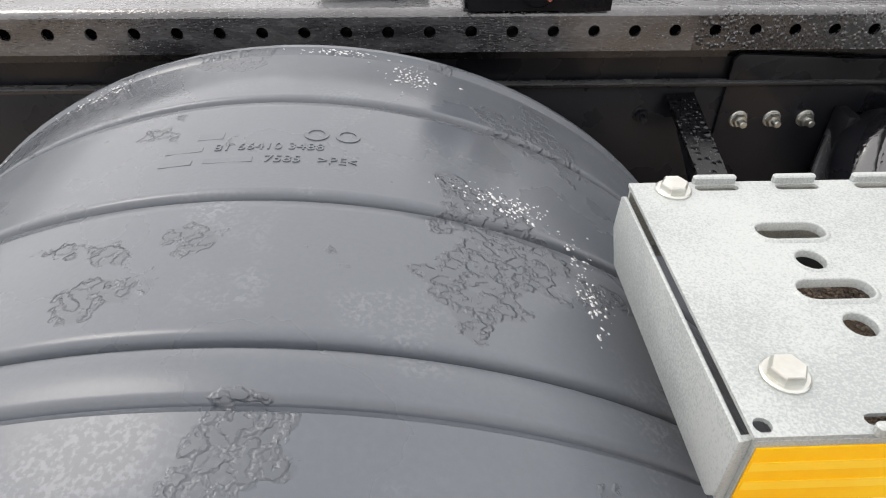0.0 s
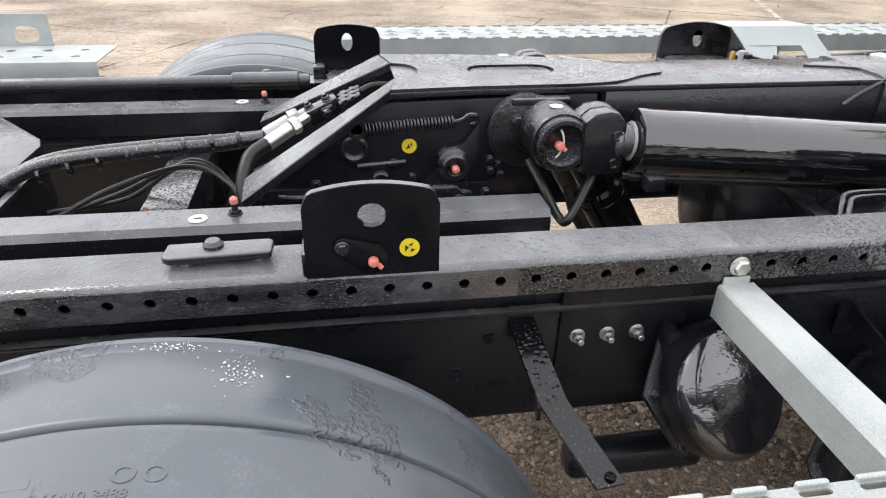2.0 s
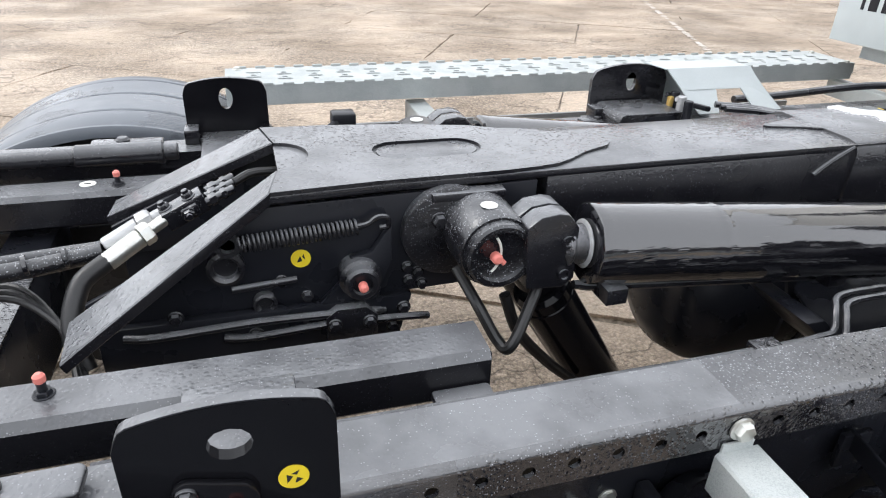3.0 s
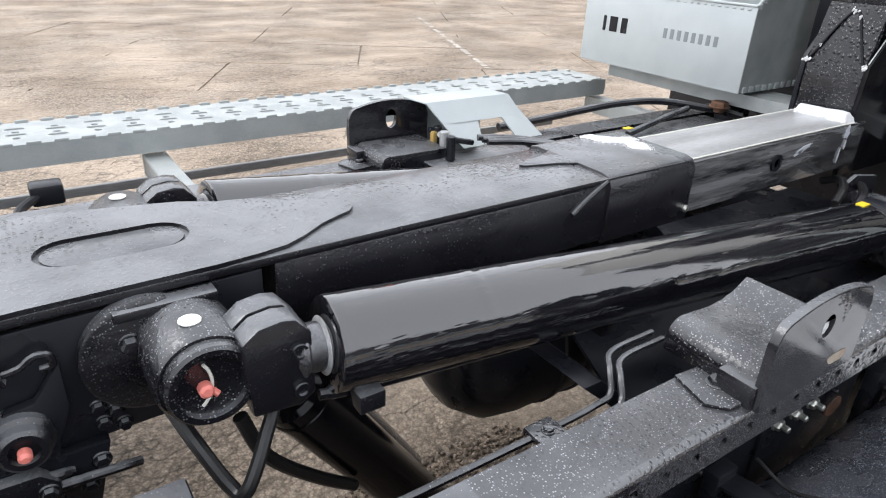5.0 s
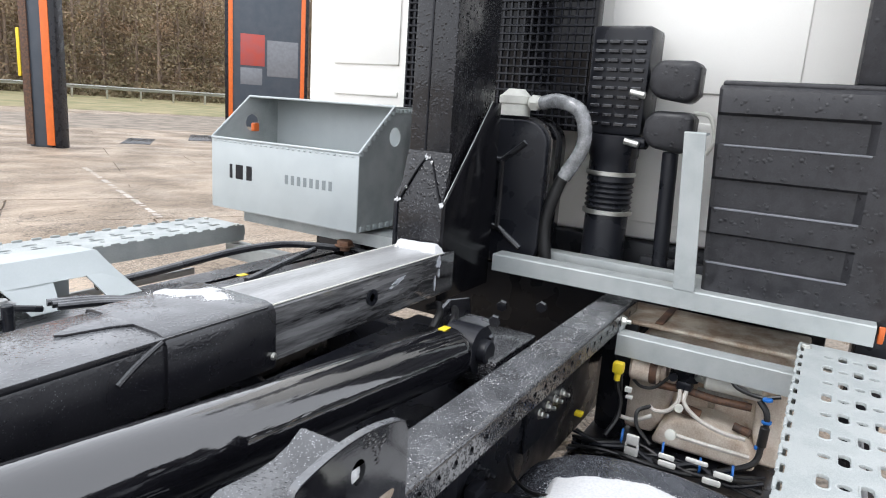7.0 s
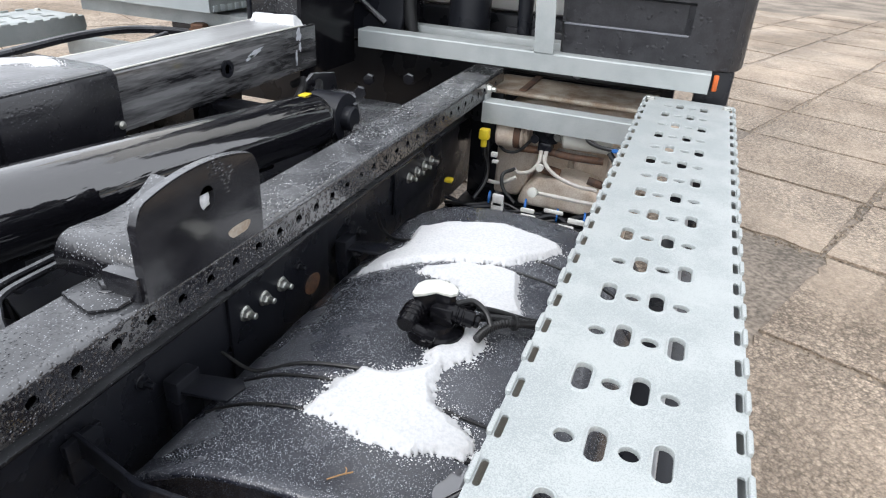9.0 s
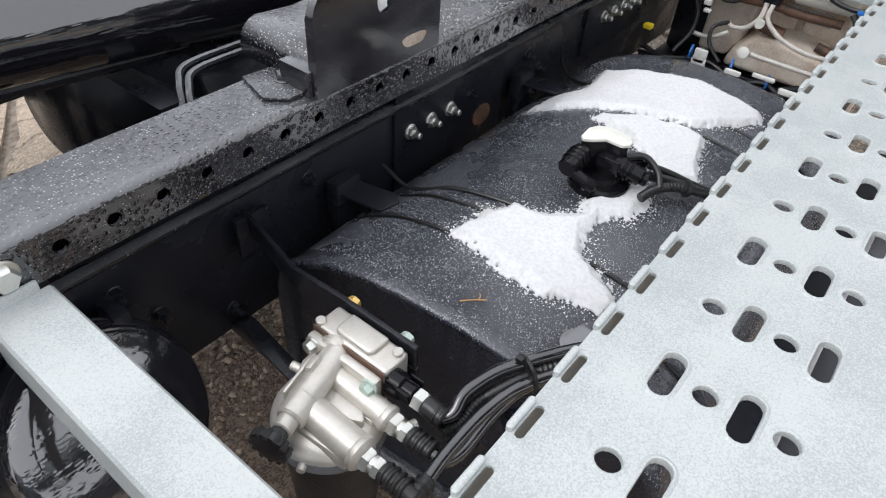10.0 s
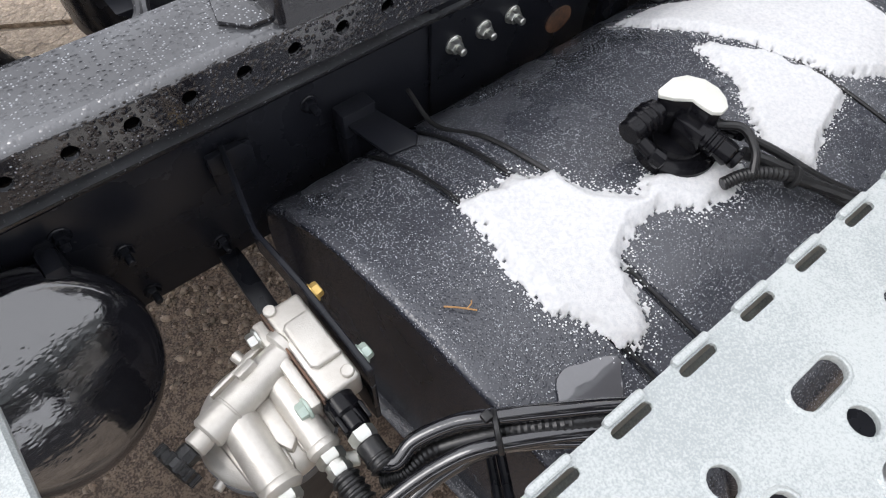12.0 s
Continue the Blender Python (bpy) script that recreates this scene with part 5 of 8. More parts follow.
part("telescopic_beam", prism([(0.488, 0.93), (0.488, 1.052), (0.493, 1.058), (B(0.493), 1.058), (B(0.488), 1.052), (B(0.488), 0.93)], "x", 1.45, 2.26, 0.003), GREASE, lift, "greasy black telescopic beam with streaks")
part("beam_top", prism([(1.472, 0.497), (2.20, 0.497), (2.20, B(0.497)), (1.472, B(0.497))], "z", 1.0582, 1.0602, 0.0), WORN, lift, "rubbed bare steel top of the beam")
for y in (0.4915, B(0.4915)):
    part("beam_edge", block(1.474, 2.19, y - 0.0022, y + 0.0022, 1.0578, 1.0612, 0.0008, 1), PALE, lift, "pale strip along the beam's edge")
for k, (x, z, w, h) in enumerate(((1.955, 1.020, 0.030, 0.007), (1.93, 1.010, 0.018, 0.004), (2.165, 1.035, 0.012, 0.018), (2.170, 1.000, 0.005, 0.012), (2.150, 0.975, 0.004, 0.020))):
    spot = [(x + w * math.cos(a) * (1 + 0.25 * math.sin(5 * a + k)), z + h * math.sin(a) * (1 + 0.3 * math.cos(3 * a + k)) + 0.25 * w * math.cos(a) * (k < 2)) for a in (2 * math.pi * i / 22 for i in range(22))]
    part("slush_smear", prism(spot, "y", 0.4868, 0.4879), SLUSH, lift, "smear of frozen slush on the beam")
part("beam_eye", turned([(0.022, 0), (0.022, 0.006), (0.012, 0.006), (0.012, 0)], (1.83, 0.4875, 1.0), (0, -1, 0), 24), DARK, lift)
# upright mast with its gussets
part("mast_column", block(2.240, 2.52, 0.520, 0.667, 0.93, 2.35, 0.006), FROSTED, lift)
part("column_groove", block(2.2375, 2.2395, 0.604, 0.610, 1.36, 2.35, 0.0005), DARK, lift)
part("mast_nose", prism([(2.197, 0.93), (2.197, 1.205), (2.239, 1.36), (2.239, 0.93)], "y", 0.508, 0.669, 0.003), FROSTED, lift)
part("mast_cheek", prism([(2.193, 0.90), (2.193, 1.21), (2.465, 1.52), (2.52, 1.52), (2.52, 0.90)], "y", 0.494, 0.507, 0.002), PLATE, lift)
part("mast_cheek", prism([(2.193, 0.90), (2.193, 1.21), (2.465, 1.52), (2.52, 1.52), (2.52, 0.90)], "y", 0.670, 0.683, 0.002), DARK, lift)
part("weld_seam", pipe([(2.191, 0.4995, 1.215), (2.33, 0.4995, 1.37), (2.465, 0.4995, 1.524)], 0.0018, 8, 2), WORN, lift, "bare weld seam")
part("weld_seam", pipe([(2.193, 0.672, 1.203), (2.196, 0.660, 1.215), (2.215, 0.628, 1.285), (2.2275, 0.607, 1.325), (2.2325, 0.590, 1.342), (2.2285, 0.574, 1.330), (2.215, 0.550, 1.280), (2.196, 0.518, 1.215), (2.193, 0.505, 1.200)], 0.0035, 8, 3), PLATE, lift, "painted weld seam")
rnd = random.Random(23)
for p, n_, r_ in (((2.193, 0.666, 1.205), 9, 0.010), ((2.205, 0.645, 1.245), 6, 0.006), ((2.2325, 0.590, 1.342), 7, 0.008), ((2.226, 0.572, 1.325), 5, 0.006), ((2.193, 0.508, 1.204), 10, 0.009)):
    lump = bmesh.new()
    for k in range(n_):
        c = Vector(p) + Vector((-0.003, rnd.gauss(0, r_ * 0.5), rnd.gauss(0, r_ * 0.4)))
        bit = bmesh.new()
        bmesh.ops.create_icosphere(bit, subdivisions=1, radius=rnd.uniform(0.25, 0.6) * r_)
        bit.transform(Matrix.Translation(c) @ Matrix.Diagonal((0.7, 1, rnd.uniform(0.7, 1.3), 1)))
        lump = join(lump, bit)
    part("snow_dab", lump, SNOW, lift, "dab of wet snow on the weld")
part("mast_marker", block(2.30, 2.36, 0.5445, 0.5475, 1.66, 1.76, 0.001), GREEN, lift, "small green marker")
# pipes, unions and brackets crowded round the ram's end and the mast's foot
rnd = random.Random(17)
for k, dy in enumerate((0.0, 0.05)):
    part("foot_hose", pipe([(1.97, 0.33 + dy, 0.90), (2.04, 0.35 + dy, 0.925), (2.12, 0.40 + dy, 0.92), (2.16, 0.46 + dy, 0.89)], 0.011, 10), RUBBER, lift)
for k in range(6):
    x, y = 1.98 + 0.075 * k, 0.22 + 0.05 * ((k * 3) % 5)
    part("union", bolt((x, y, 0.905), (1, rnd.uniform(-0.4, 0.4), 0.1), 0.017, 0.022, False), BLACK, lift)
part("foot_bracket", prism([(2.05, 0.80), (2.05, 0.93), (2.10, 0.95), (2.22, 0.93), (2.26, 0.80)], "y", 0.40, 0.412, 0.003), BLACK, lift)
part("foot_bracket", block(2.10, 2.22, 0.30, 0.40, 0.868, 0.882, 0.004), BLACK, lift)
# hose set from the fork to the rear
hoses = thing("hydraulic_hoses", "black hydraulic hoses with bright crimped couplings", "hydraulic hoses", (-0.35, 0.55, 0.86))
for k, dy in enumerate((0.0, 0.034)):
    part("hose", pipe([(-0.76, 0.47 + dy, 0.885), (-0.66, 0.50 + dy, 0.92), (-0.48, 0.53 + dy, 0.93), (-0.33, 0.57 + dy, 0.925), (-0.235, 0.59 + dy * 0.4, 0.932)], 0.0155 if k == 0 else 0.0130, 12), SUGAR, hoses)
for k in range(9):
    t = k / 8
    p = Vector((-0.74 + 0.45 * t, 0.478 + 0.09 * t, 0.892 + 0.045 * math.sin(1.6 * t)))
    part("hose_wrap", turned([(0.0156, 0), (0.0170, 0.001), (0.0170, 0.007), (0.0156, 0.008)], p, (0.97, 0.2, 0.08), 18), GLOSS if k % 2 else SUGAR, hoses, "wet wrap round the hose")
part("hose", pipe([(-0.262, 0.44, 0.80), (-0.275, 0.47, 0.86), (-0.262, 0.52, 0.91), (-0.225, 0.555, 0.929)], 0.0165, 12), RUBBER, hoses)
part("coupling", join(rod((-0.225, 0.555, 0.928), (-0.170, 0.585, 0.955), 0.0165, 20), bolt((-0.170, 0.585, 0.955), (0.85, 0.4, 0.35), 0.020, 0.020, False), rod((-0.158, 0.592, 0.962), (-0.13, 0.605, 0.975), 0.011, 14)), ZINC, hoses, "bright crimped coupling")
part("coupling", join(rod((-0.232, 0.600, 0.935), (-0.175, 0.618, 0.962), 0.0155, 20), bolt((-0.175, 0.618, 0.962), (0.9, 0.2, 0.38), 0.020, 0.024, False), rod((-0.155, 0.622, 0.970), (-0.13, 0.622, 0.982), 0.011, 14)), WORN, hoses, "bright crimped coupling")
SLOPE = Matrix.Translation((-0.095, 0.622, 0.985)) @ Euler((0, radians(-24), radians(10))).to_matrix().to_4x4()
bm = join(block(-0.042, 0.036, -0.020, 0.020, -0.018, 0.018, 0.004), block(-0.010, 0.020, -0.027, 0.027, -0.014, 0.010, 0.004))
bm.transform(SLOPE)
part("valve_block", bm, BLACK, hoses, "wet black valve block")
for x, y, z, ax in ((-0.030, 0.0, 0.018, (0, 0, 1)), (0.014, -0.006, 0.018, (0, 0, 1)), (0.0, -0.027, 0.0, (0, -1, 0))):
    bm = join(bolt((x, y, z), ax, 0.010, 0.010), rod(Vector((x, y, z)) + Vector(ax) * 0.008, Vector((x, y, z)) + Vector(ax) * 0.016, 0.006, 12))
    bm.transform(SLOPE)
    part("screw_plug", bm, BLACK, hoses)
for k in range(3):
    part("fitting", join(rod((-0.062, 0.612 + 0.016 * k, 0.996 + 0.004 * k), (-0.012, 0.625 + 0.018 * k, 1.014 + 0.004 * k), 0.008, 14), bolt((-0.055, 0.614 + 0.016 * k, 0.998 + 0.004 * k), (0.9, 0.2, 0.38), 0.0115, 0.014, False), bolt((-0.034, 0.619 + 0.017 * k, 1.006 + 0.004 * k), (0.9, 0.2, 0.38), 0.0105, 0.010, False)), BLACK, hoses)
    part("cable", pipe([(-0.70, 0.42 + 0.05 * k, 0.80), (-0.55, 0.50 + 0.04 * k, 0.86 - 0.03 * k), (-0.40, 0.56 + 0.02 * k, 0.88), (-0.30, 0.50, 0.85), (-0.26, 0.42 - 0.02 * k, 0.80)], 0.006, 8), RUBBER, hoses)
part("hose", pipe([(-0.012, 0.643, 1.018), (0.03, 0.66, 1.028), (0.12, 0.665, 1.02)], 0.008, 10), RUBBER, hoses)
# pipe lying on the far rail
fp = thing("far_side_pipe", "wet black pipe lying along the far rail", "pipe", (-0.7, 1.07, 0.91))
part("pipe", join(rod((-1.5, 1.075, 0.934), (-0.14, 1.075, 0.934), 0.02, 18), rod((-0.36, 1.075, 0.934), (-0.17, 1.075, 0.934), 0.027, 20)), BLACK, fp)


# ---- mudguards ----
def mudguard(far, xs=-0.347):
    """A ribbed half-round guard: a cross profile swept round the wheel's axis."""
    g = thing("mudguard", "wet grey ribbed plastic mudguard over the rear wheel", "mudguard", (xs, 2 * MID + 0.45 if far else -0.45, 0.3), "mudguards")
    prof = [(-0.128, -0.030), (-0.130, -0.006), (-0.134, 0.0), (-0.144, 0.001), (-0.150, -0.005), (-0.158, -0.006), (-0.164, -0.001)]
    for y in (-0.287, -0.471, -0.637):
        prof += [(y + 0.012, 0.0), (y + 0.006, 0.0005), (y + 0.0025, -0.002), (y + 0.0005, -0.009), (y - 0.0025, -0.009), (y - 0.005, -0.003), (y - 0.009, 0.0), (y - 0.02, 0.0005)]
    prof += [(-0.680, 0.001), (-0.684, -0.001), (-0.686, -0.006), (-0.689, -0.006), (-0.692, -0.003), (-0.735, -0.010), (-0.772, -0.020), (-0.795, -0.040), (-0.803, -0.075), (-0.803, -0.10)]
    bm = bmesh.new()
    n = 72
    rows = []
    for i in range(n + 1):
        a = math.pi * (0.03 + 0.94 * i / n)
        rows.append([bm.verts.new((xs + (0.628 + d) * math.cos(a), y, 0.286 + (0.628 + d) * math.sin(a))) for y, d in prof])
    for p, q in zip(rows, rows[1:]):
        for k in range(len(prof) - 1):
            bm.faces.new((p[k], q[k], q[k + 1], p[k + 1]))
    bmesh.ops.recalc_face_normals(bm, faces=bm.faces)
    bmesh.ops.solidify(bm, geom=bm.faces[:], thickness=0.005)
    bmesh.ops.recalc_face_normals(bm, faces=bm.faces)
    shell = part("shell", bm, FENDER, g, "", far, smooth=50)
    return g, shell


def wheel(far, xs=-0.347):
    """A lorry wheel standing on the yard under its guard."""
    w = thing("rear_wheel", "worn black lorry wheel standing under the mudguard", "wheel", (xs, 2 * MID + 0.42 if far else -0.42, 0.0), "rear wheels")
    groove = [(0.425, -0.125), (0.430, -0.12)]
    for y in (-0.07, 0.0, 0.07):
        groove += [(0.430, y - 0.012), (0.418, y - 0.009), (0.418, y + 0.009), (0.430, y + 0.012)]
    tyre = turned([(0.29, -0.13), (0.37, -0.15), (0.415, -0.14)] + groove + [(0.430, 0.12), (0.425, 0.125), (0.415, 0.14), (0.37, 0.15), (0.29, 0.13)], (xs, -0.42, 0.43), (0, 1, 0), 56)
    part("tyre", tyre, RUBBER, w, "", far)
    part("rim", turned([(0.29, -0.13), (0.27, -0.12), (0.25, -0.06), (0.13, -0.03), (0.11, -0.07), (0.0, -0.07)], (xs, -0.42, 0.43), (0, 1, 0), 40), WORN, w, "dull grey steel rim", far)
    return w


wheel(False)
wheel(True)


def on_guard(bm, xs=-0.347, rise=0.0):
    """Bends a flat drawing (x along the wheel, y across, z the thickness) onto the guard."""
    for v in bm.verts:
        a = math.pi / 2 - v.co.x / 0.628
        r = 0.628 + v.co.z + rise
        v.co = Vector((xs + r * math.cos(a), v.co.y, 0.286 + r * math.sin(a)))
    return bm


def lettering(text, size, x, y, thick=0.0009):
    cu = bpy.data.curves.new("lettering", "FONT")
    cu.body, cu.size, cu.extrude, cu.resolution_u = text, size, thick / 2, 2
    ob = bpy.data.objects.new("lettering", cu)
    scene.collection.objects.link(ob)
    bpy.context.view_layer.update()
    me = ob.evaluated_get(bpy.context.evaluated_depsgraph_get()).to_mesh()
    bm = bmesh.new()
    bm.from_mesh(me)
    ob.to_mesh_clear()
    bpy.data.objects.remove(ob)
    bpy.data.curves.remove(cu)
    bmesh.ops.transform(bm, matrix=Matrix.Translation((x, y, thick / 2)), verts=bm.verts)
    return bm


guard, shell = mudguard(False)
mudguard(True)
part("moulded_number", on_guard(lettering("81 66410 3488", 0.017, -0.045, -0.395)), FENDER, shell, "raised moulded part number")
part("moulded_number", on_guard(lettering("7585   >PE<", 0.017, 0.005, -0.418)), FENDER, shell, "raised moulded number and plastic code")
for x0, x1, y0, y1 in ((-0.09, -0.055, -0.394, -0.386), (-0.09, -0.06, -0.417, -0.409), (-0.05, -0.005, -0.417, -0.409), (-0.03, 0.06, -0.369, -0.364), (-0.065, -0.04, -0.372, -0.360)):
    part("moulded_bar", on_guard(block(x0, x1, y0, y1, 0, 0.0006, 0.0002, 1)), FENDER, shell, "raised moulded mark")
for x in (0.048, 0.078):
    part("moulded_disc", on_guard(turned([(0.012, 0.0), (0.012, 0.0012), (0.008, 0.0012), (0.008, 0.0)], (x, -0.365, 0), (0, 0, 1), 24)), FENDER, shell, "raised moulded disc")
# specks of half-melted sleet on the guard
rnd = random.Random(5)
sleet = bmesh.new()
for k in range(620):
    cl = rnd.choice(((0.055, -0.155, 0.05, 0.010), (0.225, -0.43, 0.05, 0.02), (0.30, -0.52, 0.018, 0.05), (-0.25, -0.17, 0.06, 0.02), (-0.42, -0.22, 0.03, 0.04), (0.30, -0.52, 0.018, 0.05), (0.225, -0.43, 0.05, 0.02), (0.14, -0.20, 0.03, 0.03)))
    x, y = rnd.gauss(cl[0], cl[2] * 0.55), rnd.gauss(cl[1], cl[3] * 0.55)
    if not (-0.66 < y < -0.14):
        continue
    s = rnd.uniform(0.0004, 0.0012) if k % 6 else rnd.uniform(0.0012, 0.0020)
    m = Matrix.LocRotScale((x, y, 0.0), Euler((0, 0, rnd.uniform(0, 3))), (s * rnd.uniform(0.8, 2), s, s * 0.5))
    bmesh.ops.create_icosphere(sleet, subdivisions=1, radius=1.0, matrix=m)
tagged(part("sleet_grains", on_guard(sleet), SNOW, None, smooth=80), "grains of half-melted sleet on the mudguard", "sleet", kind="stuff")


# ---- galvanised catwalks ----
def catwalk(x0=-0.03, x1=2.50):
    c = thing("catwalk", "galvanised steel catwalk with raised slots and toothed edges", "catwalk", (1.2, -0.61, 0.86), "catwalks along the lorry")
    y0, y1, z = -0.735, -0.488, 0.93
    holes = []
    shapes = {True: lambda grow: capsule(0, 0, 0.052 + grow, 0.0195 + grow), False: lambda grow: ring_points(0, 0, 0.0105 + grow / 2, 16)}
    rim_mesh = {}
    for slot, shape in shapes.items():
        bm = bmesh.new()
        loops = [[bm.verts.new((p[0], p[1], h)) for p in shape(grow)] for grow, h in ((0.008, 0.0), (0.004, 0.0014 if slot else 0.0004), (0.0008, 0.0018 if slot else 0.0004), (0.0, 0.0006 if slot else -0.0006), (0.0, -0.006))]
        for a, b in zip(loops, loops[1:]):
            for i in range(len(a)):
                j = (i + 1) % len(a)
                bm.faces.new((a[i], a[j], b[j], b[i]))
        bmesh.ops.recalc_face_normals(bm, faces=bm.faces)
        me = rim_mesh[slot] = bpy.data.meshes.new("slot_rim" if slot else "hole_rim")
        bm.to_mesh(me)
        bm.free()
        me.materials.append(GALV)
        me.polygons.foreach_set("use_smooth", [True] * len(me.polygons))
    rims, n = [], 0
    while 0.072 + 0.1015 * n < x1 - 0.06:
        x = 0.072 + 0.1015 * n
        for k, y in enumerate((-0.558, -0.5905, -0.623, -0.655)):
            slot = (k + n) % 2 == 0
            holes.append([(x + p[0], y + p[1]) for p in shapes[slot](0.008)])
            rims.append((x, y, slot))
        n += 1
    bm = prism(capsule(0, 0, 0.036, 0.0062, 5), "z", -0.002, 0.0065, 0.0012, 1)
    tooth = bpy.data.meshes.new("edge_tooth")
    bm.to_mesh(tooth)
    bm.free()
    tooth.materials.append(GALV)
    t, lips = 0.04, []
    while t < x1 - 0.03:
        for y, s, dx in ((y1, -1, 0.0), (y0, 1, 0.012)):
            xx = t + dx
            if xx + 0.02 < x1:
                holes.append([(xx + p[0], y + s * 0.0092 + p[1]) for p in capsule(0, 0, 0.036, 0.0078, 4)])
                lips.append((xx, y + s * 0.001))
        t += 0.0665
    holes.append(ring_points(x0 + 0.0075, y0 + 0.0075, 0.0052, 14))
    deck = pierced([(x0, y0), (x1, y0), (x1, y1), (x0, y1)], holes, "z", z - 0.003, z)
    deck = part("tread_plate", deck, GALV, c, smooth=20)
    for name, me, x, y in [("slot_rim" if k else "hole_rim", rim_mesh[k], x, y) for x, y, k in rims] + [("edge_tooth", tooth, x, y) for x, y in lips]:
        ob = new(name, me)
        ob.parent, ob.location = deck, (x, y, z)
    for y, s in ((y0, 1), (y1, -1)):
        part("side_plate", prism([(y - 0.0005 * s, z - 0.003), (y, z - 0.066), (y + s * 0.012, z - 0.068), (y + s * 0.012, z - 0.065), (y + s * 0.003, z - 0.063), (y + s * 0.003, z - 0.003)], "x", x0 + 0.002, x1 - 0.002), GALV, c)
    part("end_plate", block(x1 - 0.004, x1, y0 + 0.006, y1 - 0.004, z - 0.064, z - 0.004, 0.0015), GALV, c)
    # the other end is a plate of its own, standing off the tread by an open gap
    part("end_plate", prism([(y0 + 0.001, z - 0.005), (y0 + 0.001, z - 0.056), (y0 + 0.008, z - 0.067), (y1 - 0.022, z - 0.069), (y1 - 0.002, z - 0.042), (y1 - 0.006, z - 0.009), (y1 - 0.012, z - 0.005)], "x", x0 - 0.0065, x0 - 0.0030, 0.0014), GALV, c, "galvanised end plate with a cut corner")
    part("end_tab", prism([(x0 - 0.004, y0 + 0.002), (x0 + 0.020, y0 + 0.0055), (x0 + 0.020, y0 + 0.0085), (x0 - 0.004, y0 + 0.006)], "z", z - 0.062, z - 0.006), GALV, c)
    part("reflective_tape", block(x0 + 0.003, x1 - 0.01, y0 - 0.0016, y0 - 0.0006, z - 0.060, z - 0.008, 0), TAPE, c, "yellow reflective tape")
    for dz in (0.024, 0.042):
        part("tape_seam", block(x0 + 0.004, x1 - 0.011, y0 - 0.0021, y0 - 0.0017, z - dz - 0.004, z - dz + 0.004, 0), BAND, c, "paler band along the tape")
    part("bearer", block(0.10, 2.44, -0.672, -0.655, 0.70, 0.73, 0.003), WORN, c, "dull steel bearer")
    # added dark sheet that hides the pale ground below the slots
    part("under_shield", block(0.62, 2.44, -0.735, -0.615, 0.60, 0.606, 0.002), DARK, c, "black sheet added so the tread's slots show dark")
    for x, y in ((0.003, -0.500), (0.005, -0.694), (x1 - 0.04, -0.505), (x1 - 0.04, -0.715)):
        part("bolt", bolt((x, y, z), (0, 0, 1), 0.0115, 0.0085), ZINC, c, "bright hexagon bolt")
    return c


near_walk = catwalk()
far_walk = copy_thing(near_walk, Matrix.Translation((1.265, 1.80, 0.86)) @ Euler((0, 0, math.pi)).to_matrix().to_4x4())
# rear step platform on the far side
step = thing("step_platform", "galvanised step platform with a cut-out side plate", "step platform", (-1.2, 1.75, 0.80))
part("tread", pierced([(-1.7, 1.46), (-0.84, 1.46), (-0.84, 1.72), (-1.7, 1.72)], [ring_points(-0.93 - 0.12 * i, y, 0.016, 14) for i in range(6) for y in (1.54, 1.64)], "z", 0.907, 0.911), GALV, step)
part("side_plate", block(-1.7, -0.842, 1.455, 1.460, 0.84, 0.911, 0.001), GALV, step)
part("guard_plate", pierced([(-1.75, 0.88), (-1.06, 0.88), (-1.06, 1.02), (-1.75, 1.02)], [capsule(-1.14 - 0.14 * i, 0.95, 0.085, 0.055, 8) for i in range(4)], "y", 1.722, 1.728), GALV, step)

# ---- fuel tank ----
def skew(bm):
    """The tank's ends and straps run slightly askew of the rail."""
    for v in bm.verts:
        v.co.x += 0.012 - 0.082 * (v.co.y + 0.2)
    return bm


tank = thing("fuel_tank", "damp black moulded fuel tank with paired strap grooves", "fuel tank", (1.4, -0.25, 0.25))
prof = [(0.055, 0.30), (0.055, 0.585), (0.045, 0.620), (0.02, 0.648), (-0.02, 0.672), (-0.07, 0.696), (-0.13, 0.710), (-0.20, 0.716), (-0.30, 0.714), (-0.40, 0.700), (-0.50, 0.675), (-0.57, 0.640), (-0.61, 0.58), (-0.61, 0.30), (-0.55, 0.25), (0.0, 0.25)]
GROOVES = (1.109, 1.186, 1.655, 1.732)
cuts = {0.9535: 0.006, 0.956: 0.0025, 0.961: 0.0002, 0.974: 0.0, 0.980: 0.0020, 1.35: 0.0, 1.50: 0.0, 1.935: 0.0, 1.945: 0.003, 1.951: 0.010, 1.953: 0.022}
for g in GROOVES:
    for dx, k in ((-0.011, 0.0), (-0.006, 0.004), (-0.003, 0.009), (0.003, 0.009), (0.006, 0.004), (0.011, 0.0)):
        cuts[round(g + dx, 4)] = k
bm = bmesh.new()
rings = []
for x in sorted(cuts):
    k = cuts[x]
    rings.append([bm.verts.new((x, -0.28 + (y + 0.28) * (1 - k / 0.33), 0.48 + (z - 0.48) * (1 - k / 0.236))) for y, z in prof])
for p, q in zip(rings, rings[1:]):
    for i in range(len(prof)):
        j = (i + 1) % len(prof)
        bm.faces.new((p[i], p[j], q[j], q[i]))
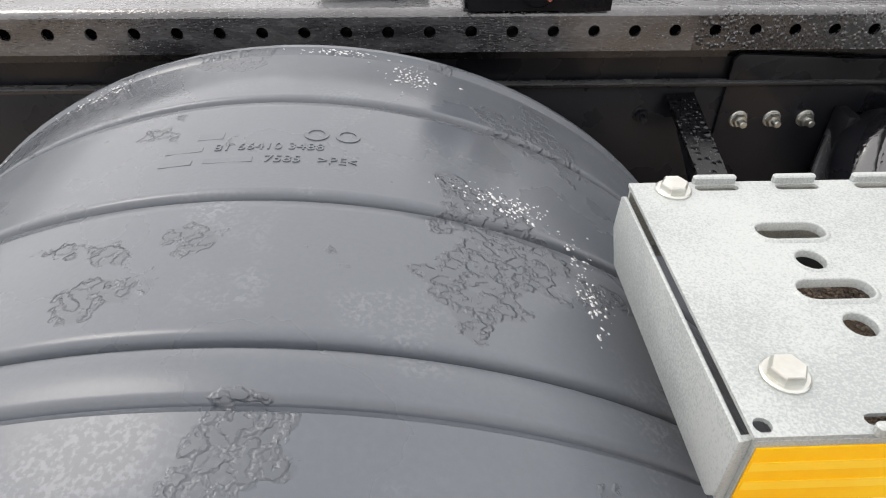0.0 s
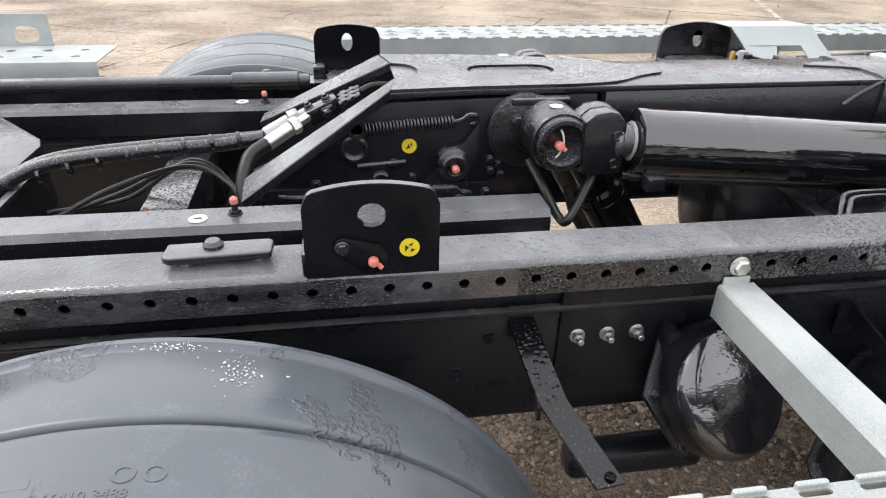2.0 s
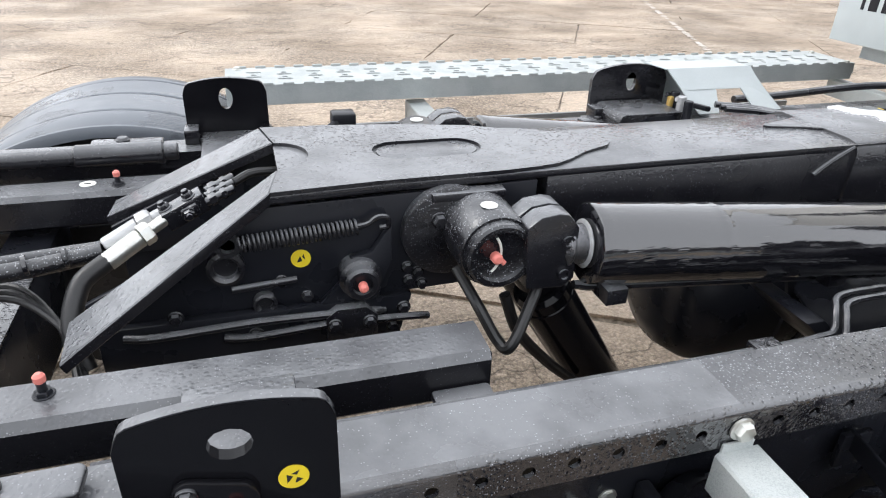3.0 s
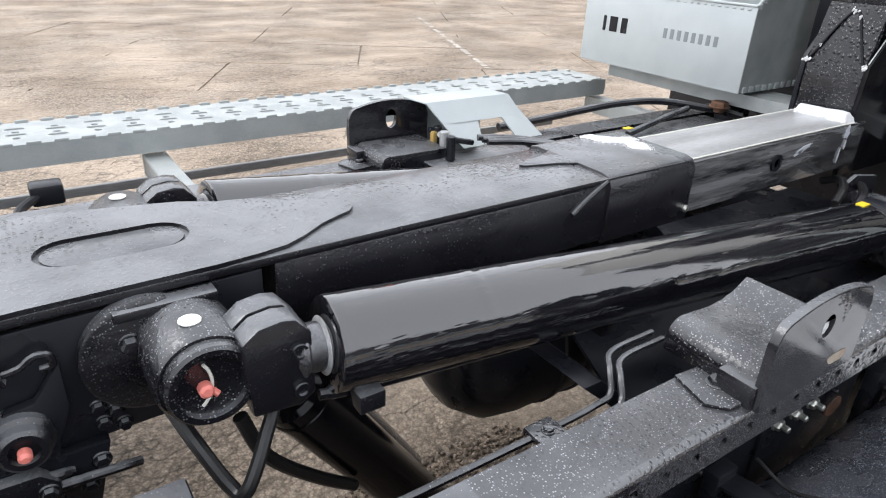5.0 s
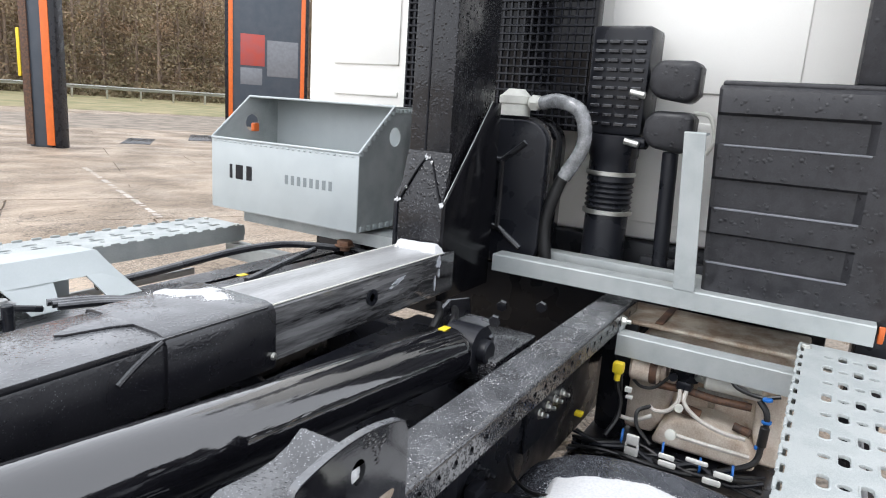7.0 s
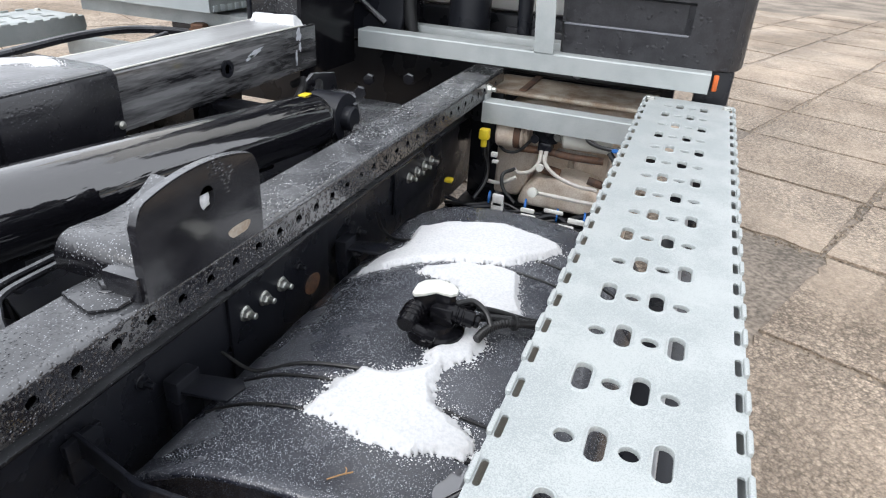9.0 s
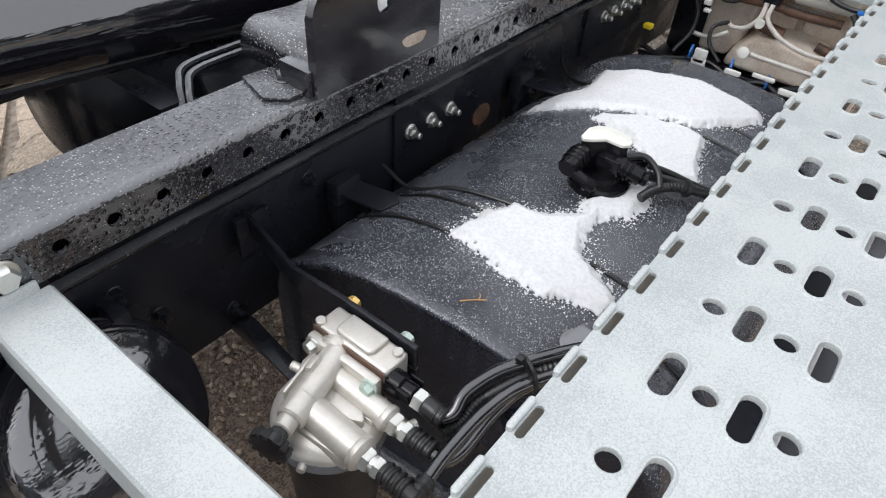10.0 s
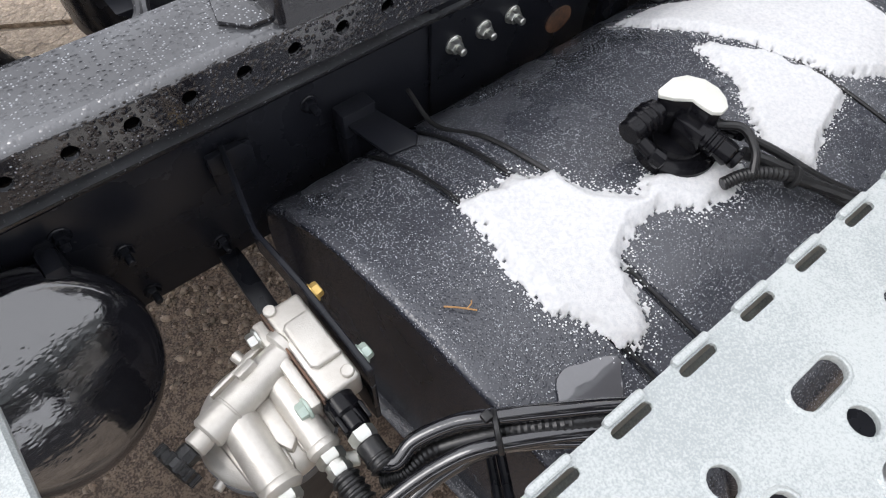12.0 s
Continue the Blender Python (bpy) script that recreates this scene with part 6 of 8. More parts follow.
# a narrow lip round the sunken end wall
for dx, k in ((0.9532, 0.010), (0.957, 0.013), (0.975, 0.015)):
    ring = [bm.verts.new((dx, -0.28 + (y + 0.28) * (1 - k / 0.33), 0.48 + (z - 0.48) * (1 - k / 0.236))) for y, z in prof]
    last = rings[0] if dx < 0.955 else inner
    for i in range(len(prof)):
        j = (i + 1) % len(prof)
        bm.faces.new((last[i], last[j], ring[j], ring[i]))
    inner = ring
bm.faces.new(inner), bm.faces.new(rings[-1])
bmesh.ops.recalc_face_normals(bm, faces=bm.faces)
part("shell", skew(bm), TANK, tank, smooth=38)


def tank_z(x, y):
    """The height of the tank's crown at y."""
    pts = sorted(prof[3:13])
    for (a, za), (b, zb) in zip(pts, pts[1:]):
        if a <= y <= b:
            return za + (zb - za) * (y - a) / (b - a)
    return 0.68


for g in GROOVES:
    line = [(g, y, tank_z(g, y) - 0.0045) for y in (0.015, -0.02, -0.07, -0.13, -0.20, -0.30, -0.40, -0.50, -0.57)]
    part("strap_edge", skew(pipe(line, 0.0028, 8, 4)), RUBBER, tank, "black strap edge in its groove")
for x in (1.09, 1.64):
    part("strap_bracket", join(block(x, x + 0.055, 0.050, 0.079, 0.55, 0.70, 0.004), prism([(x + 0.005, 0.06), (x + 0.055, 0.06), (x + 0.074, -0.02), (x + 0.06, -0.035), (x + 0.02, -0.028)], "z", 0.676, 0.682, 0.002)), DARK, tank, "black strap bracket on the rail")
    part("bolt", bolt((x + 0.04, 0.05, 0.655), (0, -1, 0), 0.010, 0.010, True, 0.006), DARK, tank)
part("thin_cable", pipe([(1.20, 0.05, 0.69), (1.195, -0.02, tank_z(0, -0.02) + 0.006), (1.215, -0.10, tank_z(0, -0.10) + 0.004), (1.228, -0.19, tank_z(0, -0.19) + 0.004), (1.236, -0.25, tank_z(0, -0.25) + 0.003)], 0.0035, 8), RUBBER, tank, "thin black cable")
part("thin_cable", pipe([(1.84, 0.07, 0.69), (1.79, 0.03, 0.675), (1.74, -0.03, tank_z(0, -0.03) + 0.006), (1.72, -0.09, tank_z(0, -0.09) + 0.003)], 0.0045, 8), RUBBER, tank, "thin black cable")
# level sender in the tank's top: flange, box with a pale lid, two ribbed plugs and their cables
part("sender_base", turned([(0.052, -0.003), (0.052, 0.010), (0.048, 0.014), (0.036, 0.016), (0.034, 0.026), (0, 0.026)], (1.385, -0.272, 0.716), (0, 0, 1), 36), PLATE, tank)
lid = [(1.361, -0.238), (1.368, -0.231), (1.398, -0.228), (1.416, -0.236), (1.427, -0.254), (1.428, -0.274), (1.421, -0.291), (1.410, -0.302), (1.397, -0.304), (1.388, -0.296), (1.387, -0.280), (1.388, -0.268), (1.372, -0.254)]
part("sender_body", join(prism([(1.392 + (x - 1.392) * 0.94, -0.266 + (y + 0.266) * 0.94) for x, y in lid], "z", 0.738, 0.792, 0.002), block(1.372, 1.412, -0.305, -0.262, 0.738, 0.774, 0.004)), PLATE, tank)
part("sender_lid", prism(lid, "z", 0.792, 0.798, 0.0015), PALE, tank, "pale grey sender lid")
a, b = Vector((1.366, -0.240, 0.772)), Vector((1.312, -0.243, 0.766))
d = (b - a).normalized()
part("plug", join(rod(a, b, 0.0165, 22), *[rod(a + d * s, a + d * (s + 0.006), 0.0195, 12) for s in (0.010, 0.021, 0.032)], rod(b - d * 0.012 + Vector((0, 0, -0.006)), b + Vector((0.018, -0.036, -0.022)), 0.0095, 14), rod(b + Vector((0.014, -0.028, -0.018)), b + Vector((0.022, -0.044, -0.026)), 0.0112, 10)), PLATE, tank, "black ribbed cable plug")
a, b = Vector((1.386, -0.288, 0.764)), Vector((1.396, -0.338, 0.752))
d = (b - a).normalized()
part("plug", join(rod(a, b, 0.0155, 22), rod(b, b + d * 0.010, 0.012, 18), *[rod(a + d * s, a + d * (s + 0.005), 0.0175, 12) for s in (0.018, 0.028)]), PLATE, tank, "black ribbed cable plug")
part("plug", join(rod((1.415, -0.296, 0.762), (1.438, -0.325, 0.752), 0.0085, 16), bolt((1.430, -0.315, 0.756), (0.6, -0.75, -0.2), 0.011, 0.012, False)), PLATE, tank)
part("cable", pipe([(1.405, -0.300, 0.770), (1.424, -0.325, 0.772), (1.420, -0.352, 0.758), (1.404, -0.368, 0.742)], 0.0055, 10), RUBBER, tank)
part("cable", pipe([(1.372, -0.352, 0.731), (1.400, -0.362, 0.738), (1.432, -0.384, 0.737), (1.470, -0.425, 0.724), (1.53, -0.50, 0.70)], 0.0075, 10, steps=14, rib=0.0012), RUBBER, tank, "corrugated black cable sleeve")
part("cable", pipe([(1.420, -0.340, 0.745), (1.440, -0.368, 0.738), (1.468, -0.410, 0.724), (1.505, -0.48, 0.70)], 0.008, 10), RUBBER, tank)
part("cable", pipe([(1.440, -0.330, 0.750), (1.462, -0.362, 0.738), (1.494, -0.42, 0.715), (1.545, -0.49, 0.69)], 0.006, 10), RUBBER, tank)
part("cable_tie", turned([(0.013, 0), (0.0145, 0.001), (0.0145, 0.005), (0.013, 0.006)], (1.447, -0.397, 0.733), (0.6, -0.75, -0.25), 16), RUBBER, tank)


def snow(name, outline, seed, top, label, step=0.0023, deep=0.012, soft=0.020):
    """A patch of wet snow: a grainy crust that thins out and crumbles into loose grains at its ragged outline."""
    rnd = random.Random(seed)
    xs_, ys_ = [p[0] for p in outline], [p[1] for p in outline]
    x0, y0 = min(xs_) - 0.035, min(ys_) - 0.035
    nx, ny = int((max(xs_) + 0.035 - x0) / step), int((max(ys_) + 0.035 - y0) / step)
    X, Y = np.meshgrid(x0 + step * np.arange(nx + 1), y0 + step * np.arange(ny + 1), indexing="ij")
    far, inside = np.full(X.shape, 9.0), np.zeros(X.shape, bool)
    for (ax, ay), (bx, by) in zip(outline, outline[1:] + outline[:1]):
        ex, ey = bx - ax, by - ay
        t = np.clip(((X - ax) * ex + (Y - ay) * ey) / (ex * ex + ey * ey), 0, 1)
        far = np.minimum(far, np.hypot(X - ax - t * ex, Y - ay - t * ey))
        if ay != by:
            inside ^= ((ay > Y) != (by > Y)) & (X < ax + (Y - ay) * ex / ey)
    F = np.where(inside, far, -far) / soft
    bm = bmesh.new()
    grid = {}
    for i in range(nx + 1):
        for j in range(ny + 1):
            f, x, y = F[i, j], X[i, j], Y[i, j]
            if f < -1.6:
                continue
            f += 0.42 * noise.noise((x * 28, y * 28, seed)) + 0.34 * noise.noise((x * 80, y * 80, seed)) + 0.30 * noise.noise((x * 230, y * 230, seed)) + 0.12
            if f > 0 and (f > 0.5 or rnd.random() < 0.80 + 0.4 * f):
                full = min(1.0, max(0.0, F[i, j] + 0.42 * noise.noise((x * 28, y * 28, seed)) + 0.20 * noise.noise((x * 80, y * 80, seed)) + 0.02))
                full = full * full * (3 - 2 * full)
                h = 0.0007 + deep * full * (0.85 + 0.35 * noise.noise((x * 14, y * 14, seed + 3.0))) + 0.0003 * rnd.uniform(-1, 1) + 0.0005 * full * noise.noise((x * 160, y * 160, 3.0))
                jig = 0.33 * step
                grid[i, j] = bm.verts.new((x + rnd.uniform(-jig, jig), y + rnd.uniform(-jig, jig), top(x, y) + h))
            elif -1.3 < f and rnd.random() < 0.20 * (1.3 + f) ** 2:
                # loose grains beyond the edge
                s, z = rnd.uniform(0.0005, 0.0015), top(x, y)
                ox, oy = x + rnd.uniform(-step, step), y + rnd.uniform(-step, step)
                ring = [bm.verts.new((ox + s * math.cos(a + i), oy + s * math.sin(a + i), z)) for a in (0, 1.26, 2.51, 3.77, 5.03)]
                tip = bm.verts.new((ox, oy, z + s * 0.9))
                for a, b in zip(ring, ring[1:] + ring[:1]):
                    bm.faces.new((a, b, tip))
    crust = []
    for (i, j), v in list(grid.items()):
        q = [grid.get(k) for k in ((i, j), (i + 1, j), (i + 1, j + 1), (i, j + 1))]
        if all(q):
            crust.append(bm.faces.new(q))
    edge = {}
    for f in crust:
        for e in f.edges:
            if len(e.link_faces) == 1:
                edge[e] = True
    low = {}
    for e in edge:
        for v in e.verts:
            if v not in low:
                low[v] = bm.verts.new((v.co.x, v.co.y, top(v.co.x, v.co.y) - 0.002))
    for e in edge:
        a, b = e.verts
        bm.faces.new((a, b, low[b], low[a]))
    loose = [v for v in bm.verts if not v.link_faces]
    bmesh.ops.delete(bm, geom=loose, context="VERTS")
    bmesh.ops.recalc_face_normals(bm, faces=bm.faces)
    return tagged(part(name, bm, SNOW, None, smooth=80), label, "snow")


TZ = lambda x, y: tank_z(x, y) + 0.0005
snow("snow_patch", [(1.11, -0.165), (1.175, -0.172), (1.235, -0.200), (1.245, -0.240), (1.295, -0.295), (1.325, -0.272), (1.38, -0.285), (1.445, -0.330), (1.41, -0.366), (1.35, -0.360), (1.305, -0.326), (1.26, -0.326), (1.215, -0.345), (1.19, -0.400), (1.155, -0.435), (1.13, -0.412), (1.10, -0.350), (1.09, -0.280), (1.105, -0.220)], 1, TZ, "white wet snow patch on the black fuel tank")
snow("snow_patch", [(1.565, -0.012), (1.64, -0.028), (1.685, -0.075), (1.80, -0.062), (1.83, -0.133), (1.87, -0.25), (1.86, -0.395), (1.825, -0.418), (1.74, -0.360), (1.685, -0.322), (1.655, -0.235), (1.615, -0.150), (1.57, -0.075)], 2, TZ, "broad white wet snow patch on the black fuel tank", soft=0.015)
snow("snow_patch", [(1.598, -0.160), (1.645, -0.240), (1.672, -0.320), (1.66, -0.352), (1.59, -0.375), (1.52, -0.400), (1.485, -0.360), (1.505, -0.305), (1.55, -0.245), (1.565, -0.190), (1.572, -0.155)], 6, TZ, "white wet snow patch beside the tank's level sender", soft=0.015)
snow("snow_patch", [(1.345, 0.70), (1.36, 0.64), (1.40, 0.615), (1.385, 0.58), (1.42, 0.55), (1.445, 0.585), (1.43, 0.61), (1.465, 0.615), (1.45, 0.645), (1.40, 0.66), (1.375, 0.70)], 3, lambda x, y: 1.0725, "small patch of wet snow on the arm", 0.0022, 0.006, 0.012)
snow("snow_patch", [(2.158, 0.496), (2.150, 0.53), (2.165, 0.56), (2.155, 0.60), (2.148, 0.625), (2.160, 0.648), (2.192, 0.655), (2.192, 0.492)], 4, lambda x, y: 1.0602, "crumbly strip of wet snow at the mast's foot", 0.0020, 0.024, 0.012)

# sleet grains strewn over the rail's top towards the cab
rnd = random.Random(31)
grains = bmesh.new()
for k in range(3600):
    x, y = 0.9 + 1.75 * rnd.random() ** 0.7, rnd.uniform(0.006, 0.103)
    if noise.noise((x * 9, y * 30, 5.0)) + rnd.uniform(-0.35, 0.35) < -0.05:
        continue
    r, a0 = rnd.uniform(0.0004, 0.0012), rnd.uniform(0, 6.28)
    ring = [grains.verts.new((x + r * math.cos(a0 + a), y + r * math.sin(a0 + a), 0.912)) for a in (0, 1.57, 3.14, 4.71)]
    tip = grains.verts.new((x, y, 0.912 + r * 0.9))
    for a, b in zip(ring, ring[1:] + ring[:1]):
        grains.faces.new((a, b, tip))
tagged(part("sleet", grains, SNOW, None, smooth=60), "white sleet grains strewn over the black rail", "sleet", kind="stuff")
# grains of sleet frozen on the tank's crown, thick near the snow and thin on the bare plastic
rnd = random.Random(37)
frost = bmesh.new()
for k in range(22000):
    x, y = rnd.uniform(0.985, 1.93), rnd.uniform(-0.46, 0.0)
    if noise.noise((x * 11, y * 11, 8.0)) + (0.25 if y > -0.26 else -0.12) + (0.15 if x < 1.12 else 0) + rnd.uniform(-0.45, 0.45) < 0.12:
        continue
    if min(abs(x - 0.012 + 0.082 * (y + 0.2) - g) for g in GROOVES) < 0.012:
        continue
    r, a0, z = rnd.uniform(0.0003, 0.0009) * (1.6 if k % 23 == 0 else 1), rnd.uniform(0, 6.28), tank_z(x, y) - 0.0003
    ring = [frost.verts.new((x + r * rnd.uniform(0.7, 1.4) * math.cos(a0 + a), y + r * math.sin(a0 + a), z)) for a in (0, 1.57, 3.14, 4.71)]
    tip = frost.verts.new((x, y, z + 0.0003 + r * 0.7))
    for a, b in zip(ring, ring[1:] + ring[:1]):
        frost.faces.new((a, b, tip))
tagged(part("frost_grains", frost, SLUSH, None, smooth=60), "half-melted grey sleet grains on the black fuel tank", "sleet", kind="stuff")

# ---- fuel filter ----
filt = thing("fuel_filter", "cast aluminium fuel filter head over a black bowl", "fuel filter", (0.80, -0.245, 0.48))


def fpart(name, bm, mat, label="", parent=None):
    return part(name, bm, mat, parent or filt, label, smooth=40)


def band(points, low, high, thick, r=0.0015):
    """A flat bar standing on edge along a line seen from above."""
    p = [Vector(q) for q in points]
    sides = [[], []]
    for i, c in enumerate(p):
        t = (p[min(i + 1, len(p) - 1)] - p[max(i - 1, 0)]).normalized()
        n = Vector((-t.y, t.x)) * thick / 2
        sides[0].append((c.x + n.x, c.y + n.y)), sides[1].append((c.x - n.x, c.y - n.y))
    return prism(sides[0] + sides[1][::-1], "z", low, high, r, 1)


C = (0.797, -0.236, 0)
fpart("bowl", turned([(0, 0.47), (0.044, 0.472), (0.057, 0.485), (0.060, 0.59), (0.060, 0.622), (0.063, 0.625), (0.063, 0.640)], C, (0, 0, 1), 44), RUBBER, "black filter bowl")
fpart("head", turned([(0.066, 0.638), (0.071, 0.641), (0.0715, 0.664), (0.068, 0.670), (0.058, 0.676), (0.030, 0.682), (0, 0.684)], C, (0, 0, 1), 52), ALU)
fpart("label_band", turned([(0.0725, 0.643), (0.0725, 0.659), (0.0712, 0.659), (0.0712, 0.643)], C, (0, 0, 1), 52), GREY, "grey printed band")
# pump barrel lying across the head, with a raised rib, a flat key and the black hand wheel
a, b = Vector((0.742, -0.229, 0.700)), Vector((0.852, -0.199, 0.700))
d = (b - a).normalized()
fpart("barrel", join(rod(a, b, 0.0185, 30), rod(a - d * 0.016, a + d * 0.006, 0.0125, 20), rod(a + d * 0.030, a + d * 0.034, 0.0195, 28)), ALU)
fpart("barrel_web", prism([(0.750, -0.226), (0.845, -0.200), (0.845, -0.165), (0.815, -0.168), (0.765, -0.195)], "z", 0.668, 0.692, 0.007), ALU)
fpart("rib", prism([(0.765, -0.196), (0.835, -0.178), (0.834, -0.174), (0.764, -0.192)], "z", 0.684, 0.699, 0.001), ALU)
key = block(-0.011, 0.011, -0.0055, 0.0055, 0.0, 0.009, 0.0015)
key.transform(Matrix.Translation((0.806, -0.2035, 0.715)) @ Euler((radians(-20), 0, radians(15))).to_matrix().to_4x4())
fpart("bleed_key", key, ALU)
w = a - d * 0.016
wheel_part = fpart("hand_wheel", join(rod(w, w - d * 0.016, 0.0115, 8), turned([(0.014, 0), (0.0235, 0.001), (0.0235, 0.010), (0.017, 0.013), (0, 0.013)], w - d * 0.014, -d, 22)), RUBBER, "black ribbed hand wheel")
for k in range(12):
    o = 0.0225 * (Vector((0, 0, 1)) * math.sin(k * math.pi / 6) + Vector((-d.y, d.x, 0)) * math.cos(k * math.pi / 6))
    part("knurl", rod(w - d * 0.013 + o, w - d * 0.026 + o, 0.0035, 6), RUBBER, wheel_part)
# two port tubes with flat cheeks running towards the catwalk
fpart("port_tube", join(rod((0.773, -0.222, 0.688), (0.773, -0.312, 0.682), 0.0205, 30), prism([(0.746, -0.232), (0.800, -0.226), (0.796, -0.302), (0.752, -0.306)], "z", 0.658, 0.684, 0.006)), ALU)
fpart("port_tube", join(rod((0.826, -0.205, 0.690), (0.826, -0.306, 0.684), 0.0160, 28), prism([(0.806, -0.215), (0.846, -0.205), (0.842, -0.292), (0.808, -0.296)], "z", 0.662, 0.685, 0.005)), ALU)
fpart("web", prism([(0.792, -0.225), (0.812, -0.222), (0.812, -0.280), (0.800, -0.290), (0.790, -0.270)], "z", 0.662, 0.690, 0.004), ALU)
for x, y, z, r in ((0.773, -0.310, 0.682, 0.0225), (0.826, -0.304, 0.684, 0.0175)):
    fpart("collar", turned([(r - 0.0015, -0.004), (r, -0.002), (r, 0.004), (r - 0.004, 0.008), (r - 0.008, 0.010)], (x, y, z), (0, -1, -0.06), 30), ALU)
# block bolted on through a gasket, with a raised pad and bosses
fpart("mount_block", join(block(0.851, 0.894, -0.278, -0.156, 0.678, 0.720, 0.005, 3), prism([(0.862, -0.184), (0.892, -0.184), (0.892, -0.248), (0.862, -0.248), (0.857, -0.242), (0.857, -0.190)], "z", 0.7185, 0.7265, 0.004, 3), rod((0.884, -0.268, 0.700), (0.884, -0.268, 0.7255), 0.007, 14), rod((0.858, -0.1605, 0.700), (0.858, -0.1605, 0.7245), 0.007, 14)), ALU)
fpart("block_flange", join(block(0.834, 0.848, -0.276, -0.158, 0.674, 0.714, 0.004), rod((0.842, -0.196, 0.700), (0.856, -0.193, 0.700), 0.0225, 26)), ALU)
fpart("gasket", block(0.8484, 0.8508, -0.2785, -0.1555, 0.675, 0.7190, 0.0005), RUST, "rust-brown gasket edge")
for y, cap, lab in ((-0.170, ZINC, ""), (-0.268, TEAL, "bolt head marked with pale green paint")):
    fpart("bolt", bolt((0.834, y, 0.704), (-1, 0, 0), 0.0095, 0.011), cap, lab)
for y, cap, lab in ((-0.166, BRASS, "yellow-passivated bolt head"), (-0.259, TEAL, "bolt head marked with pale green paint")):
    fpart("bolt", bolt((0.907, y, 0.716), (1, 0, 0.25), 0.0095, 0.010), cap, lab)
fpart("stub", rod((0.814, -0.186, 0.676), (0.806, -0.158, 0.680), 0.0065, 14), ALU)
fpart("stub", rod((0.739, -0.256, 0.655), (0.722, -0.264, 0.655), 0.0055, 12), ALU)
for x, y, z in ((0.773, -0.318, 0.681), (0.826, -0.312, 0.683)):
    fpart("union_nut", join(bolt((x, y, z), (0, -1, -0.05), 0.0155, 0.012, False), rod((x, y - 0.010, z), (x, y - 0.030, z - 0.001), 0.0115, 18), bolt((x, y - 0.017, z), (0, -1, 0), 0.0135, 0.010, False)), ZINC, "bright union nut")
    fpart("hose_end", join(rod((x, y - 0.026, z), (x, y - 0.062, z - 0.002), 0.0130, 18), *[rod((x, y - s, z), (x, y - s - 0.005, z), 0.0152, 12) for s in (0.030, 0.039, 0.048, 0.057)]), RUBBER, "black ribbed hose end")
fpart("plug_socket", join(rod((0.862, -0.276, 0.698), (0.862, -0.300, 0.699), 0.0175, 22), *[block(0.848 + 0.009 * k, 0.852 + 0.009 * k, -0.316, -0.296, 0.704, 0.712, 0.001) for k in range(4)], rod((0.862, -0.298, 0.699), (0.862, -0.318, 0.700), 0.0140, 18)), PLATE, "black finned plug socket")
fpart("union_nut", bolt((0.861, -0.318, 0.700), (0, -1, 0), 0.0145, 0.014, False), ZINC, "bright union nut")
fpart("hose_end", join(rod((0.861, -0.331, 0.700), (0.861, -0.362, 0.697), 0.0135, 18), *[rod((0.861, -0.350 - s, 0.698), (0.861, -0.354 - s, 0.698), 0.0150, 12) for s in (0.0, 0.008)]), RUBBER, "black hose end")
fpart("drain_plug", rod((0.835, -0.322, 0.668), (0.850, -0.330, 0.668), 0.008, 12), PALE)
# flat stay from the chassis to the filter, and the strut below it
part("stay", join(band([(0.930, 0.079), (0.925, 0.055), (0.912, 0.0), (0.897, -0.065), (0.899, -0.10), (0.9015, -0.16), (0.9015, -0.285)], 0.690, 0.729, 0.007), block(0.905, 0.965, 0.068, 0.079, 0.655, 0.725, 0.002)), DARK, filt, "black flat steel stay")
part("stay_plate", block(0.898, 0.905, -0.286, -0.16, 0.60, 0.689, 0.002), DARK, filt)
part("stay_strut", prism([(0.088, 0.520), (0.060, 0.528), (0.0, 0.505), (-0.09, 0.478), (-0.09, 0.470), (0.0, 0.497), (0.088, 0.500)], "x", 0.872, 0.902, 0.001), DARK, filt, "black flat strut")
hoses2 = thing("fuel_hoses", "bundled black fuel hoses tied with a cable tie", "hoses", (0.9, -0.42, 0.68))
part("hose", pipe([(0.861, -0.358, 0.697), (0.872, -0.366, 0.704), (0.895, -0.364, 0.716), (0.933, -0.378, 0.729), (0.9645, -0.400, 0.738), (1.012, -0.432, 0.742), (1.073, -0.472, 0.738), (1.13, -0.52, 0.73)], 0.0085, 14), GLOSS, hoses2)
part("hose", pipe([(0.852, -0.366, 0.682), (0.872, -0.376, 0.690), (0.905, -0.380, 0.705), (0.956, -0.409, 0.727), (1.00, -0.438, 0.734), (1.05, -0.472, 0.734), (1.11, -0.52, 0.725)], 0.0072, 12, steps=16, rib=0.0012), RUBBER, hoses2, "corrugated black cable sleeve")
part("hose", pipe([(0.826, -0.370, 0.680), (0.829, -0.388, 0.678), (0.850, -0.398, 0.685), (0.90, -0.402, 0.705), (0.952, -0.419, 0.724), (1.02, -0.468, 0.726), (1.08, -0.52, 0.72)], 0.0080, 12), GLOSS, hoses2)
part("hose", pipe([(0.773, -0.378, 0.678), (0.773, -0.389, 0.676), (0.784, -0.390, 0.677), (0.832, -0.388, 0.690), (0.897, -0.396, 0.711), (0.950, -0.418, 0.7285), (1.045, -0.477, 0.730), (1.10, -0.52, 0.72)], 0.0085, 14), GLOSS, hoses2)
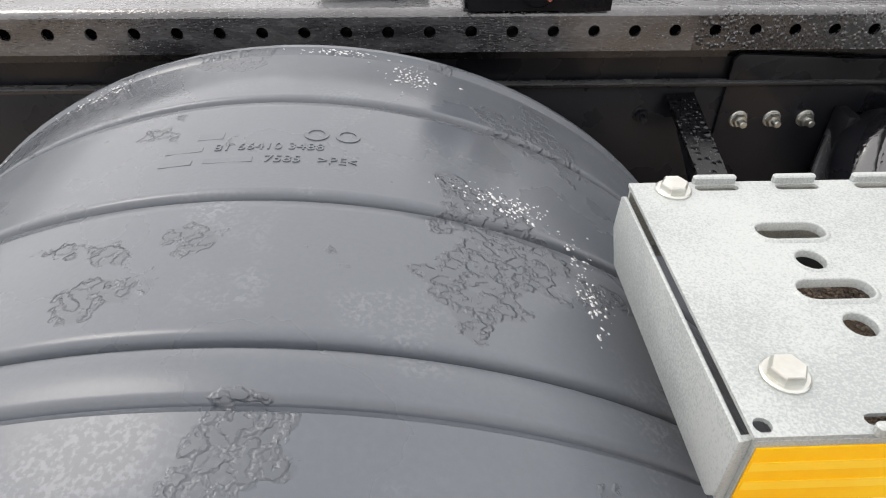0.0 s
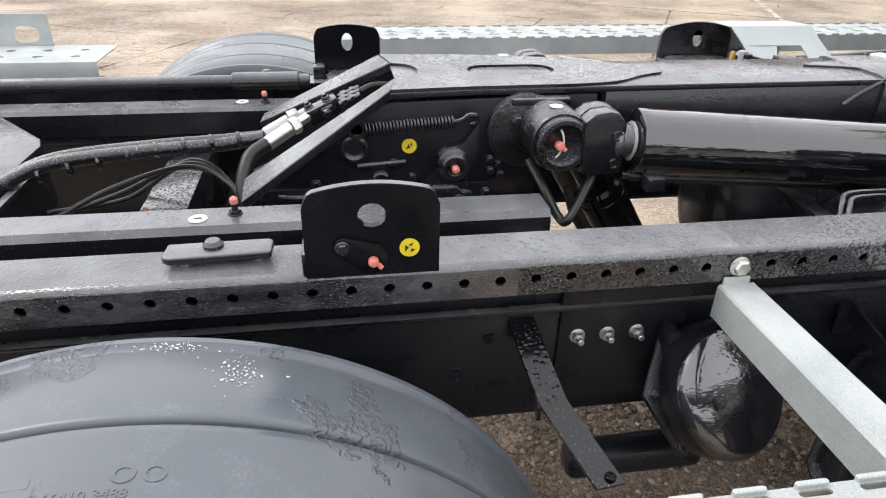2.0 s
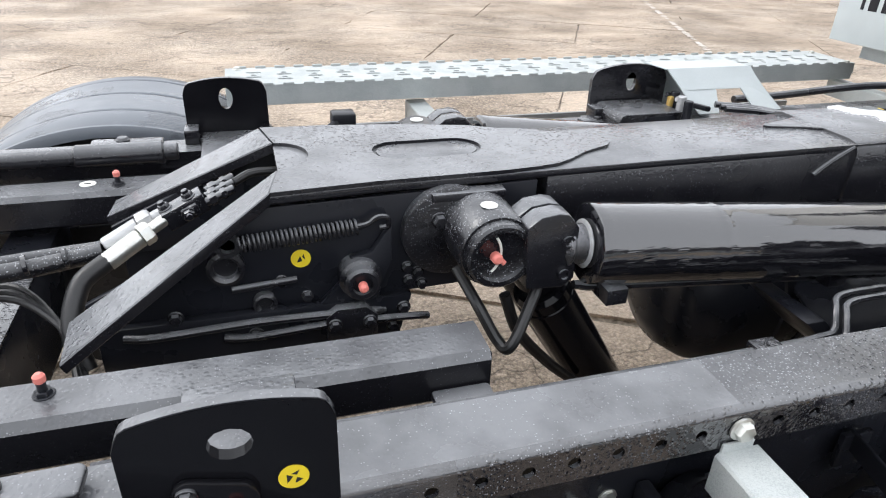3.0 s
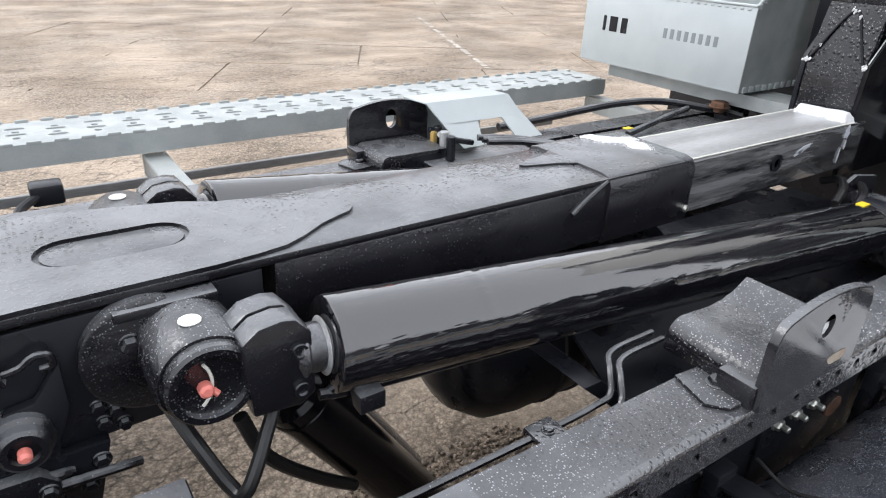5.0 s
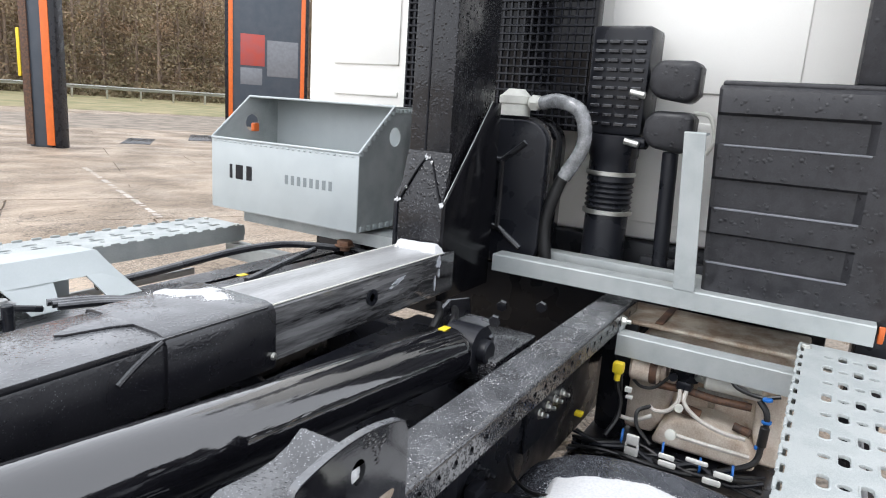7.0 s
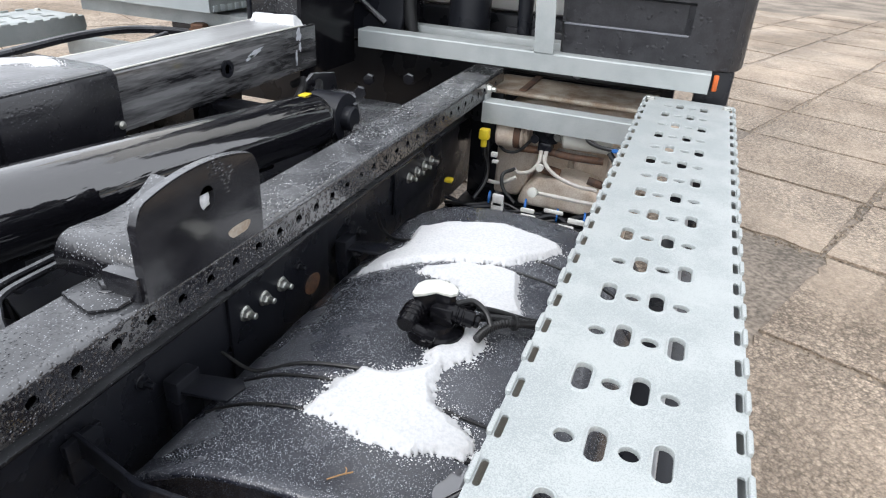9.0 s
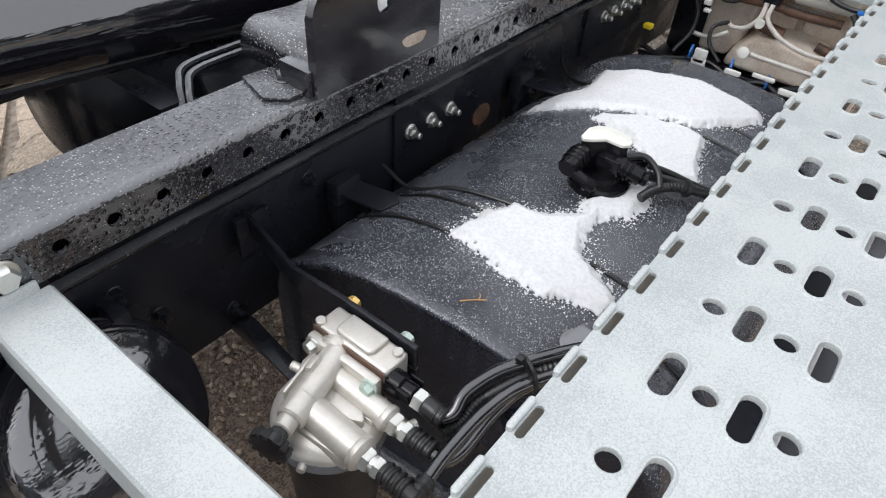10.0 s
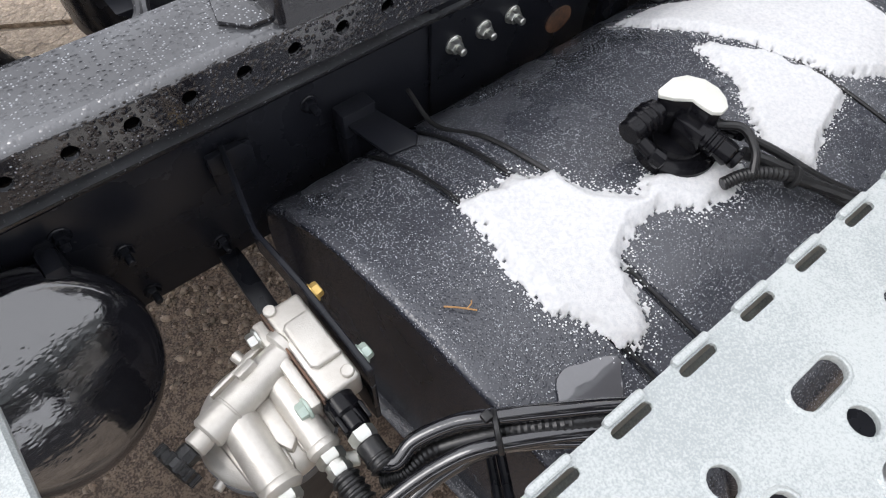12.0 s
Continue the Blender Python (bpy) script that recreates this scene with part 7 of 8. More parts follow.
part("elbow", join(rod((0.773, -0.372, 0.679), (0.773, -0.394, 0.677), 0.0125, 16), rod((0.773, -0.388, 0.677), (0.800, -0.390, 0.680), 0.0110, 14), *[rod((0.780 + s, -0.389, 0.678), (0.784 + s, -0.389, 0.678), 0.0128, 12) for s in (0.004, 0.012)]), RUBBER, hoses2, "ribbed black elbow")
part("cable_tie", turned([(0.020, 0), (0.022, 0.001), (0.022, 0.005), (0.020, 0.006)], (0.955, -0.408, 0.731), (0.85, -0.5, 0.15), 20), RUBBER, hoses2)
part("cable_tie", block(0.948, 0.958, -0.402, -0.392, 0.748, 0.756, 0.002), RUBBER, hoses2)
part("frame_tube", join(rod((0.90, -0.52, 0.60), (1.00, -0.36, 0.56), 0.006, 10), rod((0.915, -0.52, 0.60), (1.015, -0.36, 0.56), 0.006, 10)), DARK, hoses2)
puddle = bmesh.new()
rim = [(1.075 + (0.040 + 0.006 * math.sin(3 * a + 1) + 0.003 * math.sin(7 * a)) * math.cos(a), -0.430 + (0.030 + 0.004 * math.sin(4 * a)) * math.sin(a)) for a in (2 * math.pi * i / 48 for i in range(48))]
middle = puddle.verts.new((1.075, -0.430, tank_z(1.075, -0.430) + 0.0035))
edge = [puddle.verts.new((x, y, tank_z(x, y) + 0.0012)) for x, y in rim]
for a, b in zip(edge, edge[1:] + edge[:1]):
    puddle.faces.new((a, b, middle))
tagged(part("water_puddle", puddle, material("still_water_film", (0.10, 0.10, 0.11), 0.03, second=(0.12, 0.12, 0.13), spec=1.0, coat=1.0, bump=0.0), None, smooth=80), "small flat puddle of melt water on the black fuel tank", "puddle")
rnd = random.Random(61)
soil = bmesh.new()
middle = soil.verts.new((0.72, -0.10, 0.014))
edge = [soil.verts.new((0.72 + (0.80 + rnd.uniform(-0.12, 0.12)) * math.cos(a), -0.10 + (0.78 + rnd.uniform(-0.12, 0.12)) * math.sin(a), -0.002)) for a in (2 * math.pi * i / 40 for i in range(40))]
for a, b in zip(edge, edge[1:] + edge[:1]):
    soil.faces.new((a, b, middle))
tagged(part("mud_patch", soil, SOIL, None, smooth=80), "wet brown mud and gravel washed together under the lorry", "mud", kind="stuff")
# pebbles and grit lying in the mud
rs = np.random.RandomState(67)
ball = bmesh.new()
bmesh.ops.create_icosphere(ball, subdivisions=1, radius=1.0)
bv = np.array([v.co[:] for v in ball.verts])
bf = np.array([[v.index for v in f.verts] for f in ball.faces])
ball.free()
count = 11000
size = 0.0025 + 0.008 * rs.random_sample((count, 1, 1)) ** 2.2
spot = np.stack([rs.uniform(0.15, 1.45, count), rs.uniform(-0.75, 0.95, count), np.full(count, 0.004)], -1)
turn = rs.uniform(0, 6.28, count)
lump = bv[None] * (1 + rs.uniform(-0.25, 0.25, (count, len(bv), 1))) * size * np.stack([rs.uniform(0.8, 1.5, count), np.ones(count), rs.uniform(0.45, 0.8, count)], -1)[:, None]
c_, s_ = np.cos(turn)[:, None], np.sin(turn)[:, None]
lump = np.stack([lump[..., 0] * c_ - lump[..., 1] * s_, lump[..., 0] * s_ + lump[..., 1] * c_, lump[..., 2]], -1) + spot[:, None]
me = bpy.data.meshes.new("pebbles")
me.from_pydata(lump.reshape(-1, 3).tolist(), [], (bf[None] + len(bv) * np.arange(count)[:, None, None]).reshape(-1, 3).tolist())
me.materials.append(PEBBLE)
me.polygons.foreach_set("use_smooth", [True] * len(me.polygons))
tagged(new("pebbles", me), "wet brown pebbles and grit strewn in the mud", "pebbles", kind="stuff")
STRAW = material("dry_straw", (0.4, 0.22, 0.09), 0.7)
twig = thing("straw", "short dry straw lying on the fuel tank", "straw", (1.022, -0.281, 0.716))
part("stalk", pipe([(1.008, -0.268, 0.7165), (1.020, -0.280, 0.7175), (1.033, -0.294, 0.717)], 0.0011, 6), STRAW, twig)
part("stalk", pipe([(1.026, -0.286, 0.7175), (1.033, -0.284, 0.7175), (1.036, -0.281, 0.717)], 0.0009, 6), STRAW, twig)


# ---- tool box ----
tool = thing("tool_box", "open-topped galvanised sheet tool box with sloping sides", "tool box", (2.53, 1.33, 1.02))
bx0, bx1, by0, by1 = 2.35, 2.72, 0.95, 1.71
# front and back paler than the sides: brighter light put into the sheet
part("front", block(bx0, bx0 + 0.003, by0, by1, 1.03, 1.31, 0.001), HOOD, tool)
part("bottom", block(bx0, bx1, by0, by1, 1.027, 1.031, 0.001), GALV, tool)
part("back", block(bx1 - 0.003, bx1, by0, by1, 1.03, 1.48, 0.001), HOOD, tool)
for y in (by0, by1 - 0.003):
    side = [(bx0 + 0.004, 1.032), (bx1 - 0.004, 1.032), (bx1 - 0.004, 1.478), (2.555, 1.478), (bx0 + 0.004, 1.31)]
    part("side", pierced(side, [ring_points(2.565, 1.37, 0.036, 24)], "y", y, y + 0.003), GALV, tool)
part("lid_rim", block(2.552, bx1, by0, by1, 1.478, 1.482, 0.001), GALV, tool)
# added block in place of something orange beyond the hole
part("reflector", block(2.555, 2.585, 1.685, 1.705, 1.335, 1.37, 0.004), ORANGE, tool, "small orange block showing in the side hole")
part("rim_roll", pipe([(bx0, by0, 1.312), (bx0, by1, 1.312)], 0.005, 8, 2), HOOD, tool)
for y in (by0 + 0.001, by1 - 0.001):
    part("rim_roll", pipe([(bx0, y, 1.312), (2.553, y, 1.481)], 0.005, 8, 2), HOOD, tool)
part("rim_roll", pipe([(2.553, by0, 1.482), (2.553, by1, 1.482)], 0.005, 8, 2), HOOD, tool)
teeth = []
for i in range(9):
    t = (i + 0.5) / 9
    teeth.append(block(bx0 + 0.01 + 0.35 * t - 0.011, bx0 + 0.01 + 0.35 * t + 0.011, by0 - 0.005, by0 + 0.001, 1.028, 1.05, 0.006, 3))
    teeth.append(block(2.352 + 0.2 * t - 0.009, 2.352 + 0.2 * t + 0.009, by0 - 0.005, by0 + 0.001, 1.292 + 0.167 * t, 1.310 + 0.167 * t, 0.003, 1))
for i in range(6):
    teeth.append(block(2.57 + 0.025 * i - 0.009, 2.57 + 0.025 * i + 0.009, by0 - 0.005, by0 + 0.001, 1.458, 1.476, 0.003, 1))
for i in range(26):
    teeth.append(block(bx0 - 0.003, bx0 + 0.001, by0 + 0.02 + 0.0285 * i, by0 + 0.034 + 0.0285 * i, 1.296, 1.304, 0.002, 1))
for tooth_bm in teeth:
    part("fold_tooth", tooth_bm, HOOD, tool)
# stamped name plates drawn as plain strokes
for k, (y0_, y1_) in enumerate(((1.605, 1.59), (1.57, 1.53), (1.51, 1.48))):
    part("stamp", block(bx0 - 0.0012, bx0, min(y0_, y1_), max(y0_, y1_), 1.155, 1.212, 0), DARK, tool, "dark stencilled mark")
for k in range(8):
    part("stamp", block(bx0 - 0.0012, bx0, 1.302 - 0.031 * k - 0.016, 1.302 - 0.031 * k, 1.165, 1.200, 0), material("stamp_grey", (0.25, 0.28, 0.29), 0.5, metal=0.3) if k == 0 else bpy.data.materials["stamp_grey"], tool, "pressed grey mark")
box_beam = thing("box_carrier", "galvanised channel carrying the tool box across the lorry", "carrier beam", (2.5, 1.1, 0.9))
part("channel", prism([(2.44, 0.965), (2.44, 1.012), (2.60, 1.012), (2.60, 0.965), (2.594, 0.965), (2.594, 1.006), (2.446, 1.006), (2.446, 0.965)], "y", 0.76, 1.62), GALV, box_beam)
part("leg", block(2.47, 2.57, 1.02, 1.10, 0.76, 0.964, 0.004), DARK, box_beam)
part("packing", block(2.44, 2.65, 1.0, 1.60, 1.0125, 1.0265, 0.002), GALV, box_beam)

# ---- rack behind the cab ----
rack = thing("cab_rack", "galvanised steel rack frame behind the cab", "rack frame", (2.55, -0.1, 0.95))
part("cross_rail", prism([(2.50, 0.955), (2.50, 1.008), (2.504, 1.012), (2.575, 1.012), (2.575, 1.006), (2.506, 1.006), (2.506, 0.955)], "y", -0.655, 0.47, 0.0), GALV, rack)
part("cross_rail", prism([(2.66, 0.97), (2.66, 1.02), (2.72, 1.02), (2.72, 0.97)], "y", -0.62, 0.40, 0.003), GALV, rack)
bm = prism([(2.498, 1.012), (2.498, 1.47), (2.504, 1.474), (2.56, 1.474), (2.56, 1.468), (2.505, 1.465), (2.505, 1.012)], "y", -0.196, -0.136, 0.0)
for v in bm.verts:
    v.co.y += 0.07 * (v.co.z - 1.012)
part("upright", bm, GALV, rack, "galvanised upright leaning slightly")
part("side_lamp", block(2.53, 2.55, -0.678, -0.663, 0.958, 1.004, 0.004), ORANGE, rack, "orange side marker lamp")

# ---- black ribbed side panel of the intake housing ----
panel = thing("intake_panel", "damp black plastic panel with three recessed ribs", "plastic panel", (2.62, -0.45, 1.01))
bm = bmesh.new()
zs, outs = [1.012, 1.03], [0.0, 0.0]
for z in (1.100, 1.262, 1.445):
    zs += [z - 0.012, z, z + 0.002, z + 0.082, z + 0.090]
    outs += [0.0, 0.0, 0.018, 0.018, 0.0]
zs += [1.575, 1.600, 1.612]
outs += [0.0, 0.008, 0.03]
ys = [-0.205, -0.215, -0.30, -0.45, -0.555, -0.575, -0.60, -0.66, -0.70, -0.725, -0.738]
back = [0.012, 0.0, 0.0, 0.0, 0.0, 0.0, 0.0, 0.004, 0.018, 0.05, 0.11]
flag = [0, 1, 1, 1, 1, 0, 0, 0, 0, 0, 0]
grid = [[bm.verts.new((2.55 + b + (o if f else (0.03 if z > 1.605 else 0)), y + (0.012 * (z - 1.0) if y < -0.6 else 0.055 * (z - 1.0) if y > -0.25 else 0), z)) for z, o in zip(zs, outs)] for y, b, f in zip(ys, back, flag)]
for p, q in zip(grid, grid[1:]):
    for i in range(len(zs) - 1):
        bm.faces.new((p[i], p[i + 1], q[i + 1], q[i]))
tail = [bm.verts.new((2.95, v.co.y, v.co.z)) for v in grid[-1]]
for i in range(len(zs) - 1):
    bm.faces.new((grid[-1][i], grid[-1][i + 1], tail[i + 1], tail[i]))
lead = [bm.verts.new((2.72, v.co.y, v.co.z)) for v in grid[0]]
for i in range(len(zs) - 1):
    bm.faces.new((lead[i], lead[i + 1], grid[0][i + 1], grid[0][i]))
bmesh.ops.recalc_face_normals(bm, faces=bm.faces)
bmesh.ops.solidify(bm, geom=bm.faces[:], thickness=0.006)
bmesh.ops.recalc_face_normals(bm, faces=bm.faces)
part("panel", bm, LOUVRE, panel, smooth=30)
part("top_cover", block(2.58, 2.95, -0.73, -0.175, 1.606, 1.626, 0.008), LOUVRE, panel)
part("upper_panel", block(2.66, 2.95, -0.735, -0.50, 1.627, 2.3, 0.02), LOUVRE, panel)
for z in (1.100, 1.262, 1.445):
    part("ledge", block(2.547, 2.557, -0.57, -0.207, z - 0.004, z + 0.0015, 0.0015, 1), GREY, panel, "pale grey ledge")
part("foot", block(2.60, 2.80, -0.72, -0.62, 0.55, 1.011, 0.01), DARK, panel)

# ---- cab back and what stands before it ----
cab = thing("lorry_cab", "white lorry cab back wall with pressed panels", "lorry cab", (3.4, MID, 1.0))
part("rear_wall", block(3.0, 3.06, -0.56, 1.79, 1.05, 3.0, 0.03), CAB, cab)
part("side_wall", block(3.06, 4.9, 1.76, 1.79, 1.05, 3.0, 0.01), CAB, cab)
part("side_wall", block(3.06, 4.9, -0.56, -0.53, 1.05, 3.0, 0.01), CAB, cab)
part("roof", block(3.0, 4.9, -0.56, 1.79, 3.001, 3.05, 0.02), CAB, cab)
part("front_wall", block(4.85, 4.9, -0.52, 1.75, 1.05, 2.98, 0.02), CAB, cab)
for y0_, y1_, z0_, z1_ in ((1.25, 1.62, 1.52, 1.545), (1.25, 1.62, 1.66, 1.95), (-0.35, 0.30, 1.60, 1.95), (-0.15, 0.18, 1.12, 1.50)):
    part("pressing", block(2.992, 3.001, y0_, y1_, z0_, z1_, 0.006, 3), CAB, cab)
part("lower_skirt", block(2.98, 3.6, -0.5, 1.7, 0.55, 1.048, 0.02), DARK, cab)
mirror = thing("cab_mirror_arm", "thin black mirror bracket on the cab side", "mirror bracket", (3.3, -0.75, 1.6))
part("arm", pipe([(3.3, -0.54, 1.62), (3.3, -0.80, 1.62), (3.3, -0.83, 1.66), (3.3, -0.83, 1.80)], 0.011, 8), DARK, mirror)
part("plate", block(3.285, 3.315, -0.56, -0.53, 1.55, 1.7, 0.006), DARK, mirror)

oil = thing("oil_tank", "black hydraulic oil tank with crossed ribs and pale filler cap", "oil tank", (2.72, 0.5, 0.95))
def round_box(y0, y1, z0, z1, r):
    pts = []
    for cy, cz, a0 in ((y1 - r, z1 - r, 0), (y0 + r, z1 - r, 90), (y0 + r, z0 + r, 180), (y1 - r, z0 + r, 270)):
        pts += [(cy + r * math.cos(radians(a0 + 15 * k)), cz + r * math.sin(radians(a0 + 15 * k))) for k in range(7)]
    return pts


part("shell", prism(round_box(0.36, 0.90, 0.955, 1.47, 0.085), "x", 2.62, 2.80, 0.008, 3), DARK, oil)
for x0_ in (2.645, 2.735):
    part("rim_band", pierced(round_box(0.348, 0.912, 0.943, 1.482, 0.095), [round_box(0.361, 0.899, 0.956, 1.469, 0.084)], "x", x0_, x0_ + 0.035), RAM, oil, "wet glossy rim")
for a, b in (((0.62, 1.325), (0.52, 1.325)), ((0.52, 1.325), (0.435, 1.395)), ((0.62, 1.085), (0.52, 1.085)), ((0.52, 1.085), (0.425, 1.02)), ((0.52, 1.085), (0.52, 1.325))):
    part("rib", rod((2.618, a[0], a[1]), (2.618, b[0], b[1]), 0.011, 10), BLACK, oil)
part("filler_neck", turned([(0.055, 0), (0.055, 0.045), (0.06, 0.05), (0.06, 0.075), (0.05, 0.08), (0.03, 0.10), (0, 0.10)], (2.72, 0.535, 1.475), (0, 0, 1), 24), PALE, oil, "pale filler cap")
part("return_elbow", join(rod((2.70, 0.47, 1.53), (2.69, 0.40, 1.53), 0.022, 18), bolt((2.70, 0.46, 1.53), (0, -1, 0), 0.03, 0.025, False)), PALE, oil)
hb = thing("return_hose", "wet grey-black return hose wrapped with tape", "hose", (2.68, 0.3, 1.0))
part("hose", pipe([(2.69, 0.42, 1.53), (2.67, 0.34, 1.54), (2.66, 0.26, 1.50), (2.66, 0.245, 1.40), (2.65, 0.31, 1.27), (2.64, 0.345, 1.12), (2.64, 0.33, 0.98)], 0.022, 14), RUBBER, hb)
part("sleeve", pipe([(2.69, 0.42, 1.53), (2.672, 0.35, 1.540), (2.660, 0.265, 1.505), (2.658, 0.246, 1.40), (2.650, 0.300, 1.285)], 0.0245, 16, steps=14, rib=0.0012), WETTAPE, hb, "wet grey tape wound round the hose")
grille = thing("radiator_grille", "black studded cooling grille behind the mast", "grille", (2.85, 0.7, 1.45))
part("backing", block(2.826, 2.88, 0.30, 1.10, 1.44, 2.2, 0.004), PLATE, grille)
bars = []
for i in range(26):
    bars.append(block(2.815, 2.84, 0.31, 1.09, 1.455 + 0.029 * i, 1.463 + 0.029 * i, 0.002, 1))
for bar_bm in bars:
    part("slat", bar_bm, DARK, grille)
bars = []
for i in range(28):
    bars.append(block(2.818, 2.838, 0.315 + 0.0285 * i, 0.323 + 0.0285 * i, 1.445, 2.19, 0.001, 1))
for bar_bm in bars:
    part("slat", bar_bm, DARK, grille)
duct = thing("air_intake_duct", "black air intake duct with ribbed bellows and clamps", "air duct", (2.80, 0.18, 0.96))
part("grille_box", block(2.76, 2.93, 0.085, 0.29, 1.44, 1.80, 0.015), DARK, duct)
lou = [block(2.748, 2.762, 0.10 + 0.045 * k, 0.135 + 0.045 * k, 1.47 + 0.03 * i, 1.482 + 0.03 * i, 0.002, 1) for i in range(10) for k in range(4)]
for tooth_bm in lou:
    part("grille_tooth", tooth_bm, BLACK, duct)
pr = [(0.075, 0.96), (0.075, 1.16)] + [(0.082 if i % 2 else 0.074, 1.165 + 0.009 * i) for i in range(14)] + [(0.08, 1.30), (0.08, 1.36), (0.085, 1.37), (0.085, 1.44)]
part("bellows", turned(pr, (2.80, 0.18, 0), (0, 0, 1), 32), DARK, duct)
for z in (1.165, 1.30):
    part("clamp", turned([(0.0845, z), (0.087, z + 0.002), (0.087, z + 0.014), (0.0845, z + 0.016)], (2.80, 0.18, 0), (0, 0, 1), 32), ZINC, duct, "bright hose clamp")
res = thing("coolant_reservoir", "two black rounded reservoirs with pipes", "reservoir", (2.76, 0.0, 1.05))
for z0_, z1_ in ((1.395, 1.53), (1.555, 1.69)):
    part("bottle", prism([(-0.085, z0_ + 0.03), (-0.06, z0_), (0.045, z0_ + 0.015), (0.075, z0_ + 0.05), (0.07, z1_ - 0.03), (0.045, z1_), (-0.07, z1_), (-0.085, z1_ - 0.02)], "x", 2.72, 2.83, 0.02, 4), LOUVRE, res)
    part("clip", rod((2.73, 0.08, z0_ + 0.02), (2.73, 0.13, z0_ + 0.03), 0.012, 12), ZINC, res)
part("drain_pipe", join(rod((2.76, -0.02, 1.40), (2.76, -0.035, 1.0), 0.026, 20), rod((2.76, 0.06, 1.42), (2.78, 0.16, 1.42), 0.02, 16)), DARK, res)
part("bow", pipe([(2.80, -0.07, 1.53), (2.80, -0.12, 1.52), (2.81, -0.14, 1.45), (2.82, -0.12, 1.40)], 0.008, 8), PALE, res)

# ---- gearbox space below the cab arm ----
gear = thing("gearbox_housing", "mud-stained beige gearbox housing with rust streaks", "gearbox", (2.6, -0.2, 0.35))
part("housing", prism([(-0.03, 0.35), (-0.03, 0.80), (-0.10, 0.83), (-0.45, 0.83), (-0.50, 0.76), (-0.50, 0.35)], "x", 2.66, 2.95, 0.02, 3), CAST, gear)
part("rim_left", prism([(-0.03, 0.50), (-0.03, 0.80), (-0.10, 0.81), (-0.16, 0.76), (-0.17, 0.66), (-0.15, 0.56), (-0.12, 0.50)], "x", 2.57, 2.655, 0.012, 3), CAST, gear)
part("rim_right", prism([(-0.49, 0.50), (-0.49, 0.79), (-0.42, 0.80), (-0.405, 0.72), (-0.41, 0.60), (-0.43, 0.50)], "x", 2.57, 2.655, 0.012, 3), CAST, gear)
part("sump", prism([(-0.13, 0.50), (-0.15, 0.56), (-0.20, 0.60), (-0.28, 0.615), (-0.38, 0.60), (-0.42, 0.56), (-0.44, 0.50)], "x", 2.50, 2.655, 0.02, 4), CAST, gear)
part("cast_web", block(2.60, 2.655, -0.41, -0.16, 0.735, 0.765, 0.01), CAST, gear)
part("cast_web", block(2.63, 2.655, -0.29, -0.27, 0.60, 0.74, 0.006), MUD, gear)
part("filter_can", join(rod((2.50, -0.045, 0.745), (2.51, -0.135, 0.745), 0.046, 32), rod((2.51, -0.135, 0.745), (2.51, -0.155, 0.745), 0.030, 24)), CAST, gear, "beige filter can with rust streaks")
part("rust_band", turned([(0.047, 0), (0.048, 0.001), (0.048, 0.022), (0.047, 0.023)], (2.508, -0.108, 0.745), (0, -1, 0), 32), RUST, gear)
part("filter_can", join(rod((2.50, -0.265, 0.765), (2.51, -0.42, 0.765), 0.038, 28), rod((2.50, -0.255, 0.765), (2.50, -0.27, 0.765), 0.025, 20)), PALE, gear, "pale plastic canister")
part("valve_body", join(block(2.48, 2.56, -0.25, -0.165, 0.735, 0.785, 0.01), rod((2.49, -0.15, 0.79), (2.49, -0.27, 0.785), 0.014, 16), block(2.47, 2.52, -0.235, -0.19, 0.71, 0.74, 0.006), rod((2.48, -0.18, 0.75), (2.46, -0.18, 0.75), 0.014, 12)), DARK, gear, "black valve block")
part("valve_nut", bolt((2.475, -0.155, 0.79), (-1, 0.2, 0), 0.013, 0.012), ZINC, gear)
part("valve_nut", bolt((2.475, -0.252, 0.765), (-1, 0.1, 0), 0.012, 0.012), ZINC, gear)
part("cross_pipe", pipe([(2.50, -0.13, 0.70), (2.50, -0.22, 0.705), (2.50, -0.30, 0.70), (2.51, -0.40, 0.70)], 0.012, 12), RUST, gear, "rust-stained pipe")
part("actuator", join(rod((2.56, -0.24, 0.685), (2.57, -0.37, 0.68), 0.017, 18), rod((2.57, -0.36, 0.68), (2.57, -0.385, 0.68), 0.012, 14)), WORN, gear)
part("rust_arm", rod((2.53, -0.195, 0.635), (2.53, -0.265, 0.625), 0.017, 14), RUST, gear)
part("rust_arm", rod((2.52, -0.36, 0.625), (2.52, -0.41, 0.615), 0.013, 14), RUST, gear)
for pts in (((2.47, -0.205, 0.715), (2.455, -0.205, 0.68), (2.45, -0.18, 0.645), (2.45, -0.145, 0.635), (2.45, -0.125, 0.645)), ((2.47, -0.222, 0.715), (2.455, -0.225, 0.68), (2.45, -0.27, 0.645), (2.45, -0.34, 0.625), (2.46, -0.40, 0.62)),
            ((2.44, -0.14, 0.62), (2.43, -0.09, 0.595), (2.43, -0.04, 0.595)), ((2.43, -0.20, 0.585), (2.43, -0.30, 0.583), (2.44, -0.42, 0.578))):
    part("air_hose", pipe(pts, 0.0065, 8), HOSE, gear, "dirty white air hose")
part("tee", turned([(0.012, 0), (0.012, 0.012), (0, 0.012)], (2.445, -0.213, 0.668), (-1, 0, 0), 16), PALE, gear)
part("tee", turned([(0.016, 0), (0.016, 0.012), (0.006, 0.014), (0, 0.014)], (2.42, -0.205, 0.588), (-1, 0, 0.3), 18), PALE, gear)
part("top_cover", block(2.56, 2.80, -0.52, 0.03, 0.852, 0.868, 0.01), MUD, gear, "wet brown cover plate")
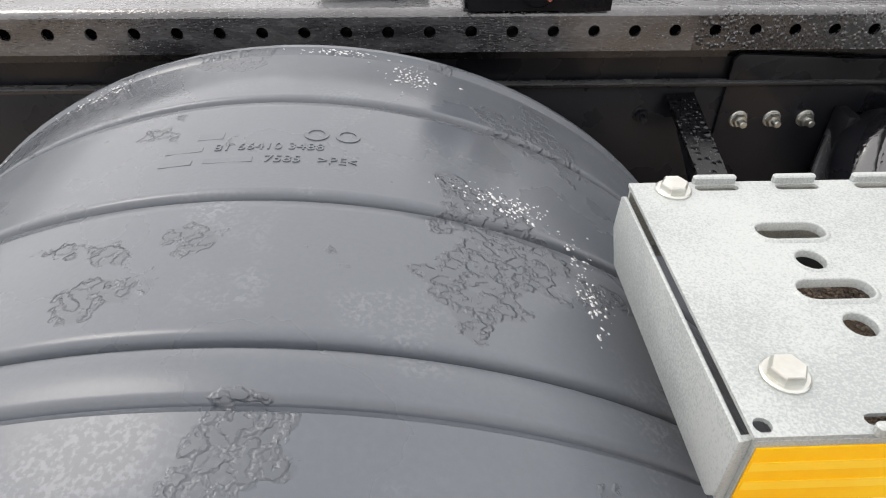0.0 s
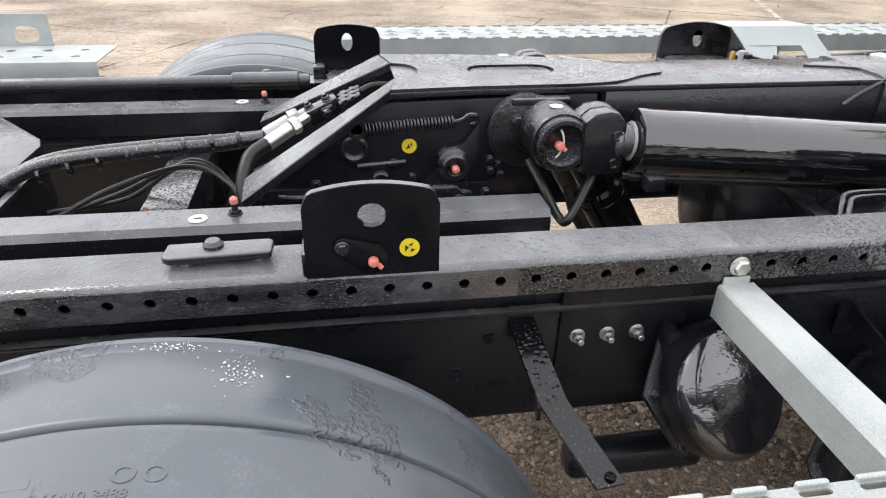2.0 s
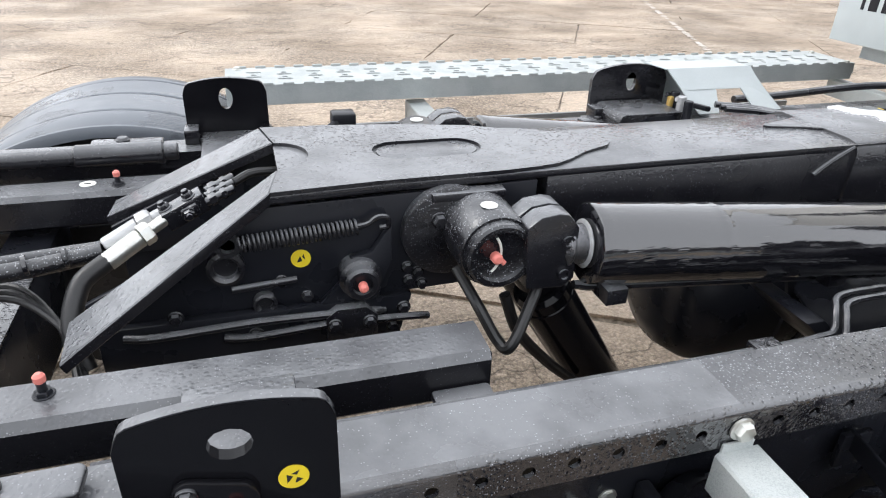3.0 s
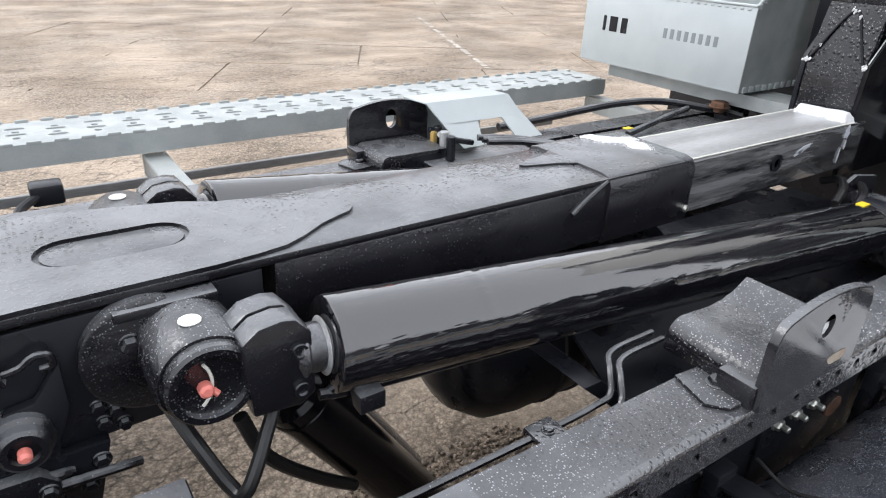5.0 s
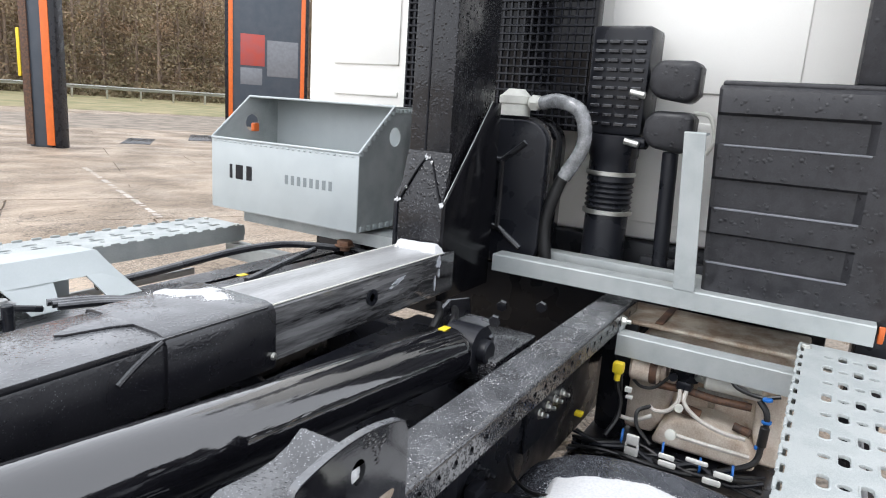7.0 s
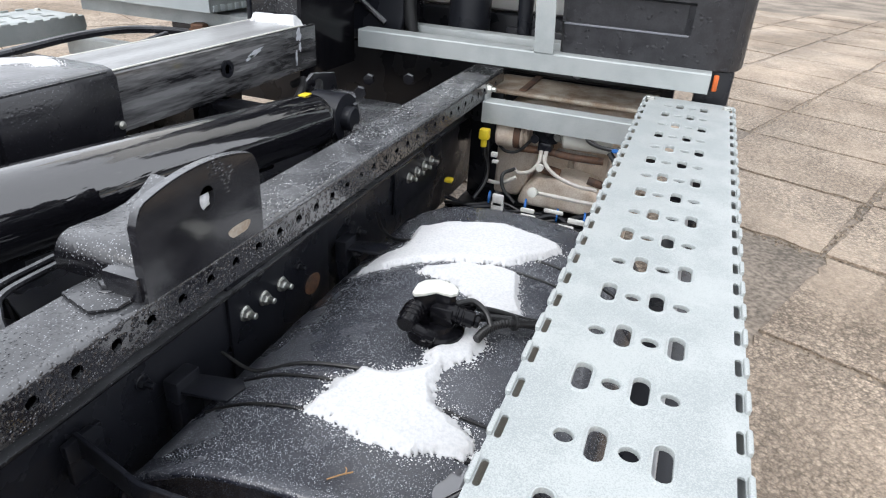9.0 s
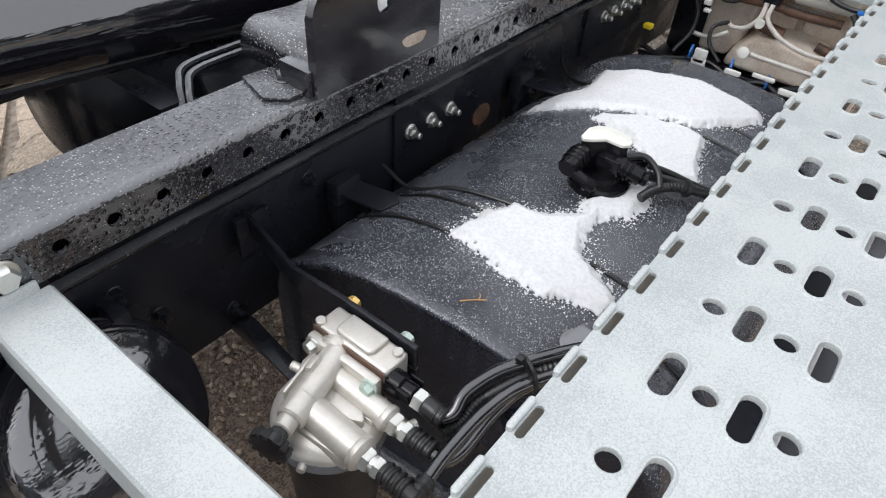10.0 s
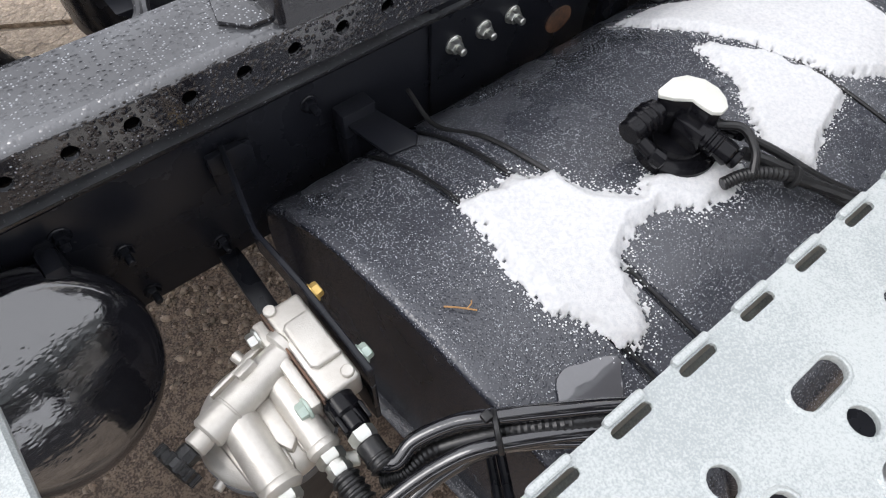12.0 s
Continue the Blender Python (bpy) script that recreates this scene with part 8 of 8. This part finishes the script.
part("cover_strip", block(2.57, 2.80, -0.11, -0.085, 0.869, 0.874, 0.002), RUST, gear)
# added plate that fills the dark space behind the cover
part("rear_bulkhead", block(2.86, 2.90, -0.56, 0.06, 0.60, 1.02, 0.01), DARK, gear, "black plate added to fill the dark space behind the cover")
part("pressure_pipe", pipe([(2.83, 0.05, 0.905), (2.82, -0.10, 0.90), (2.82, -0.28, 0.912), (2.83, -0.46, 0.90), (2.84, -0.55, 0.89)], 0.016, 12), RUBBER, gear)
part("pressure_pipe", pipe([(2.82, 0.04, 0.885), (2.80, -0.16, 0.882), (2.79, -0.34, 0.884), (2.81, -0.52, 0.882)], 0.009, 10), RUBBER, gear)
part("pipe_union", join(rod((2.79, -0.235, 0.905), (2.83, -0.235, 0.925), 0.026, 20), bolt((2.785, -0.235, 0.903), (-1, 0, -0.4), 0.016, 0.014)), WORN, gear, "grey pipe union")
for y in (-0.05, -0.36, -0.41, -0.50):
    part("pipe_tie", turned([(0.0172, 0), (0.019, 0.0006), (0.019, 0.007), (0.0172, 0.0076)], (2.824, y, 0.905), (0, -1, 0), 16), BLUE if y < -0.3 else WHITE, gear, "blue tie" if y < -0.3 else "white tie")
# dark plate put where the chassis rail casts its shadow
part("bulkhead", block(2.60, 2.625, -0.028, 0.078, 0.30, 0.85, 0.004), DARK, gear, "black plate standing in for the rail's shadow")
# added dark sheet that blocks the view down to the yard
part("undertray", block(1.86, 2.66, -0.50, 0.075, 0.47, 0.478, 0.002), DARK, gear, "black sheet added to hide the ground below the loom")
loom = thing("cable_loom", "black cable loom with blue ties and yellow plugs", "cable loom", (2.3, -0.2, 0.56))
rnd = random.Random(11)
for k in range(12):
    y0_ = rnd.uniform(-0.50, -0.46)
    pts = [(2.30 + rnd.uniform(-0.035, 0.05) + 0.012 * i, 0.06 - 0.088 * i, 0.545 + rnd.uniform(-0.016, 0.016) - 0.003 * k) for i in range(7)]
    part("cable", pipe(pts, rnd.uniform(0.004, 0.0085), 8), RUBBER if k % 3 else DARK, loom)
for pts, r in ((((2.42, -0.024, 0.745), (2.42, -0.03, 0.69), (2.42, -0.045, 0.65), (2.40, -0.045, 0.60), (2.34, -0.03, 0.56)), 0.007), (((2.43, -0.035, 0.735), (2.425, -0.042, 0.66), (2.41, -0.05, 0.60)), 0.005),
               (((2.44, -0.42, 0.755), (2.43, -0.445, 0.72), (2.42, -0.445, 0.64), (2.40, -0.43, 0.58), (2.34, -0.34, 0.55)), 0.009), (((2.46, -0.33, 0.80), (2.44, -0.36, 0.775), (2.44, -0.42, 0.765), (2.44, -0.47, 0.78)), 0.006),
               (((2.45, -0.13, 0.645), (2.42, -0.10, 0.63), (2.40, -0.11, 0.59), (2.37, -0.16, 0.56)), 0.006), (((2.49, -0.06, 0.70), (2.47, -0.09, 0.692), (2.47, -0.13, 0.70), (2.47, -0.17, 0.745)), 0.005)):
    part("cable", pipe(pts, r, 8), RUBBER, loom)
part("cable_joint", rod((2.42, -0.446, 0.69), (2.42, -0.444, 0.63), 0.013, 14), RUBBER, loom)
part("clip", join(block(2.41, 2.425, -0.075, -0.055, 0.685, 0.70, 0.002), block(2.41, 2.425, -0.08, -0.06, 0.665, 0.675, 0.002)), WHITE, loom, "small white clip")
for y, z in ((-0.075, 0.565), (-0.195, 0.562), (-0.30, 0.55), (-0.385, 0.555)):
    part("cable_tie", turned([(0.022, 0), (0.0235, 0.0005), (0.0235, 0.0055), (0.022, 0.006)], (2.36, y, z), (0.15, -1, 0), 16), BLUE, loom, "blue cable tie")
for y, z in ((-0.44, 0.765), (-0.447, 0.70), (-0.44, 0.62)):
    part("cable_tie", turned([(0.012, 0), (0.0135, 0.0005), (0.0135, 0.006), (0.012, 0.0065)], (2.425, y, z), (0, 0.1, 1), 14), BLUE, loom, "blue cable tie")
part("plug", join(block(2.395, 2.425, -0.045, -0.012, 0.74, 0.775, 0.006), rod((2.41, -0.028, 0.74), (2.41, -0.028, 0.715), 0.010, 12)), YELLOW, loom, "yellow cable plug")
part("plug", block(2.30, 2.325, 0.035, 0.06, 0.612, 0.626, 0.004), YELLOW, loom, "yellow cable plug")
for x, y, z, w, h in ((2.31, -0.12, 0.585, 0.018, 0.02), (2.31, -0.12, 0.56, 0.02, 0.02), (2.30, -0.22, 0.575, 0.022, 0.007), (2.29, -0.225, 0.558, 0.024, 0.008), (2.31, -0.37, 0.565, 0.025, 0.008), (2.29, -0.345, 0.548, 0.024, 0.008), (2.30, -0.30, 0.588, 0.03, 0.006)):
    part("tag", block(x - 0.006, x + 0.006, y - w, y + w, z - h / 1.0, z + h, 0.004), WHITE, loom, "white cable tag")

# ---- far side equipment ----
hood = thing("valve_hood", "white-grey sheet metal hood over hydraulic valves", "hood", (1.35, 1.12, 0.93))
part("hood_top", prism([(1.20, 1.262), (1.488, 1.255), (1.505, 1.165), (1.215, 1.165)], "z", 1.058, 1.062, 0.001), HOOD, hood)
part("hood_back", block(1.205, 1.485, 1.263, 1.267, 0.92, 1.058, 0.001), HOOD, hood)
low = {0: (1.164, 1.060), 1: (1.118, 1.008), 2: (1.065, 0.952)}
bm = bmesh.new()
for ring in (((1.215, 0), (1.505, 0), (1.535, 1), (1.245, 1)), ((1.245, 1), (1.365, 1), (1.352, 2), (1.282, 2)), ((1.448, 1), (1.535, 1), (1.568, 2), (1.475, 2))):
    bm.faces.new([bm.verts.new((x, *low[k])) for x, k in ring])
bmesh.ops.remove_doubles(bm, verts=bm.verts, dist=0.0005)
bmesh.ops.recalc_face_normals(bm, faces=bm.faces)
bmesh.ops.solidify(bm, geom=bm.faces[:], thickness=0.004)
part("hood_front", bm, HOOD, hood, "sloping front sheet with a cut-out")
part("hood_foot", block(1.15, 1.50, 0.94, 1.21, 0.913, 0.933, 0.004), BLACK, hood)
for k in range(3):
    part("valve", join(rod((1.22 + 0.012 * k, 1.04 + 0.05 * k, 0.934), (1.22 + 0.012 * k, 1.04 + 0.05 * k, 1.0), 0.013, 14), rod((1.22, 1.05 + 0.05 * k, 0.99), (1.30, 1.05 + 0.05 * k, 0.97), 0.008, 8)), WORN if k == 1 else DARK, hood)
part("valve", block(1.222, 1.236, 1.13, 1.148, 0.955, 0.988, 0.003), BRASS, hood, "yellow valve body")
for k in range(3):
    part("pipe", pipe([(1.30, 0.985 + 0.022 * k, 0.99), (1.40, 0.95 + 0.022 * k, 0.985), (1.50, 0.90 + 0.022 * k, 0.97)], 0.009, 10), BLACK, hood)
frame_ = thing("far_frame_tubes", "wet black steel tubes and flat cover on the far rail", "tubes", (1.9, 1.15, 0.9))
part("cover", block(1.62, 2.42, 1.0, 1.11, 0.90, 0.912, 0.004), BLACK, frame_)
part("tube", pipe([(1.56, 1.26, 0.93), (1.75, 1.25, 0.94), (2.05, 1.22, 0.965), (2.25, 1.17, 0.965), (2.40, 1.05, 0.945), (2.46, 0.98, 0.93)], 0.013, 10), BLACK, frame_)
part("tube", pipe([(1.9, 1.02, 0.925), (2.1, 1.06, 0.94), (2.3, 1.10, 0.95)], 0.011, 10), BLACK, frame_)
part("cap", join(bolt((2.40, 1.04, 0.96), (0, 0, 1), 0.03, 0.02), rod((2.40, 1.04, 0.94), (2.40, 1.04, 0.97), 0.02)), RUST, frame_, "rusty nut")
lamp = thing("work_lamp", "small black work lamp on a bracket", "work lamp", (0.28, 1.3, 0.86))
part("body", block(0.255, 0.325, 1.33, 1.39, 0.875, 0.925, 0.008), DARK, lamp)
part("bracket", pipe([(0.23, 1.22, 0.865), (0.225, 1.29, 0.885), (0.27, 1.34, 0.90)], 0.010, 8), DARK, lamp)
